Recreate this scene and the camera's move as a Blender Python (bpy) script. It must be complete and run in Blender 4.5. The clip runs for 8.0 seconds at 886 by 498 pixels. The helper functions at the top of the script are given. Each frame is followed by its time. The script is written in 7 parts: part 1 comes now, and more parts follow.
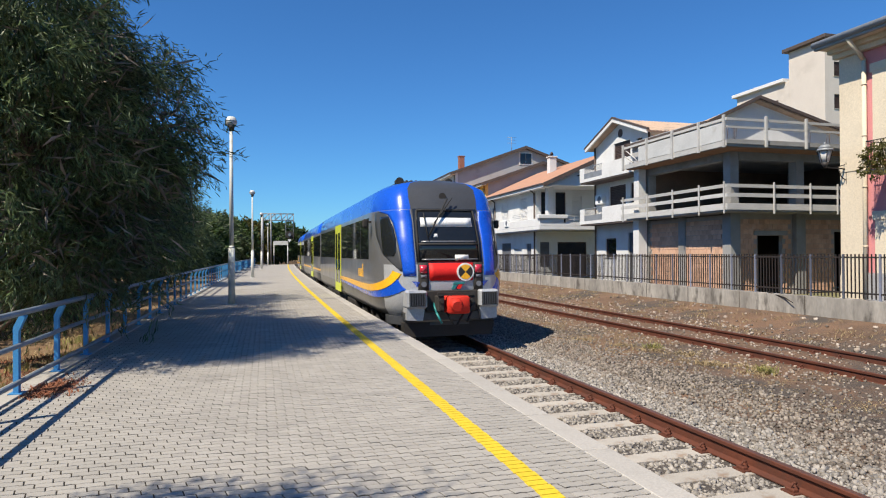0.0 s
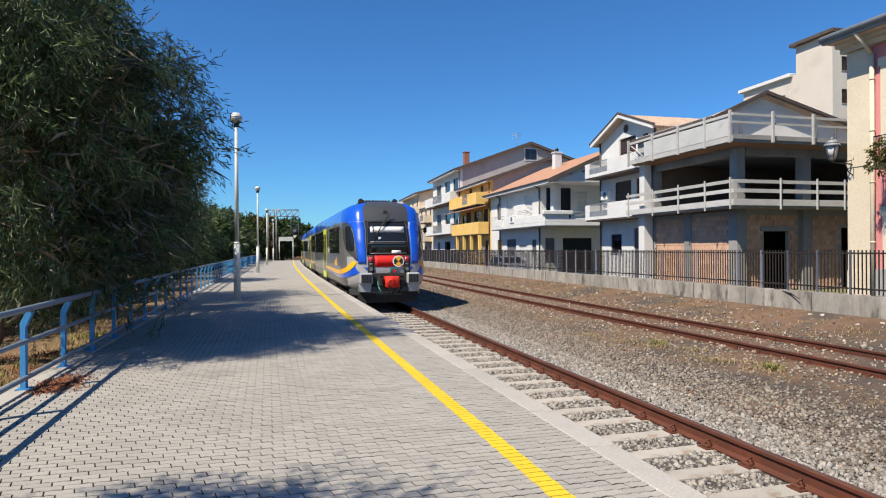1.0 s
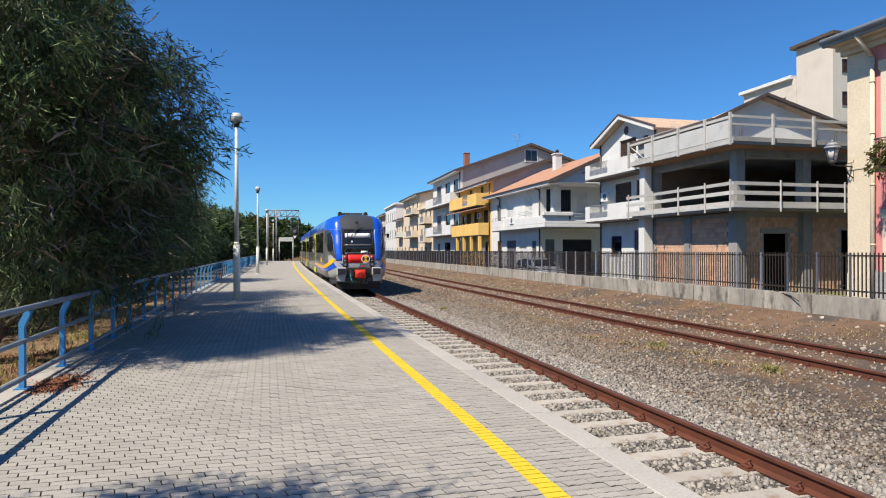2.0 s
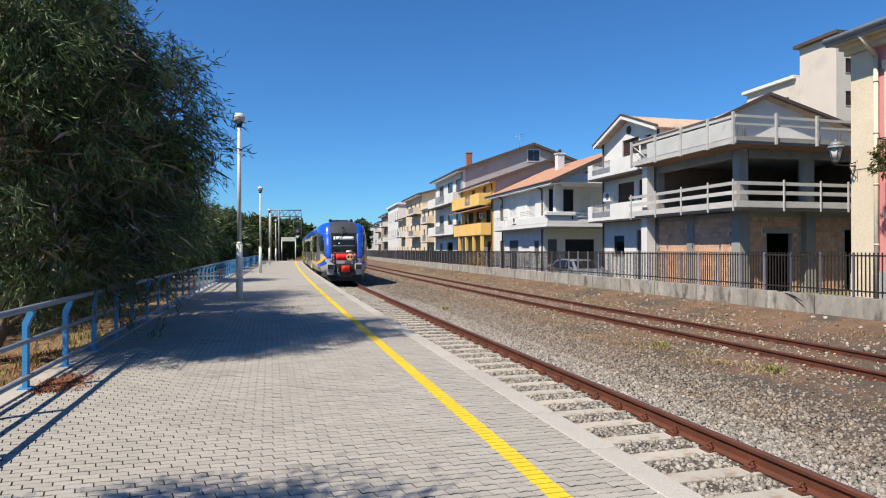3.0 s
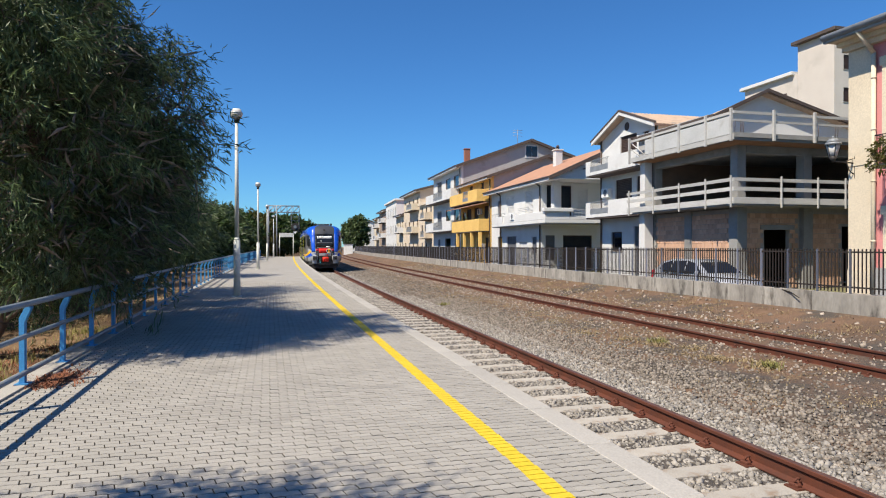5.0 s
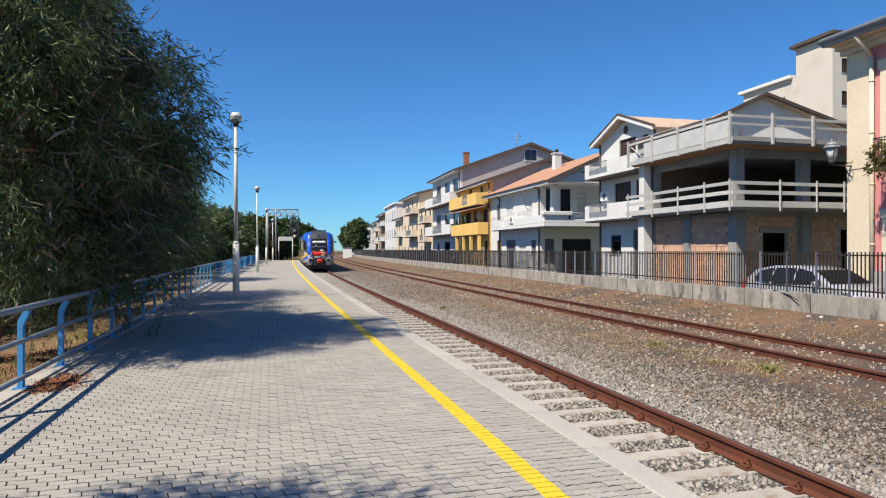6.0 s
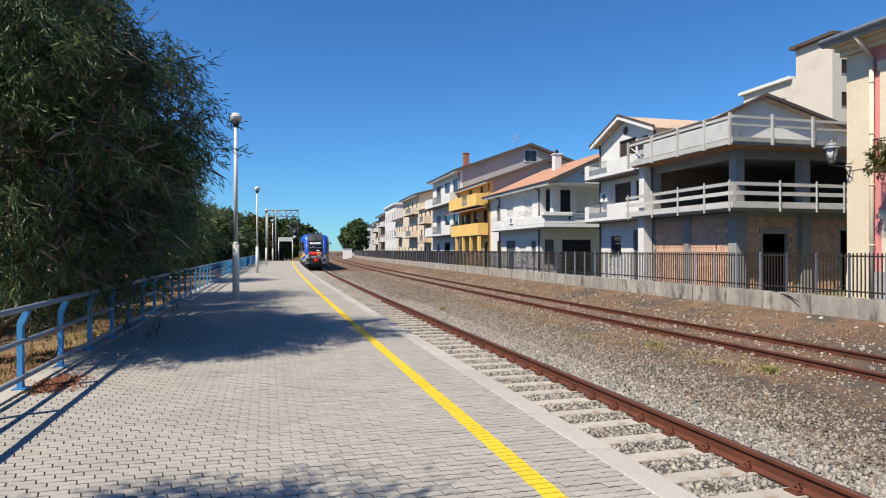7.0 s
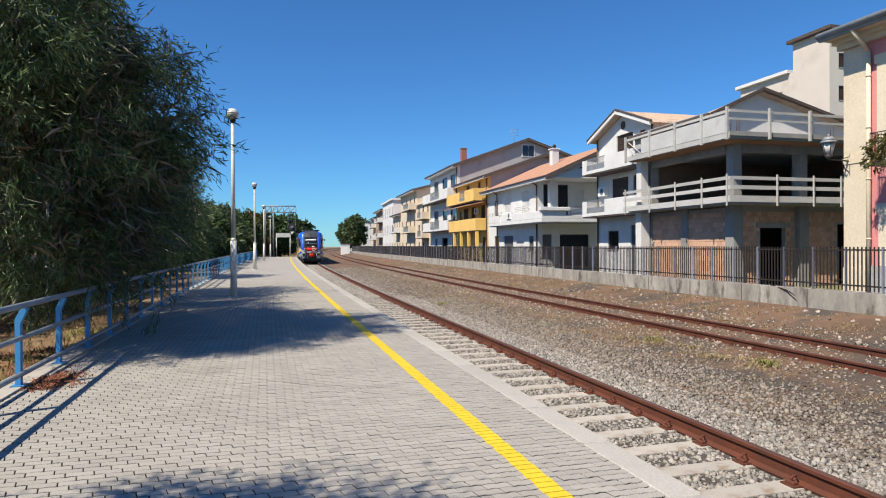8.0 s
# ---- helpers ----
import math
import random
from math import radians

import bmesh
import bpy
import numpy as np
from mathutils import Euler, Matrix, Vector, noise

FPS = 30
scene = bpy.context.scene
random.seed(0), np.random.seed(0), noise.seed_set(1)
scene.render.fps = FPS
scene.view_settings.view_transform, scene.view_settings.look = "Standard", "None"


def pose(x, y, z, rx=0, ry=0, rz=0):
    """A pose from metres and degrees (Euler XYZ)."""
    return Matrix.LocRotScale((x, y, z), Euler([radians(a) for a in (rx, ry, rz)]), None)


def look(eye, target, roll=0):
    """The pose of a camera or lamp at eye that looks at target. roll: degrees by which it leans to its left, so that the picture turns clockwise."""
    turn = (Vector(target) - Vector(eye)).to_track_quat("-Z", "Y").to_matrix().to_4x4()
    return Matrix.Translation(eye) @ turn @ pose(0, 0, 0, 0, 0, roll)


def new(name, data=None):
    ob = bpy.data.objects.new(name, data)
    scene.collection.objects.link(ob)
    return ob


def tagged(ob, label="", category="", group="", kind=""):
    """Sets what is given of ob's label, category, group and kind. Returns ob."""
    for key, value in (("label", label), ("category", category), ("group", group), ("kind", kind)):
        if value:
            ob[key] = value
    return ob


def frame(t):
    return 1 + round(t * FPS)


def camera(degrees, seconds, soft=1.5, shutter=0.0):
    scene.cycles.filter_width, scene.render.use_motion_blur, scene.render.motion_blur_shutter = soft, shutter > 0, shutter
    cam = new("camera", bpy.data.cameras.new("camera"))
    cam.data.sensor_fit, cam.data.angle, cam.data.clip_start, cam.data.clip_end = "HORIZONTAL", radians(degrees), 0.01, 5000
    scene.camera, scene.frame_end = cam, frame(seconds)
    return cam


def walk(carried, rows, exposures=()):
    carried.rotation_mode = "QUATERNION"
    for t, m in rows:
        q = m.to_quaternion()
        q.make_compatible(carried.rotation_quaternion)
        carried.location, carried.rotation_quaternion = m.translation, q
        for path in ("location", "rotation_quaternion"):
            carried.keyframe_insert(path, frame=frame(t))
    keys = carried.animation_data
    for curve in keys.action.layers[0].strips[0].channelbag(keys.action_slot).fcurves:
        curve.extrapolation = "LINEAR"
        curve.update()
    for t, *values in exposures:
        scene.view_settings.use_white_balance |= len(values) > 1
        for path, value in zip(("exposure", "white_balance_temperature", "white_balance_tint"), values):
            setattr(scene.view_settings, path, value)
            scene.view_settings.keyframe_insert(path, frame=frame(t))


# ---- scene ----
RADIUS = 1850.0            # the line bends gently to the right
EYE = 1.40                 # eye height above the platform, which is z = 0
RAIL_Z = -0.55             # top of the rails
STREET_Z = -0.60


def aim(dx, dy, dz, yaw, pitch, roll):
    """Camera pose: a few millimetres of sway, heading to the right of the track, tilt and lean."""
    a, b = radians(yaw), radians(pitch)
    eye = Vector((dx, dy, EYE + dz))
    way = Vector((math.sin(a) * math.cos(b), math.cos(a) * math.cos(b), math.sin(b)))
    return look(eye, eye + way, -roll)


cam = camera(70.0, 8.0, soft=1.1)
walk(cam, [
    (0.0, aim(-0.022, -0.004, -0.006, 16.139, 0.337, 0.328)),
    (0.5, aim(-0.012, 0.004, -0.001, 16.065, 0.162, 0.593)),
    (1.0, aim(-0.017, 0.001, -0.004, 15.683, -0.030, 0.351)),
    (1.5, aim(-0.013, 0.002, -0.005, 15.739, 0.053, 0.106)),
    (3.0, aim(-0.009, 0.005, -0.001, 15.463, 0.041, 0.137)),
    (3.5, aim(-0.005, 0.004, -0.004, 15.498, 0.012, -0.033)),
    (4.0, aim(0.001, 0.012, -0.003, 15.495, -0.168, 0.178)),
    (4.5, aim(-0.006, 0.003, -0.001, 15.588, -0.434, 0.083)),
    (6.0, aim(-0.001, 0.001, -0.001, 15.714, -0.002, 0.114)),
    (6.5, aim(0.0, 0.001, 0.0, 15.663, -0.049, 0.0)),
    (7.0, aim(0.0, 0.003, 0.0, 15.721, 0.059, 0.096)),
    (7.5, aim(-0.002, -0.008, -0.004, 15.906, 0.051, 0.240)),
    (8.0, aim(-0.001, -0.003, 0.0, 15.916, -0.363, 0.314)),
])

# ---- light ----
SUN_EL, SUN_TURN = 52.0, 28.0      # degrees above the ground; the light travels to +x, turned towards +y
scene.view_settings.exposure = 0.56
world = bpy.data.worlds.new("sky")
scene.world = world
world.use_nodes = True
wn = world.node_tree
sky = wn.nodes.new("ShaderNodeTexSky")
sky.sky_type = "NISHITA"
sky.sun_disc = False
sky.sun_elevation = radians(SUN_EL)
sky.sun_rotation = radians(270.0 - SUN_TURN)
sky.altitude, sky.air_density, sky.dust_density, sky.ozone_density = 0.0, 1.0, 0.0, 3.0
tint = wn.nodes.new("ShaderNodeMix")
tint.data_type, tint.blend_type = "RGBA", "MULTIPLY"
tint.inputs[0].default_value = 1.0
tint.inputs[7].default_value = (0.45, 0.94, 1.43, 1.0)
wn.links.new(sky.outputs[0], tint.inputs[6])
wn.links.new(tint.outputs[2], wn.nodes["Background"].inputs[0])
wn.nodes["Background"].inputs[1].default_value = 0.063
sun = new("sun", bpy.data.lights.new("sun", "SUN"))
sun.data.energy, sun.data.angle, sun.data.color = 5.0, radians(0.55), (1.0, 0.91, 0.76)
ca, sa = math.cos(radians(SUN_TURN)), math.sin(radians(SUN_TURN))
sun.matrix_world = look((0, 0, 60), (ca * math.cos(radians(SUN_EL)), sa * math.cos(radians(SUN_EL)), 60 - math.sin(radians(SUN_EL))))

# ---- building helpers ----


def on_line(s, off, z=0.0):
    """The place s metres along the line and off metres to its right."""
    a = s / RADIUS
    return Vector((RADIUS - (RADIUS - off) * math.cos(a), (RADIUS - off) * math.sin(a), z))


def line_pose(s, off, z=0.0):
    return Matrix.Translation(on_line(s, off, z)) @ Matrix.Rotation(-s / RADIUS, 4, "Z")


def link(name, bm, material, parent=None, label="", smooth=False):
    me = bpy.data.meshes.new(name)
    bm.to_mesh(me)
    bm.free()
    for m in (material if isinstance(material, (list, tuple)) else [material]):
        me.materials.append(m)
    if smooth:
        for p in me.polygons:
            p.use_smooth = True
    ob = new(name, me)
    if parent:
        ob.parent = parent
    if label:
        ob["label"] = label
    return ob


def part(name, bm, material, parent, label="", smooth=False):
    """One mesh object under a thing or under a part."""
    return link(name, bm, material, parent, label, smooth)


def thing(name, label, category, group="", kind="", m=None):
    """An Empty that carries a thing's parts."""
    ob = new(name)
    ob.empty_display_size = 0.2
    if m is not None:
        ob.matrix_basis = m
    return tagged(ob, label, category, group, kind)


def mesh_from(name, verts, faces, material, parent=None, smooth=False):
    me = bpy.data.meshes.new(name)
    me.from_pydata([tuple(v) for v in verts], [], [tuple(f) for f in faces])
    for m in (material if isinstance(material, (list, tuple)) else [material]):
        me.materials.append(m)
    if smooth:
        for p in me.polygons:
            p.use_smooth = True
    ob = new(name, me)
    if parent:
        ob.parent = parent
    return ob


def box(bm, x0, x1, y0, y1, z0, z1, bev=0.0, m=None, mi=0):
    vs = [bm.verts.new((x, y, z)) for z in (z0, z1) for y in (y0, y1) for x in (x0, x1)]
    fs = [bm.faces.new([vs[i] for i in q]) for q in ((0, 2, 3, 1), (4, 5, 7, 6), (0, 1, 5, 4), (2, 6, 7, 3), (0, 4, 6, 2), (1, 3, 7, 5))]
    for f in fs:
        f.material_index = mi
    if bev:
        es = list({e for f in fs for e in f.edges})
        r = bmesh.ops.bevel(bm, geom=es, offset=bev, segments=1, affect="EDGES", profile=0.5)
        for f in r["faces"]:
            f.material_index = mi
        vs = list({v for f in fs + r["faces"] if f.is_valid for v in f.verts})
    if m is not None:
        for v in vs:
            v.co = m @ v.co
    return vs


def prism(bm, pts, h0, h1, axis="z", m=None, mi=0):
    """A closed outline pts pushed from h0 to h1 along an axis."""
    def at3(p, h):
        return {"z": (p[0], p[1], h), "y": (p[0], h, p[1]), "x": (h, p[0], p[1])}[axis]
    a = [bm.verts.new(at3(p, h0)) for p in pts]
    b = [bm.verts.new(at3(p, h1)) for p in pts]
    n = len(pts)
    fs = [bm.faces.new(a[::-1]), bm.faces.new(b)] + [bm.faces.new((a[i], a[(i + 1) % n], b[(i + 1) % n], b[i])) for i in range(n)]
    for f in fs:
        f.material_index = mi
    if m is not None:
        for v in a + b:
            v.co = m @ v.co
    bmesh.ops.recalc_face_normals(bm, faces=fs)
    return a + b


def tube(bm, p0, p1, r0, r1=None, n=8, mi=0, caps=True):
    """A round bar from p0 to p1."""
    r1 = r0 if r1 is None else r1
    p0, p1 = Vector(p0), Vector(p1)
    q = (p1 - p0).to_track_quat("Z", "Y").to_matrix()
    ring = [[bm.verts.new(p + q @ Vector((r * math.cos(6.28319 * i / n), r * math.sin(6.28319 * i / n), 0))) for i in range(n)] for p, r in ((p0, r0), (p1, r1))]
    for i in range(n):
        f = bm.faces.new((ring[0][i], ring[0][(i + 1) % n], ring[1][(i + 1) % n], ring[1][i]))
        f.smooth, f.material_index = True, mi
    if caps:
        bm.faces.new(ring[0][::-1]).material_index = mi
        bm.faces.new(ring[1]).material_index = mi


def sweep(bm, profile, stations, mi=0, closed=True):
    """A profile of (off, z) pairs drawn along the line through the stations s."""
    rows = [[bm.verts.new(on_line(s, o, z)) for o, z in profile] for s in stations]
    n = len(profile)
    for a, b in zip(rows, rows[1:]):
        for i in range(n if closed else n - 1):
            bm.faces.new((a[i], b[i], b[(i + 1) % n], a[(i + 1) % n])).material_index = mi
    if closed:
        bm.faces.new(rows[0]).material_index = mi
        bm.faces.new(rows[-1][::-1]).material_index = mi
    bmesh.ops.recalc_face_normals(bm, faces=bm.faces)


def steps(a, b, d):
    n = max(1, int(round((b - a) / d)))
    return [a + (b - a) * i / n for i in range(n + 1)]


# ---- materials ----


def mat(name, base, second=None, scale=3.0, fine=40.0, rough=0.8, bump=0.3, depth=0.01, metal=0.0, spec=0.4, vary=0.0, stain=None, stain_scale=0.6, stain_at=0.55, island=False, squash=None, coat=0.0):
    """A surface with a coarse and a fine grain, an optional stain and its own relief."""
    m = bpy.data.materials.new(name)
    m.use_nodes = True
    t, p = m.node_tree, m.node_tree.nodes["Principled BSDF"]

    def node(kind, **inputs):
        n = t.nodes.new(kind)
        for k, v in inputs.items():
            n.inputs[k.replace("_", " ")].default_value = v
        return n

    def mix(fac, a, b, mode="MIX"):
        n = t.nodes.new("ShaderNodeMix")
        n.data_type, n.blend_type = "RGBA", mode
        for sock, v in ((0, fac), (6, a), (7, b)):
            if isinstance(v, (int, float)):
                n.inputs[sock].default_value = v
            elif isinstance(v, tuple):
                n.inputs[sock].default_value = (*v, 1.0)
            else:
                t.links.new(v, n.inputs[sock])
        return n.outputs[2]

    co = t.nodes.new("ShaderNodeTexCoord").outputs["Object"]
    if squash:
        mp = t.nodes.new("ShaderNodeMapping")
        mp.inputs["Scale"].default_value = squash
        t.links.new(co, mp.inputs[0])
        co = mp.outputs[0]
    big = node("ShaderNodeTexNoise", Scale=scale, Detail=5.0, Roughness=0.6)
    small = node("ShaderNodeTexNoise", Scale=fine, Detail=3.0, Roughness=0.6)
    for n in (big, small):
        t.links.new(co, n.inputs["Vector"])
    ramp = t.nodes.new("ShaderNodeMapRange")
    ramp.inputs[1].default_value, ramp.inputs[2].default_value = 0.3, 0.7
    t.links.new(big.outputs[0], ramp.inputs[0])
    second = second or tuple(0.8 * c for c in base)
    col = mix(ramp.outputs[0], base, second)
    grain = t.nodes.new("ShaderNodeMapRange")
    grain.inputs[1].default_value, grain.inputs[2].default_value = 0.25, 0.75
    grain.inputs[3].default_value, grain.inputs[4].default_value = 0.82, 1.15
    t.links.new(small.outputs[0], grain.inputs[0])
    col = mix(1.0, col, grain.outputs[0], "MULTIPLY")
    if stain:
        sn = node("ShaderNodeTexNoise", Scale=stain_scale, Detail=6.0, Roughness=0.65)
        t.links.new(co, sn.inputs["Vector"])
        sr = t.nodes.new("ShaderNodeMapRange")
        sr.inputs[1].default_value, sr.inputs[2].default_value = stain_at, stain_at + 0.13
        t.links.new(sn.outputs[0], sr.inputs[0])
        col = mix(sr.outputs[0], col, stain)
    if vary:
        src = t.nodes.new("ShaderNodeNewGeometry").outputs["Random Per Island"] if island else t.nodes.new("ShaderNodeObjectInfo").outputs["Random"]
        vr = t.nodes.new("ShaderNodeMapRange")
        vr.inputs[3].default_value, vr.inputs[4].default_value = 1.0 - vary, 1.0 + vary
        t.links.new(src, vr.inputs[0])
        col = mix(1.0, col, vr.outputs[0], "MULTIPLY")
    t.links.new(col, p.inputs["Base Color"])
    rr = t.nodes.new("ShaderNodeMapRange")
    rr.inputs[3].default_value, rr.inputs[4].default_value = max(0.02, rough - 0.08), min(1.0, rough + 0.08)
    t.links.new(big.outputs[0], rr.inputs[0])
    t.links.new(rr.outputs[0], p.inputs["Roughness"])
    p.inputs["Metallic"].default_value = metal
    p.inputs["Specular IOR Level"].default_value = spec
    p.inputs["Coat Weight"].default_value = coat
    p.inputs["Coat Roughness"].default_value = 0.05
    if bump:
        bn = node("ShaderNodeBump", Strength=bump, Distance=depth)
        t.links.new(small.outputs[0], bn.inputs["Height"])
        t.links.new(bn.outputs[0], p.inputs["Normal"])
    return m


def glass_mat(name, tint, rough=0.03):
    """Dark glazing: a glossy pane before an unlit room."""
    m = bpy.data.materials.new(name)
    m.use_nodes = True
    p = m.node_tree.nodes["Principled BSDF"]
    p.inputs["Base Color"].default_value = (*tint, 1)
    p.inputs["Roughness"].default_value = rough
    p.inputs["Specular IOR Level"].default_value = 0.6
    return m


M_PAVER = mat("concrete_paver", (0.345, 0.322, 0.288), (0.292, 0.273, 0.244), 1.2, 90, 0.9, 0.35, 0.004, vary=0.07, stain=(0.235, 0.22, 0.20), stain_scale=0.9, stain_at=0.58)
M_PAVER_BED = mat("paver_joint", (0.07, 0.06, 0.052), (0.05, 0.044, 0.038), 3, 80, 0.95, 0.3)
M_PAVER_FAR = mat("concrete_paving_far", (0.335, 0.313, 0.285), (0.287, 0.27, 0.243), 1.2, 12, 0.9, 0.3, 0.004, stain=(0.225, 0.21, 0.19), stain_scale=0.9, stain_at=0.58)
M_YELLOW = mat("yellow_line_paint", (0.68, 0.49, 0.025), (0.60, 0.42, 0.022), 2, 60, 0.75, 0.3, 0.003, stain=(0.50, 0.38, 0.12), stain_scale=9.0, stain_at=0.66)
M_KERB = mat("kerb_stone", (0.40, 0.375, 0.34), (0.33, 0.31, 0.28), 1.5, 70, 0.9, 0.3, 0.005, vary=0.06, stain=(0.26, 0.235, 0.21), stain_scale=1.4)
M_CONCRETE = mat("weathered_concrete", (0.40, 0.375, 0.335), (0.21, 0.195, 0.175), 1.6, 14, 0.92, 0.5, 0.015, stain=(0.10, 0.09, 0.08), stain_scale=2.6, stain_at=0.54, squash=(1, 1, 0.35))
M_SLEEPER = mat("sleeper_concrete", (0.42, 0.385, 0.335), (0.345, 0.315, 0.275), 4, 60, 0.92, 0.4, 0.006, vary=0.09, stain=(0.28, 0.21, 0.155), stain_scale=4)
M_SLEEPER_OLD = mat("old_sleeper", (0.26, 0.21, 0.17), (0.18, 0.14, 0.11), 4, 60, 0.95, 0.5, 0.01, vary=0.15)
M_RAIL = mat("rusty_rail", (0.125, 0.038, 0.020), (0.075, 0.026, 0.016), 3, 70, 0.75, 0.3, 0.003, stain=(0.07, 0.03, 0.02), stain_scale=2)
M_RAILHEAD = mat("rail_head_steel", (0.17, 0.085, 0.06), (0.11, 0.06, 0.045), 2, 50, 0.5, 0.1, 0.002, metal=0.4)
M_BALLAST = mat("ballast_bed", (0.12, 0.103, 0.088), (0.07, 0.06, 0.052), 6, 28, 0.95, 1.0, 0.05)
M_STONE = mat("ballast_stone", (0.30, 0.275, 0.245), (0.22, 0.20, 0.178), 6, 50, 0.92, 0.3, 0.005, vary=0.38, island=True)
M_SOIL = mat("dry_soil", (0.215, 0.128, 0.078), (0.125, 0.080, 0.052), 0.8, 22, 0.97, 1.0, 0.06, stain=(0.085, 0.070, 0.058), stain_scale=0.5, stain_at=0.49)
M_EARTH = mat("dark_earth", (0.17, 0.095, 0.055), (0.24, 0.165, 0.09), 0.8, 20, 0.97, 0.9, 0.05, stain=(0.30, 0.22, 0.11), stain_scale=0.6, stain_at=0.54)
M_ASPHALT = mat("street_asphalt", (0.07, 0.068, 0.066), (0.05, 0.05, 0.05), 1.0, 60, 0.9, 0.4, 0.005)
M_FARLAND = mat("far_land", (0.22, 0.19, 0.10), (0.12, 0.13, 0.06), 0.02, 0.3, 0.97, 0.0)
# ---- ground, track bed, platform ----
FAR = [-40, -20, -10, 0, 10, 20, 30, 40, 55, 70, 85, 100, 120, 140, 170, 200, 240, 300, 380, 480]


def ground():
    """One sheet: verge, track bed, rise to the street, out to the horizon."""
    bm = bmesh.new()
    profile = [(-900, -2.0), (-60, -0.6), (-14, -0.42), (-6, -0.38), (-3.2, -0.30), (-2.6, -0.28), (-2.0, -0.9), (2.0, -0.9), (2.6, -0.74), (5.4, -0.73), (6.4, -0.70), (7.4, -0.68), (8.6, -0.70), (11.6, -0.69), (12.5, -0.55), (13.4, -0.38), (13.9, -0.32), (14.3, -0.66), (30, -0.66), (80, -0.7), (900, -2.0)]
    stations = FAR + [700, 1000]
    rows = [[bm.verts.new(on_line(s, o, z)) for o, z in profile] for s in stations]
    for a, b in zip(rows, rows[1:]):
        for i in range(len(profile) - 1):
            f = bm.faces.new((a[i], a[i + 1], b[i + 1], b[i]))
            o = 0.5 * (profile[i][0] + profile[i + 1][0])
            f.material_index = 0 if 5.4 < o < 14 else 1 if 2 < o <= 5.4 else 2 if -60 < o < 2 else 3
    return tagged(link("ground", bm, [M_SOIL, M_BALLAST, M_EARTH, M_FARLAND]), "dry brown railway ground with gravel and sparse dead grass", "ground", kind="structure")


ground()

bm = bmesh.new()
sweep(bm, [(14.25, -0.9), (14.25, STREET_Z), (20.6, STREET_Z), (20.6, -0.9)], [s for s in FAR])
tagged(link("road", bm, M_ASPHALT), "narrow grey asphalt street beside the railway wall", "road", kind="structure")

PLATFORM_END = 84.0
bm = bmesh.new()
sweep(bm, [(-2.62, -0.9), (-2.62, -0.03), (2.02, -0.03), (2.02, -0.9)], [s for s in steps(-8, PLATFORM_END, 4)])
platform = tagged(link("pavement", bm, M_PAVER_BED), "station platform of grey interlocking concrete pavers with yellow line", "platform", kind="structure")
# ---- tracks ----
def flat_arrays(name, verts, faces_n, faces_i, material, smooth=False):
    """A mesh from flat arrays: verts (n, 3), faces all of faces_n corners."""
    me = bpy.data.meshes.new(name)
    nf = len(faces_i) // faces_n
    me.vertices.add(len(verts))
    me.vertices.foreach_set("co", np.asarray(verts, np.float32).ravel())
    me.loops.add(nf * faces_n)
    me.loops.foreach_set("vertex_index", np.asarray(faces_i, np.int32))
    me.polygons.add(nf)
    me.polygons.foreach_set("loop_start", np.arange(0, nf * faces_n, faces_n, dtype=np.int32))
    me.polygons.foreach_set("loop_total", np.full(nf, faces_n, np.int32))
    if smooth:
        me.polygons.foreach_set("use_smooth", np.ones(nf, bool))
    me.materials.append(material)
    me.update(calc_edges=True)
    me.validate()
    return new(name, me)


def lay(s, off, z):
    """Arrays of places along the line."""
    a = s / RADIUS
    return np.stack([RADIUS - (RADIUS - off) * np.cos(a), (RADIUS - off) * np.sin(a), z], -1)


RAIL_PROFILE = [(-0.070, -0.172), (0.070, -0.172), (0.070, -0.160), (0.012, -0.140), (0.010, -0.050), (0.034, -0.038), (0.036, -0.006), (0.028, 0.0),
                (-0.028, 0.0), (-0.036, -0.006), (-0.034, -0.038), (-0.010, -0.050), (-0.012, -0.140), (-0.070, -0.160)]


def rail_mesh(bm, off, a, b):
    stations = steps(a, min(b, 40), 2) + steps(min(b, 40), b, 6)[1:]
    rows = [[bm.verts.new(on_line(s, off + x, RAIL_Z + z)) for x, z in RAIL_PROFILE] for s in stations]
    n = len(RAIL_PROFILE)
    for p, q in zip(rows, rows[1:]):
        for i in range(n):
            f = bm.faces.new((p[i], q[i], q[(i + 1) % n], p[(i + 1) % n]))
            f.material_index = 1 if i in (7,) else 0
    bmesh.ops.recalc_face_normals(bm, faces=bm.faces)


def sleeper_data(material):
    bm = bmesh.new()
    prism(bm, [(-0.14, -0.19), (0.14, -0.19), (0.115, 0.0), (-0.115, 0.0)], -1.25, 1.25, axis="x")
    me = bpy.data.meshes.new("sleeper")
    bm.to_mesh(me)
    bm.free()
    me.materials.append(material)
    return me


def clip_data():
    """A pair of bent spring clips on a plate, one each side of a rail."""
    bm = bmesh.new()
    box(bm, -0.16, 0.16, -0.075, 0.075, -0.012, 0.006)
    for sx in (-1, 1):
        box(bm, sx * 0.11 - 0.03, sx * 0.11 + 0.03, -0.05, 0.05, 0.0, 0.035, 0.008)
        pts = [(sx * (0.10 + 0.035 * math.cos(k)), -0.02, 0.05 + 0.035 * math.sin(k)) for k in (0, 1.2, 2.4, 3.6, 4.8, 6.0)]
        for p, q in zip(pts, pts[1:]):
            tube(bm, p, q, 0.010, n=5)
    me = bpy.data.meshes.new("rail_clip")
    bm.to_mesh(me)
    bm.free()
    me.materials.append(M_RAIL)
    return me


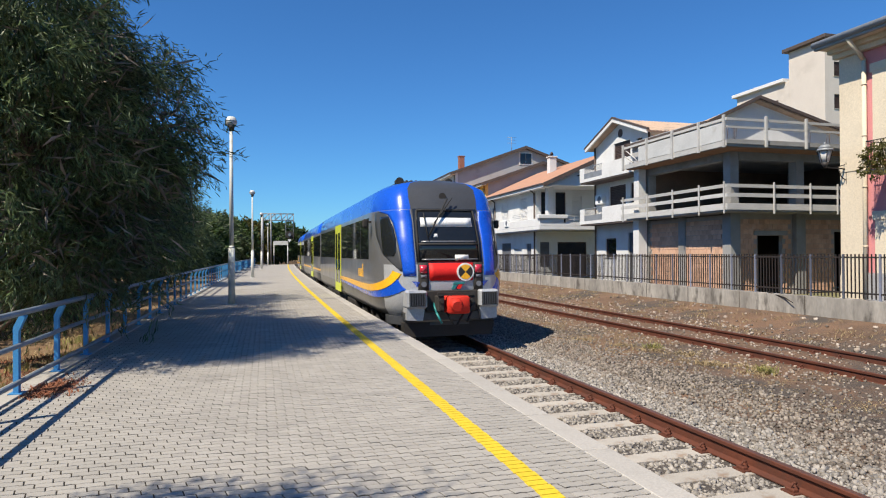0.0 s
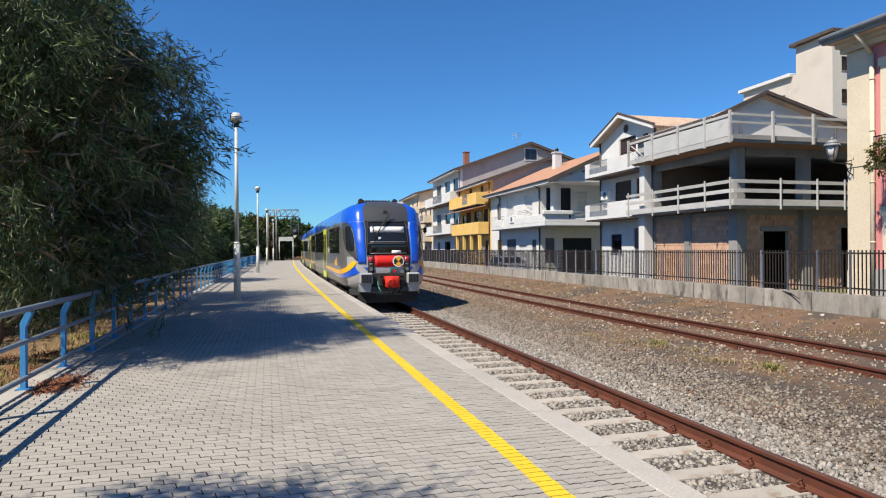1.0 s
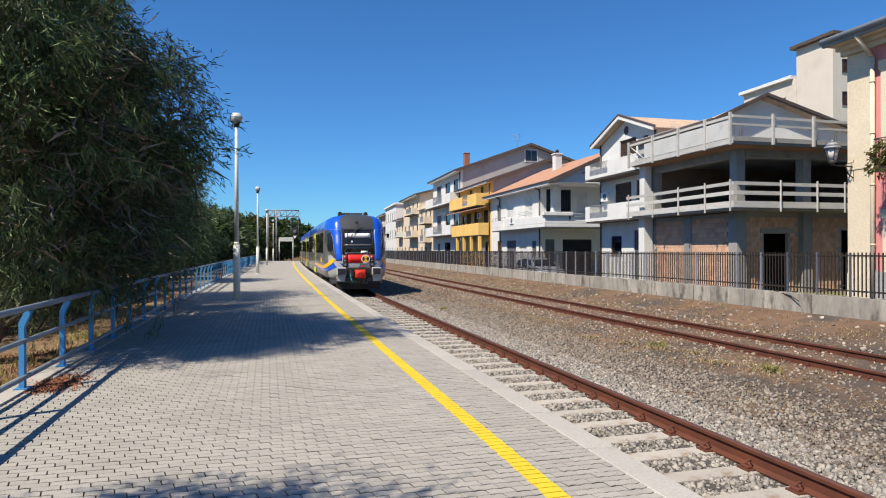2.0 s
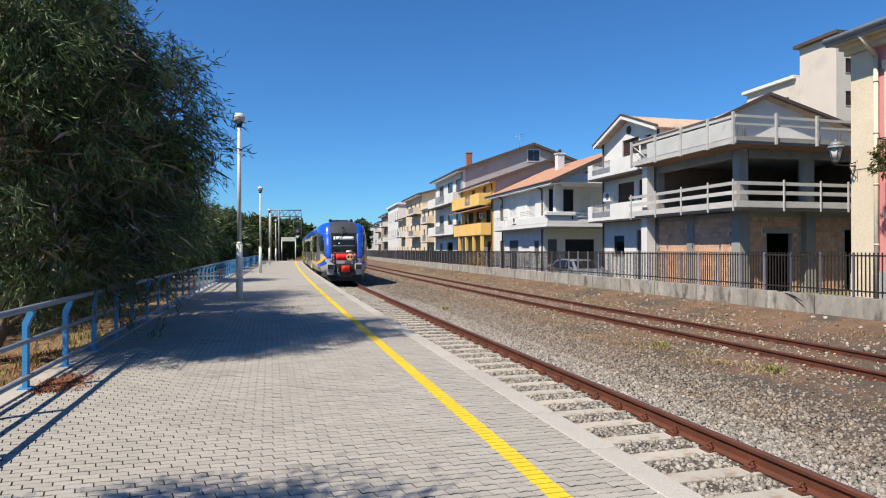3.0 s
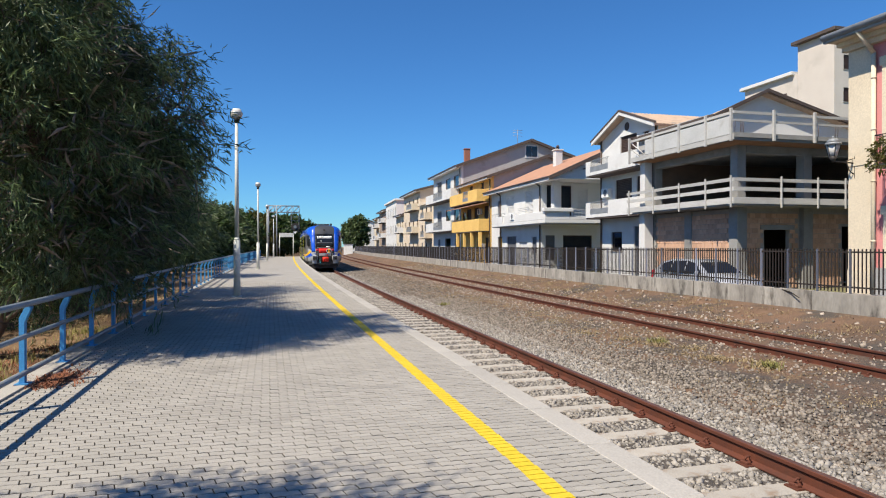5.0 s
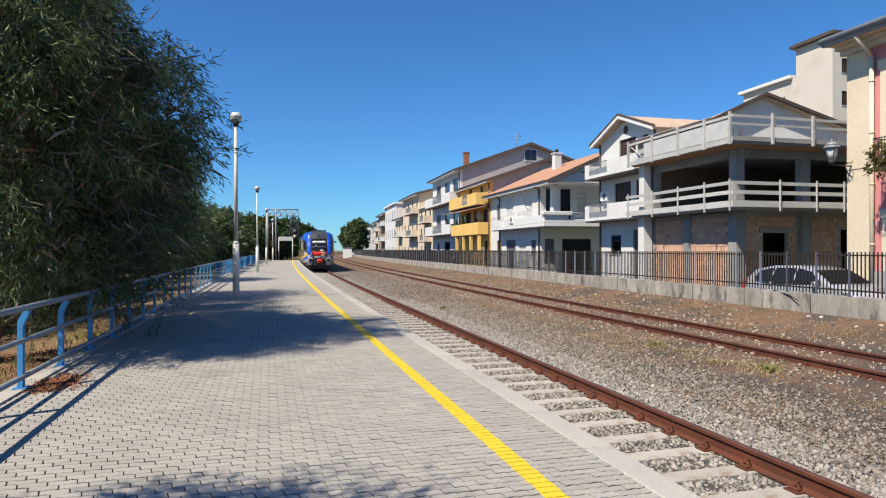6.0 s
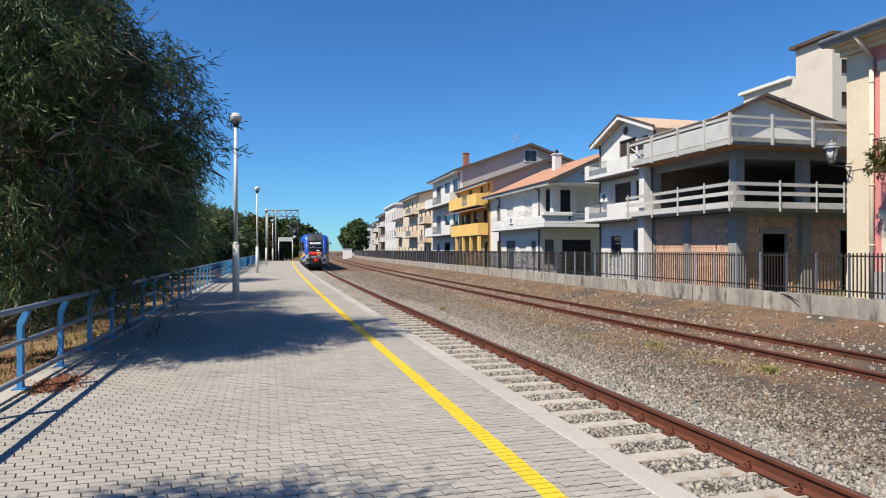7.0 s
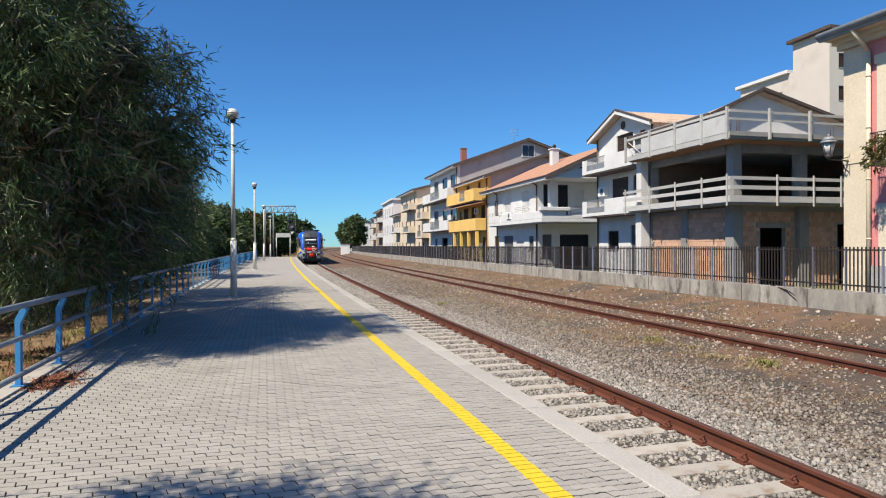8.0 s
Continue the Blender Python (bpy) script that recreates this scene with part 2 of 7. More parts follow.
def build_track(off, a, b, label, sleeper_mat, sleeper_z, clips_to, end_sleepers):
    root = thing("track", label, "railway track", kind="structure")
    for o in (-0.7525, 0.7525):
        bm = bmesh.new()
        rail_mesh(bm, off + o, a, b)
        part("rail", bm, [M_RAIL, M_RAILHEAD], root, "rust-brown steel rail")
    sl, cl = sleeper_data(sleeper_mat), clip_data()
    rng = random.Random(int(off * 10))
    s = a + 0.3
    while s < end_sleepers:
        ob = new("sleeper", sl)
        ob.parent = root
        ob.matrix_basis = line_pose(s + rng.uniform(-0.015, 0.015), off + rng.uniform(-0.02, 0.02), sleeper_z) @ pose(0, 0, 0, 0, 0, rng.uniform(-0.6, 0.6))
        if s < clips_to:
            for o in (-0.7525, 0.7525):
                c = new("rail_clip", cl)
                c.parent = root
                c.matrix_basis = line_pose(s, off + o, RAIL_Z - 0.165)
        s += 0.6
    return root


build_track(3.80, -7.8, 330, "single track with rust-brown rails on pale concrete sleepers", M_SLEEPER, -0.725, 26, 90)
build_track(10.05, -8.0, 330, "disused side track with rusty rails on half-buried sleepers", M_SLEEPER_OLD, -0.735, 22, 60)


def stones(name, label, rng, count, s_lo, s_hi, o_lo, o_hi, size, z, material, skip=None):
    """Broken stones strewn over a stretch: real lumps of eight corners."""
    s = rng.uniform(s_lo, s_hi, count)
    o = rng.uniform(o_lo, o_hi, count)
    keep = np.ones(count, bool)
    if skip is not None:
        keep = skip(s, o)
    s, o = s[keep], o[keep]
    n = len(s)
    base = np.array([[-1, -1, -1], [1, -1, -1], [1, 1, -1], [-1, 1, -1], [-1, -1, 1], [1, -1, 1], [1, 1, 1], [-1, 1, 1]], float)
    v = base[None] * rng.uniform(0.45, 1.0, (n, 8, 3))
    r = size * rng.uniform(0.55, 1.25, (n, 1, 1)) * rng.uniform(0.6, 1.2, (n, 1, 3)) * 0.5
    v = v * r
    for ax in ((0, 1), (1, 2), (0, 2)):
        t = rng.uniform(0, 6.283, n)
        c, d = np.cos(t)[:, None], np.sin(t)[:, None]
        p, q = v[..., ax[0]].copy(), v[..., ax[1]].copy()
        v[..., ax[0]], v[..., ax[1]] = p * c - q * d, p * d + q * c
    zz = z(o) if callable(z) else np.full(n, z)
    v += lay(s, o, zz + rng.uniform(-0.2, 0.35, n) * size)[:, None, :]
    f = np.array([[0, 3, 2, 1], [4, 5, 6, 7], [0, 1, 5, 4], [1, 2, 6, 5], [2, 3, 7, 6], [3, 0, 4, 7]])
    tri = np.concatenate([f[:, [0, 1, 2]], f[:, [0, 2, 3]]])
    idx = (tri[None] + 8 * np.arange(n)[:, None, None]).ravel()
    return tagged(flat_arrays(name, v.reshape(-1, 3), 3, idx, material), label, "ballast", kind="stuff")


rng = np.random.default_rng(4)


def clear_of_sleepers(s, o):
    near = np.abs(((s - 0.3) % 0.6 + 0.3) % 0.6 - 0.3) < 0.125
    inside = np.abs(o - 3.80) < 1.25
    rail = np.abs(np.abs(o - 3.80) - 0.7525) < 0.09
    return ~((near & inside) | rail)


M_STONE_BROWN = mat("brown_gravel", (0.235, 0.203, 0.170), (0.170, 0.143, 0.118), 6, 50, 0.93, 0.3, 0.005, vary=0.5, island=True)
M_RUBBLE = mat("pale_rubble", (0.36, 0.31, 0.26), (0.17, 0.125, 0.095), 6, 50, 0.93, 0.3, 0.005, vary=0.55, island=True)
stones("ballast", "pale grey broken stone between the sleepers", rng, 30000, -0.6, 15, 2.36, 5.35, 0.052, -0.745, M_STONE, clear_of_sleepers)
stones("ballast", "pale grey broken stone between the sleepers", rng, 14000, 15, 48, 2.4, 5.5, 0.065, -0.745, M_STONE, clear_of_sleepers)


def bed(o):
    return np.interp(o, [4.5, 5.4, 6.4, 7.4, 8.6, 11.6, 12.5, 13.4, 13.9], [-0.73, -0.73, -0.70, -0.68, -0.70, -0.69, -0.55, -0.38, -0.32])


stones("ballast", "pale broken stone on the shoulder of the track", rng, 9000, 3, 26, 4.66, 5.7, 0.058, bed, M_STONE)
stones("gravel", "grey-brown gravel strewn between the two tracks", rng, 40000, 4, 24, 5.2, 8.4, 0.048, bed, M_STONE_BROWN, lambda s, o: np.random.default_rng(1).uniform(0, 1, len(s)) < np.clip(1.2 - (o - 5.4) / 1.9, 0.07, 1))
stones("gravel", "grey-brown gravel strewn between the two tracks", rng, 12000, 24, 60, 5.2, 8.8, 0.075, bed, M_STONE_BROWN, lambda s, o: np.random.default_rng(2).uniform(0, 1, len(s)) < np.clip(1.15 - (o - 5.4) / 2.4, 0.08, 1))
stones("rubble", "pale stones and rubble lying along the side track", rng, 9000, 6, 60, 8.1, 12.4, 0.055, bed, M_RUBBLE)
stones("rubble", "larger pale stones lying on the bank below the wall", rng, 500, 6, 60, 11.2, 13.6, 0.10, bed, M_RUBBLE)

# ---- dead grass ----
M_STRAW = mat("dead_grass", (0.33, 0.25, 0.13), (0.23, 0.175, 0.095), 3, 30, 0.9, 0.0, vary=0.3, island=True)
M_WEED = mat("green_weed", (0.16, 0.17, 0.05), (0.26, 0.22, 0.07), 3, 30, 0.85, 0.0, vary=0.3, island=True)


def blades(name, label, rng, places, n, height, spread, material, lean=0.6):
    """Blades of grass, each a bent three-cornered sliver, round each place (s, off, z)."""
    p = np.repeat(np.asarray(places, float), n, 0)
    m = len(p)
    root = lay(p[:, 0] + rng.normal(0, spread, m), p[:, 1] + rng.normal(0, spread, m), p[:, 2])
    t = rng.uniform(0, 6.283, m)
    h = height * rng.uniform(0.4, 1.1, m)
    l = lean * rng.uniform(0.2, 1.3, m) * h
    tip = root + np.stack([np.cos(t) * l, np.sin(t) * l, h], -1)
    mid = root + np.stack([np.cos(t) * l * 0.35, np.sin(t) * l * 0.35, h * 0.65], -1)
    w = 0.006 + 0.010 * height
    side = np.stack([-np.sin(t) * w, np.cos(t) * w, 0 * t], -1)
    v = np.stack([root - side, root + side, mid + side * 0.7, mid - side * 0.7, tip], 1)
    q = np.array([[0, 1, 2], [0, 2, 3], [3, 2, 4]])
    idx = (q[None] + 5 * np.arange(m)[:, None, None]).ravel()
    return tagged(flat_arrays(name, v.reshape(-1, 3), 3, idx, material), label, "grass", kind="stuff")


g = np.random.default_rng(9)
spots = [(11.9, 8.05, -0.7), (21.5, 5.9, -0.72), (8.9, 8.25, -0.7)]
blades("weed", "small green weed clumps in the gravel", g, spots, 130, 0.14, 0.10, M_WEED, 1.0)
# straw lies in drifts rather than evenly
drift = np.stack([g.uniform(7, 45, 26), g.uniform(6.4, 8.7, 26)], -1)
at = drift[g.integers(0, 26, 420)] + g.normal(0, 1, (420, 2)) * np.array([0.9, 0.28])
blades("dead_grass", "drifts of pale straw lying on the gravel", g, np.stack([at[:, 0], at[:, 1], bed(at[:, 1]) - 0.01], -1), 26, 0.03, 0.10, M_STRAW, 4.0)
drift = np.stack([g.uniform(7, 55, 30), g.uniform(11.7, 13.0, 30)], -1)
at = drift[g.integers(0, 30, 520)] + g.normal(0, 1, (520, 2)) * np.array([1.1, 0.22])
blades("dead_grass", "drifts of pale straw lying on the bank", g, np.stack([at[:, 0], at[:, 1], bed(at[:, 1]) - 0.01], -1), 26, 0.04, 0.12, M_STRAW, 3.0)
spots = [(11.6, 7.75, -0.7), (9.9, 7.8, -0.7), (9.7, 7.95, -0.7), (12.4, 7.6, -0.7), (8.9, 8.0, -0.7), (9.3, 8.4, -0.7), (11.0, 8.2, -0.7), (13.5, 7.2, -0.7)]
blades("dead_grass", "tufts of straw-yellow dead grass in the gravel", g, spots, 150, 0.08, 0.15, M_STRAW, 2.0)
o = g.uniform(6.3, 9.0, 900)
blades("dead_grass", "thin straw-coloured dead grass between the tracks", g, np.stack([g.uniform(6, 50, 900), o, bed(o) - 0.01], -1), 22, 0.035, 0.12, M_STRAW, 2.2)
o = g.uniform(11.3, 13.8, 650)
blades("dead_grass", "thin straw-coloured dead grass on the bank", g, np.stack([g.uniform(6, 70, 650), o, bed(o) - 0.01], -1), 22, 0.07, 0.14, M_STRAW, 1.5)

# ---- platform surface ----
KERB_IN, KERB_OUT = 2.14, 2.36
bm = bmesh.new()
sweep(bm, [(KERB_IN, -0.9), (KERB_IN, -0.16), (KERB_OUT - 0.16, -0.16), (KERB_OUT - 0.16, -0.9)], steps(-8, PLATFORM_END, 4))
part("platform_wall", bm, M_CONCRETE, platform, "stained concrete platform wall")


def kerb_data(length):
    bm = bmesh.new()
    box(bm, KERB_IN - 2.2, KERB_OUT - 2.2, 0.006, length - 0.006, -0.16, 0.004, 0.012)
    me = bpy.data.meshes.new("kerb_stone")
    bm.to_mesh(me)
    bm.free()
    me.materials.append(M_KERB)
    return me


kd = kerb_data(1.0)
for i in range(-8, 84):
    k = new("kerb_stone", kd)
    k.parent = platform
    k.matrix_basis = line_pose(float(i), 2.2)

bm = bmesh.new()
sweep(bm, [(-2.30, -0.05), (-2.30, -0.002), (KERB_IN - 0.004, -0.002), (KERB_IN - 0.004, -0.05)], steps(26.0, PLATFORM_END, 4))
part("far_paving", bm, M_PAVER_FAR, platform, "grey concrete paving")
bm = bmesh.new()
sweep(bm, [(-2.30, -0.05), (-2.30, -0.002), (KERB_IN - 0.004, -0.002), (KERB_IN - 0.004, -0.05)], steps(-8.0, 1.94, 3))
part("near_paving", bm, M_PAVER_FAR, platform, "grey concrete paving")

# pavers: wavy long sides and slanting ends, so that they lock together
PL, PW = 0.160, 0.076


def paver_outline():
    hl, hw, wv, sl = PL / 2 - 0.0038, PW / 2 - 0.0056, 0.0078, -0.008
    low = [(-hl - sl, -hw), (-hl * 0.45, -hw + wv), (hl * 0.1, -hw - wv * 0.4), (hl * 0.6, -hw + wv * 0.6), (hl - sl, -hw)]
    high = [(hl + sl, hw), (hl * 0.6 + sl, hw + wv * 0.6), (hl * 0.1, hw - wv * 0.4), (-hl * 0.45, hw + wv), (-hl + sl, hw)]
    return low + high


OUT = paver_outline()


def paver_piece():
    """Top with a small chamfer, and sides."""
    n = len(OUT)
    top = [(x * 0.985, y * 0.965, 0.0) for x, y in OUT]
    rim = [(x, y, -0.004) for x, y in OUT]
    low = [(x, y, -0.032) for x, y in OUT]
    v = top + rim + low
    f = [list(range(n))]
    for i in range(n):
        j = (i + 1) % n
        f += [[n + i, n + j, j, i], [2 * n + i, 2 * n + j, n + j, n + i]]
    # sides below the chamfer take the dark joint colour, as painted shade in the gaps
    dark_sides = [0] + [0, 1] * n
    return v, f, dark_sides


pv, pf, pd = paver_piece()
me = bpy.data.meshes.new("paver")
me.from_pydata(pv, [], pf)
me.materials.append(M_PAVER)
me.materials.append(M_PAVER_BED)
me.polygons.foreach_set("material_index", pd)
rng = random.Random(12)
rest_v, rest_f = [], []
row, s, single = 0, 2.0, 0
while s < 26.0:
    x = -2.30 + (PL / 2 if row % 2 else 0.0)
    while x < KERB_IN + PL * 0.45:
        m = line_pose(s, x, rng.uniform(-0.002, 0.001)) @ pose(0, 0, 0, rng.uniform(-0.7, 0.7), rng.uniform(-0.4, 0.4), rng.uniform(-0.5, 0.5))
        if 3.3 < s < 5.0 and 0.3 < x < KERB_IN and single < 300:
            p = new("paver", me)
            p.parent = platform
            p.matrix_basis = m
            single += 1
        else:
            k = len(rest_v)
            rest_v += [m @ Vector(v) for v in pv]
            rest_f += [[k + i for i in f] for f in pf]
        x += PL
    row += 1
    s += PW
M_PAVER_JOINED = mat("concrete_paver_field", (0.345, 0.322, 0.288), (0.292, 0.273, 0.244), 1.2, 90, 0.9, 0.35, 0.004, vary=0.07, island=True, stain=(0.235, 0.22, 0.20), stain_scale=0.9, stain_at=0.58)
ob = mesh_from("paver_field", rest_v, rest_f, [M_PAVER_JOINED, M_PAVER_BED], platform)
ob.data.polygons.foreach_set("material_index", pd * (len(rest_f) // len(pf)))
tagged(ob, "grey interlocking concrete pavers", kind="stuff")

# painted yellow line, broken at the joints near by
bm = bmesh.new()
s, k = 2.0, 0
while s < 26.0:
    for a, b in ((1.512, 1.638),):
        e = 0.004 * math.sin(k * 2.1)
        q = [on_line(s - PW / 2 + 0.005, a + e), on_line(s - PW / 2 + 0.005, b + e), on_line(s + PW / 2 - 0.005, b + e), on_line(s + PW / 2 - 0.005, a + e)]
        lo = [bm.verts.new(p + Vector((0, 0, -0.012))) for p in q]
        hi = [bm.verts.new(p + Vector((0, 0, 0.0045))) for p in q]
        bm.faces.new(hi)
        for i in range(4):
            bm.faces.new((lo[i], lo[(i + 1) % 4], hi[(i + 1) % 4], hi[i]))
    s += PW
    k += 1
for a, b in ((-8.0, 1.94), (26.0, PLATFORM_END)):
    sweep(bm, [(1.505, -0.01), (1.505, 0.003), (1.640, 0.003), (1.640, -0.01)], steps(a, b, 4))
part("yellow_line", bm, M_YELLOW, platform, "worn yellow safety line")

# pale concrete edge that carries the railing
bm = bmesh.new()
sweep(bm, [(-2.62, -0.6), (-2.62, 0.02), (-2.31, 0.02), (-2.31, -0.6)], steps(-8, PLATFORM_END, 3))
part("railing_kerb", bm, M_KERB, platform, "pale concrete edge under the railing")
# ---- the train ----
M_TGREY = mat("train_grey_paint", (0.20, 0.20, 0.205), (0.175, 0.175, 0.18), 1.5, 30, 0.34, 0.03, 0.002, metal=0.35, coat=0.4)
M_TSILVER = mat("train_silver_paint", (0.42, 0.43, 0.45), (0.38, 0.39, 0.41), 1.5, 30, 0.36, 0.03, 0.002, metal=0.2, coat=0.3)
M_TBLUE = mat("train_blue_paint", (0.008, 0.085, 0.56), (0.007, 0.075, 0.50), 1.5, 30, 0.28, 0.02, 0.002, coat=0.6)
M_TDARK = mat("train_dark_grey", (0.055, 0.058, 0.064), (0.045, 0.047, 0.052), 2, 40, 0.4, 0.05, 0.002, coat=0.3)
M_TRED = mat("train_red_paint", (0.66, 0.020, 0.018), (0.58, 0.018, 0.015), 2, 40, 0.6, 0.03, 0.002, spec=0.25)
M_TORANGE = mat("orange_coupler_cover", (0.70, 0.030, 0.012), (0.52, 0.022, 0.010), 6, 30, 0.7, 0.5, 0.02)
M_TYELLOW = mat("train_yellow_stripe", (0.85, 0.45, 0.02), (0.78, 0.40, 0.02), 2, 40, 0.35, 0.03, 0.002, coat=0.3)
M_TLIME = mat("door_lime_paint", (0.60, 0.66, 0.03), (0.54, 0.60, 0.03), 2, 40, 0.4, 0.03, 0.002, coat=0.2)
M_TBLACK = mat("black_underframe", (0.020, 0.019, 0.018), (0.035, 0.030, 0.026), 3, 40, 0.75, 0.4, 0.01)
M_TSTEEL = mat("wheel_steel", (0.20, 0.18, 0.16), (0.12, 0.10, 0.09), 4, 50, 0.5, 0.2, 0.004, metal=0.6)
M_TGLASS = glass_mat("train_window_glass", (0.012, 0.014, 0.016))
M_WHITE = mat("white_plastic", (0.78, 0.78, 0.76), (0.70, 0.70, 0.68), 3, 40, 0.5, 0.05, 0.002)
M_TEAL = mat("teal_print", (0.02, 0.20, 0.20), (0.02, 0.17, 0.17), 3, 40, 0.4, 0.0)
M_REDLAMP = mat("red_lamp_plastic", (0.55, 0.03, 0.06), (0.45, 0.03, 0.05), 6, 40, 0.2, 0.05, coat=0.6)
M_CLEAR = mat("lamp_lens", (0.17, 0.18, 0.20), (0.12, 0.13, 0.15), 9, 50, 0.12, 0.05, coat=0.6)
M_RUBBER = mat("black_rubber", (0.018, 0.018, 0.018), (0.026, 0.025, 0.024), 6, 60, 0.8, 0.2, 0.004)

CAR = 15.4
# (body half width, front half width, setback of the front, height) from the skirt up to the roof's crown
SHELL = [(1.26, 0.66, 0.24, 0.6), (1.4, 0.69, 0.1, 0.78), (1.44, 0.71, 0.02, 1.05), (1.44, 0.72, 0, 1.33), (1.44, 0.73, 0.03, 1.7),
         (1.44, 0.735, 0.20, 2.2), (1.44, 0.72, 0.40, 2.64), (1.42, 0.75, 0.50, 2.88), (1.38, 0.77, 0.62, 3.14), (1.27, 0.76, 0.76, 3.36),
         (1.02, 0.66, 0.96, 3.50), (0.55, 0.40, 1.16, 3.58), (0, 0, 1.3, 3.60)]
NOSE = 1.6


def shell_mesh(bm, length, nose):
    """The skin of one car; its nose, where it has one, is at y = 0. Materials: grey, blue, dark, silver."""
    sec = [(w, f, y, z) for w, f, y, z in SHELL]
    full = [(-a[0], -a[1], a[2], a[3]) for a in sec] + [a for a in sec[-2::-1]]
    n = len(full)
    rings = []
    if nose:
        for j in range(13):
            th = j / 12 * math.pi / 2
            rings.append([bm.verts.new((f + (w - f) * math.sin(th) ** 0.85, y + NOSE * (1 - math.cos(th)) * (1 - 0.12 * min(1, y)), z)) for w, f, y, z in full])
    else:
        rings.append([bm.verts.new((w, 0.25, z)) for w, f, y, z in full])
    for yy in (NOSE + 2.0, length * 0.5, length - 0.25):
        rings.append([bm.verts.new((w, yy, z)) for w, f, y, z in full])
    for j, (a, b) in enumerate(zip(rings, rings[1:])):
        for i in range(n - 1):
            fc = bm.faces.new((a[i], a[i + 1], b[i + 1], b[i]))
            zc = 0.5 * (full[i][3] + full[i + 1][3])
            fc.smooth = True
            fc.material_index = 1 if zc > 2.85 else 3 if nose and j < 7 and zc < 1.6 else 2 if zc < 1.0 else 0
            if zc > 3.51 and not (nose and j < 5):
                fc.material_index = 2
    # the flat front, in bands of height
    if nose:
        h = len(sec)
        for k in range(h - 1):
            cols = 6
            rows = []
            for w, f, y, z in (sec[k], sec[k + 1]):
                rows.append([bm.verts.new((f * (2 * c / cols - 1), y - 0.07 * (1 - (2 * c / cols - 1) ** 2), z)) for c in range(cols + 1)])
            for c in range(cols):
                q = [rows[0][c], rows[0][c + 1], rows[1][c + 1], rows[1][c]]
                fc = bm.faces.new(q) if k < h - 2 else bm.faces.new(q)
                fc.smooth = True
                z = 0.5 * (sec[k][3] + sec[k + 1][3])
                fc.material_index = 2 if z > 1.7 or z < 1.05 else 3
    back = rings[-1]
    bm.faces.new(back).material_index = 2
    if not nose:
        bm.faces.new(rings[0][::-1]).material_index = 2
    bmesh.ops.remove_doubles(bm, verts=bm.verts, dist=0.0008)
    bmesh.ops.recalc_face_normals(bm, faces=bm.faces)


def front_at(x, z):
    """The setback of the nose's flat front at a point of it."""
    for a, b in zip(SHELL, SHELL[1:]):
        if a[3] <= z <= b[3]:
            k = (z - a[3]) / (b[3] - a[3])
            y, f = a[2] + k * (b[2] - a[2]), a[1] + k * (b[1] - a[1])
            return y - 0.07 * (1 - min(1, abs(x / f)) ** 2)
    return 0.0


def front_plate(bm, outline_bands, proud, thick=0.02, cols=8):
    """A skin that follows the front: bands of (z, half width, middle x)."""
    rows = []
    for z, hw, cx in outline_bands:
        rows.append([(cx + hw * (2 * c / cols - 1), z) for c in range(cols + 1)])
    outer = [[bm.verts.new((x, front_at(x, z) - proud, z)) for x, z in r] for r in rows]
    inner = [[bm.verts.new((x, front_at(x, z) - proud + thick, z)) for x, z in r] for r in rows]
    for g, flip in ((outer, False), (inner, True)):
        for a, b in zip(g, g[1:]):
            for c in range(cols):
                q = (a[c], a[c + 1], b[c + 1], b[c])
                bm.faces.new(q[::-1] if flip else q).smooth = True
    edge = [(0, c) for c in range(cols + 1)] + [(r, cols) for r in range(1, len(rows))] + [(len(rows) - 1, c) for c in range(cols - 1, -1, -1)] + [(r, 0) for r in range(len(rows) - 2, 0, -1)]
    for (r0, c0), (r1, c1) in zip(edge, edge[1:] + edge[:1]):
        bm.faces.new((outer[r0][c0], inner[r0][c0], inner[r1][c1], outer[r1][c1]))
    bmesh.ops.recalc_face_normals(bm, faces=bm.faces)


def disc(bm, x, y, z, r, depth, n=20, mi=0, a0=0.0, a1=6.28319):
    """A flat disc, or a slice of one, that faces -y."""
    pts = [(x + r * math.cos(a0 + (a1 - a0) * i / n), z + r * math.sin(a0 + (a1 - a0) * i / n)) for i in range(n if a1 - a0 > 6.2 else n + 1)]
    if a1 - a0 < 6.2:
        pts.append((x, z))
    prism(bm, pts, y - depth, y, axis="y", mi=mi)


def shell_at(z):
    """Body half width, front half width and setback of the shell at a height."""
    for a, b in zip(SHELL, SHELL[1:]):
        if a[3] <= z <= b[3]:
            k = (z - a[3]) / (b[3] - a[3])
            return [a[i] + k * (b[i] - a[i]) for i in range(3)]
    return SHELL[-1][:3]


def skin_x(y, z):
    """Half width of the cab's side at y from the nose and at a height."""
    w, f, y0 = shell_at(z)
    th = math.acos(max(0.0, min(1.0, 1 - max(0.0, y - y0) / (NOSE * (1 - 0.12 * min(1, y0))))))
    return f + (w - f) * math.sin(th) ** 0.85


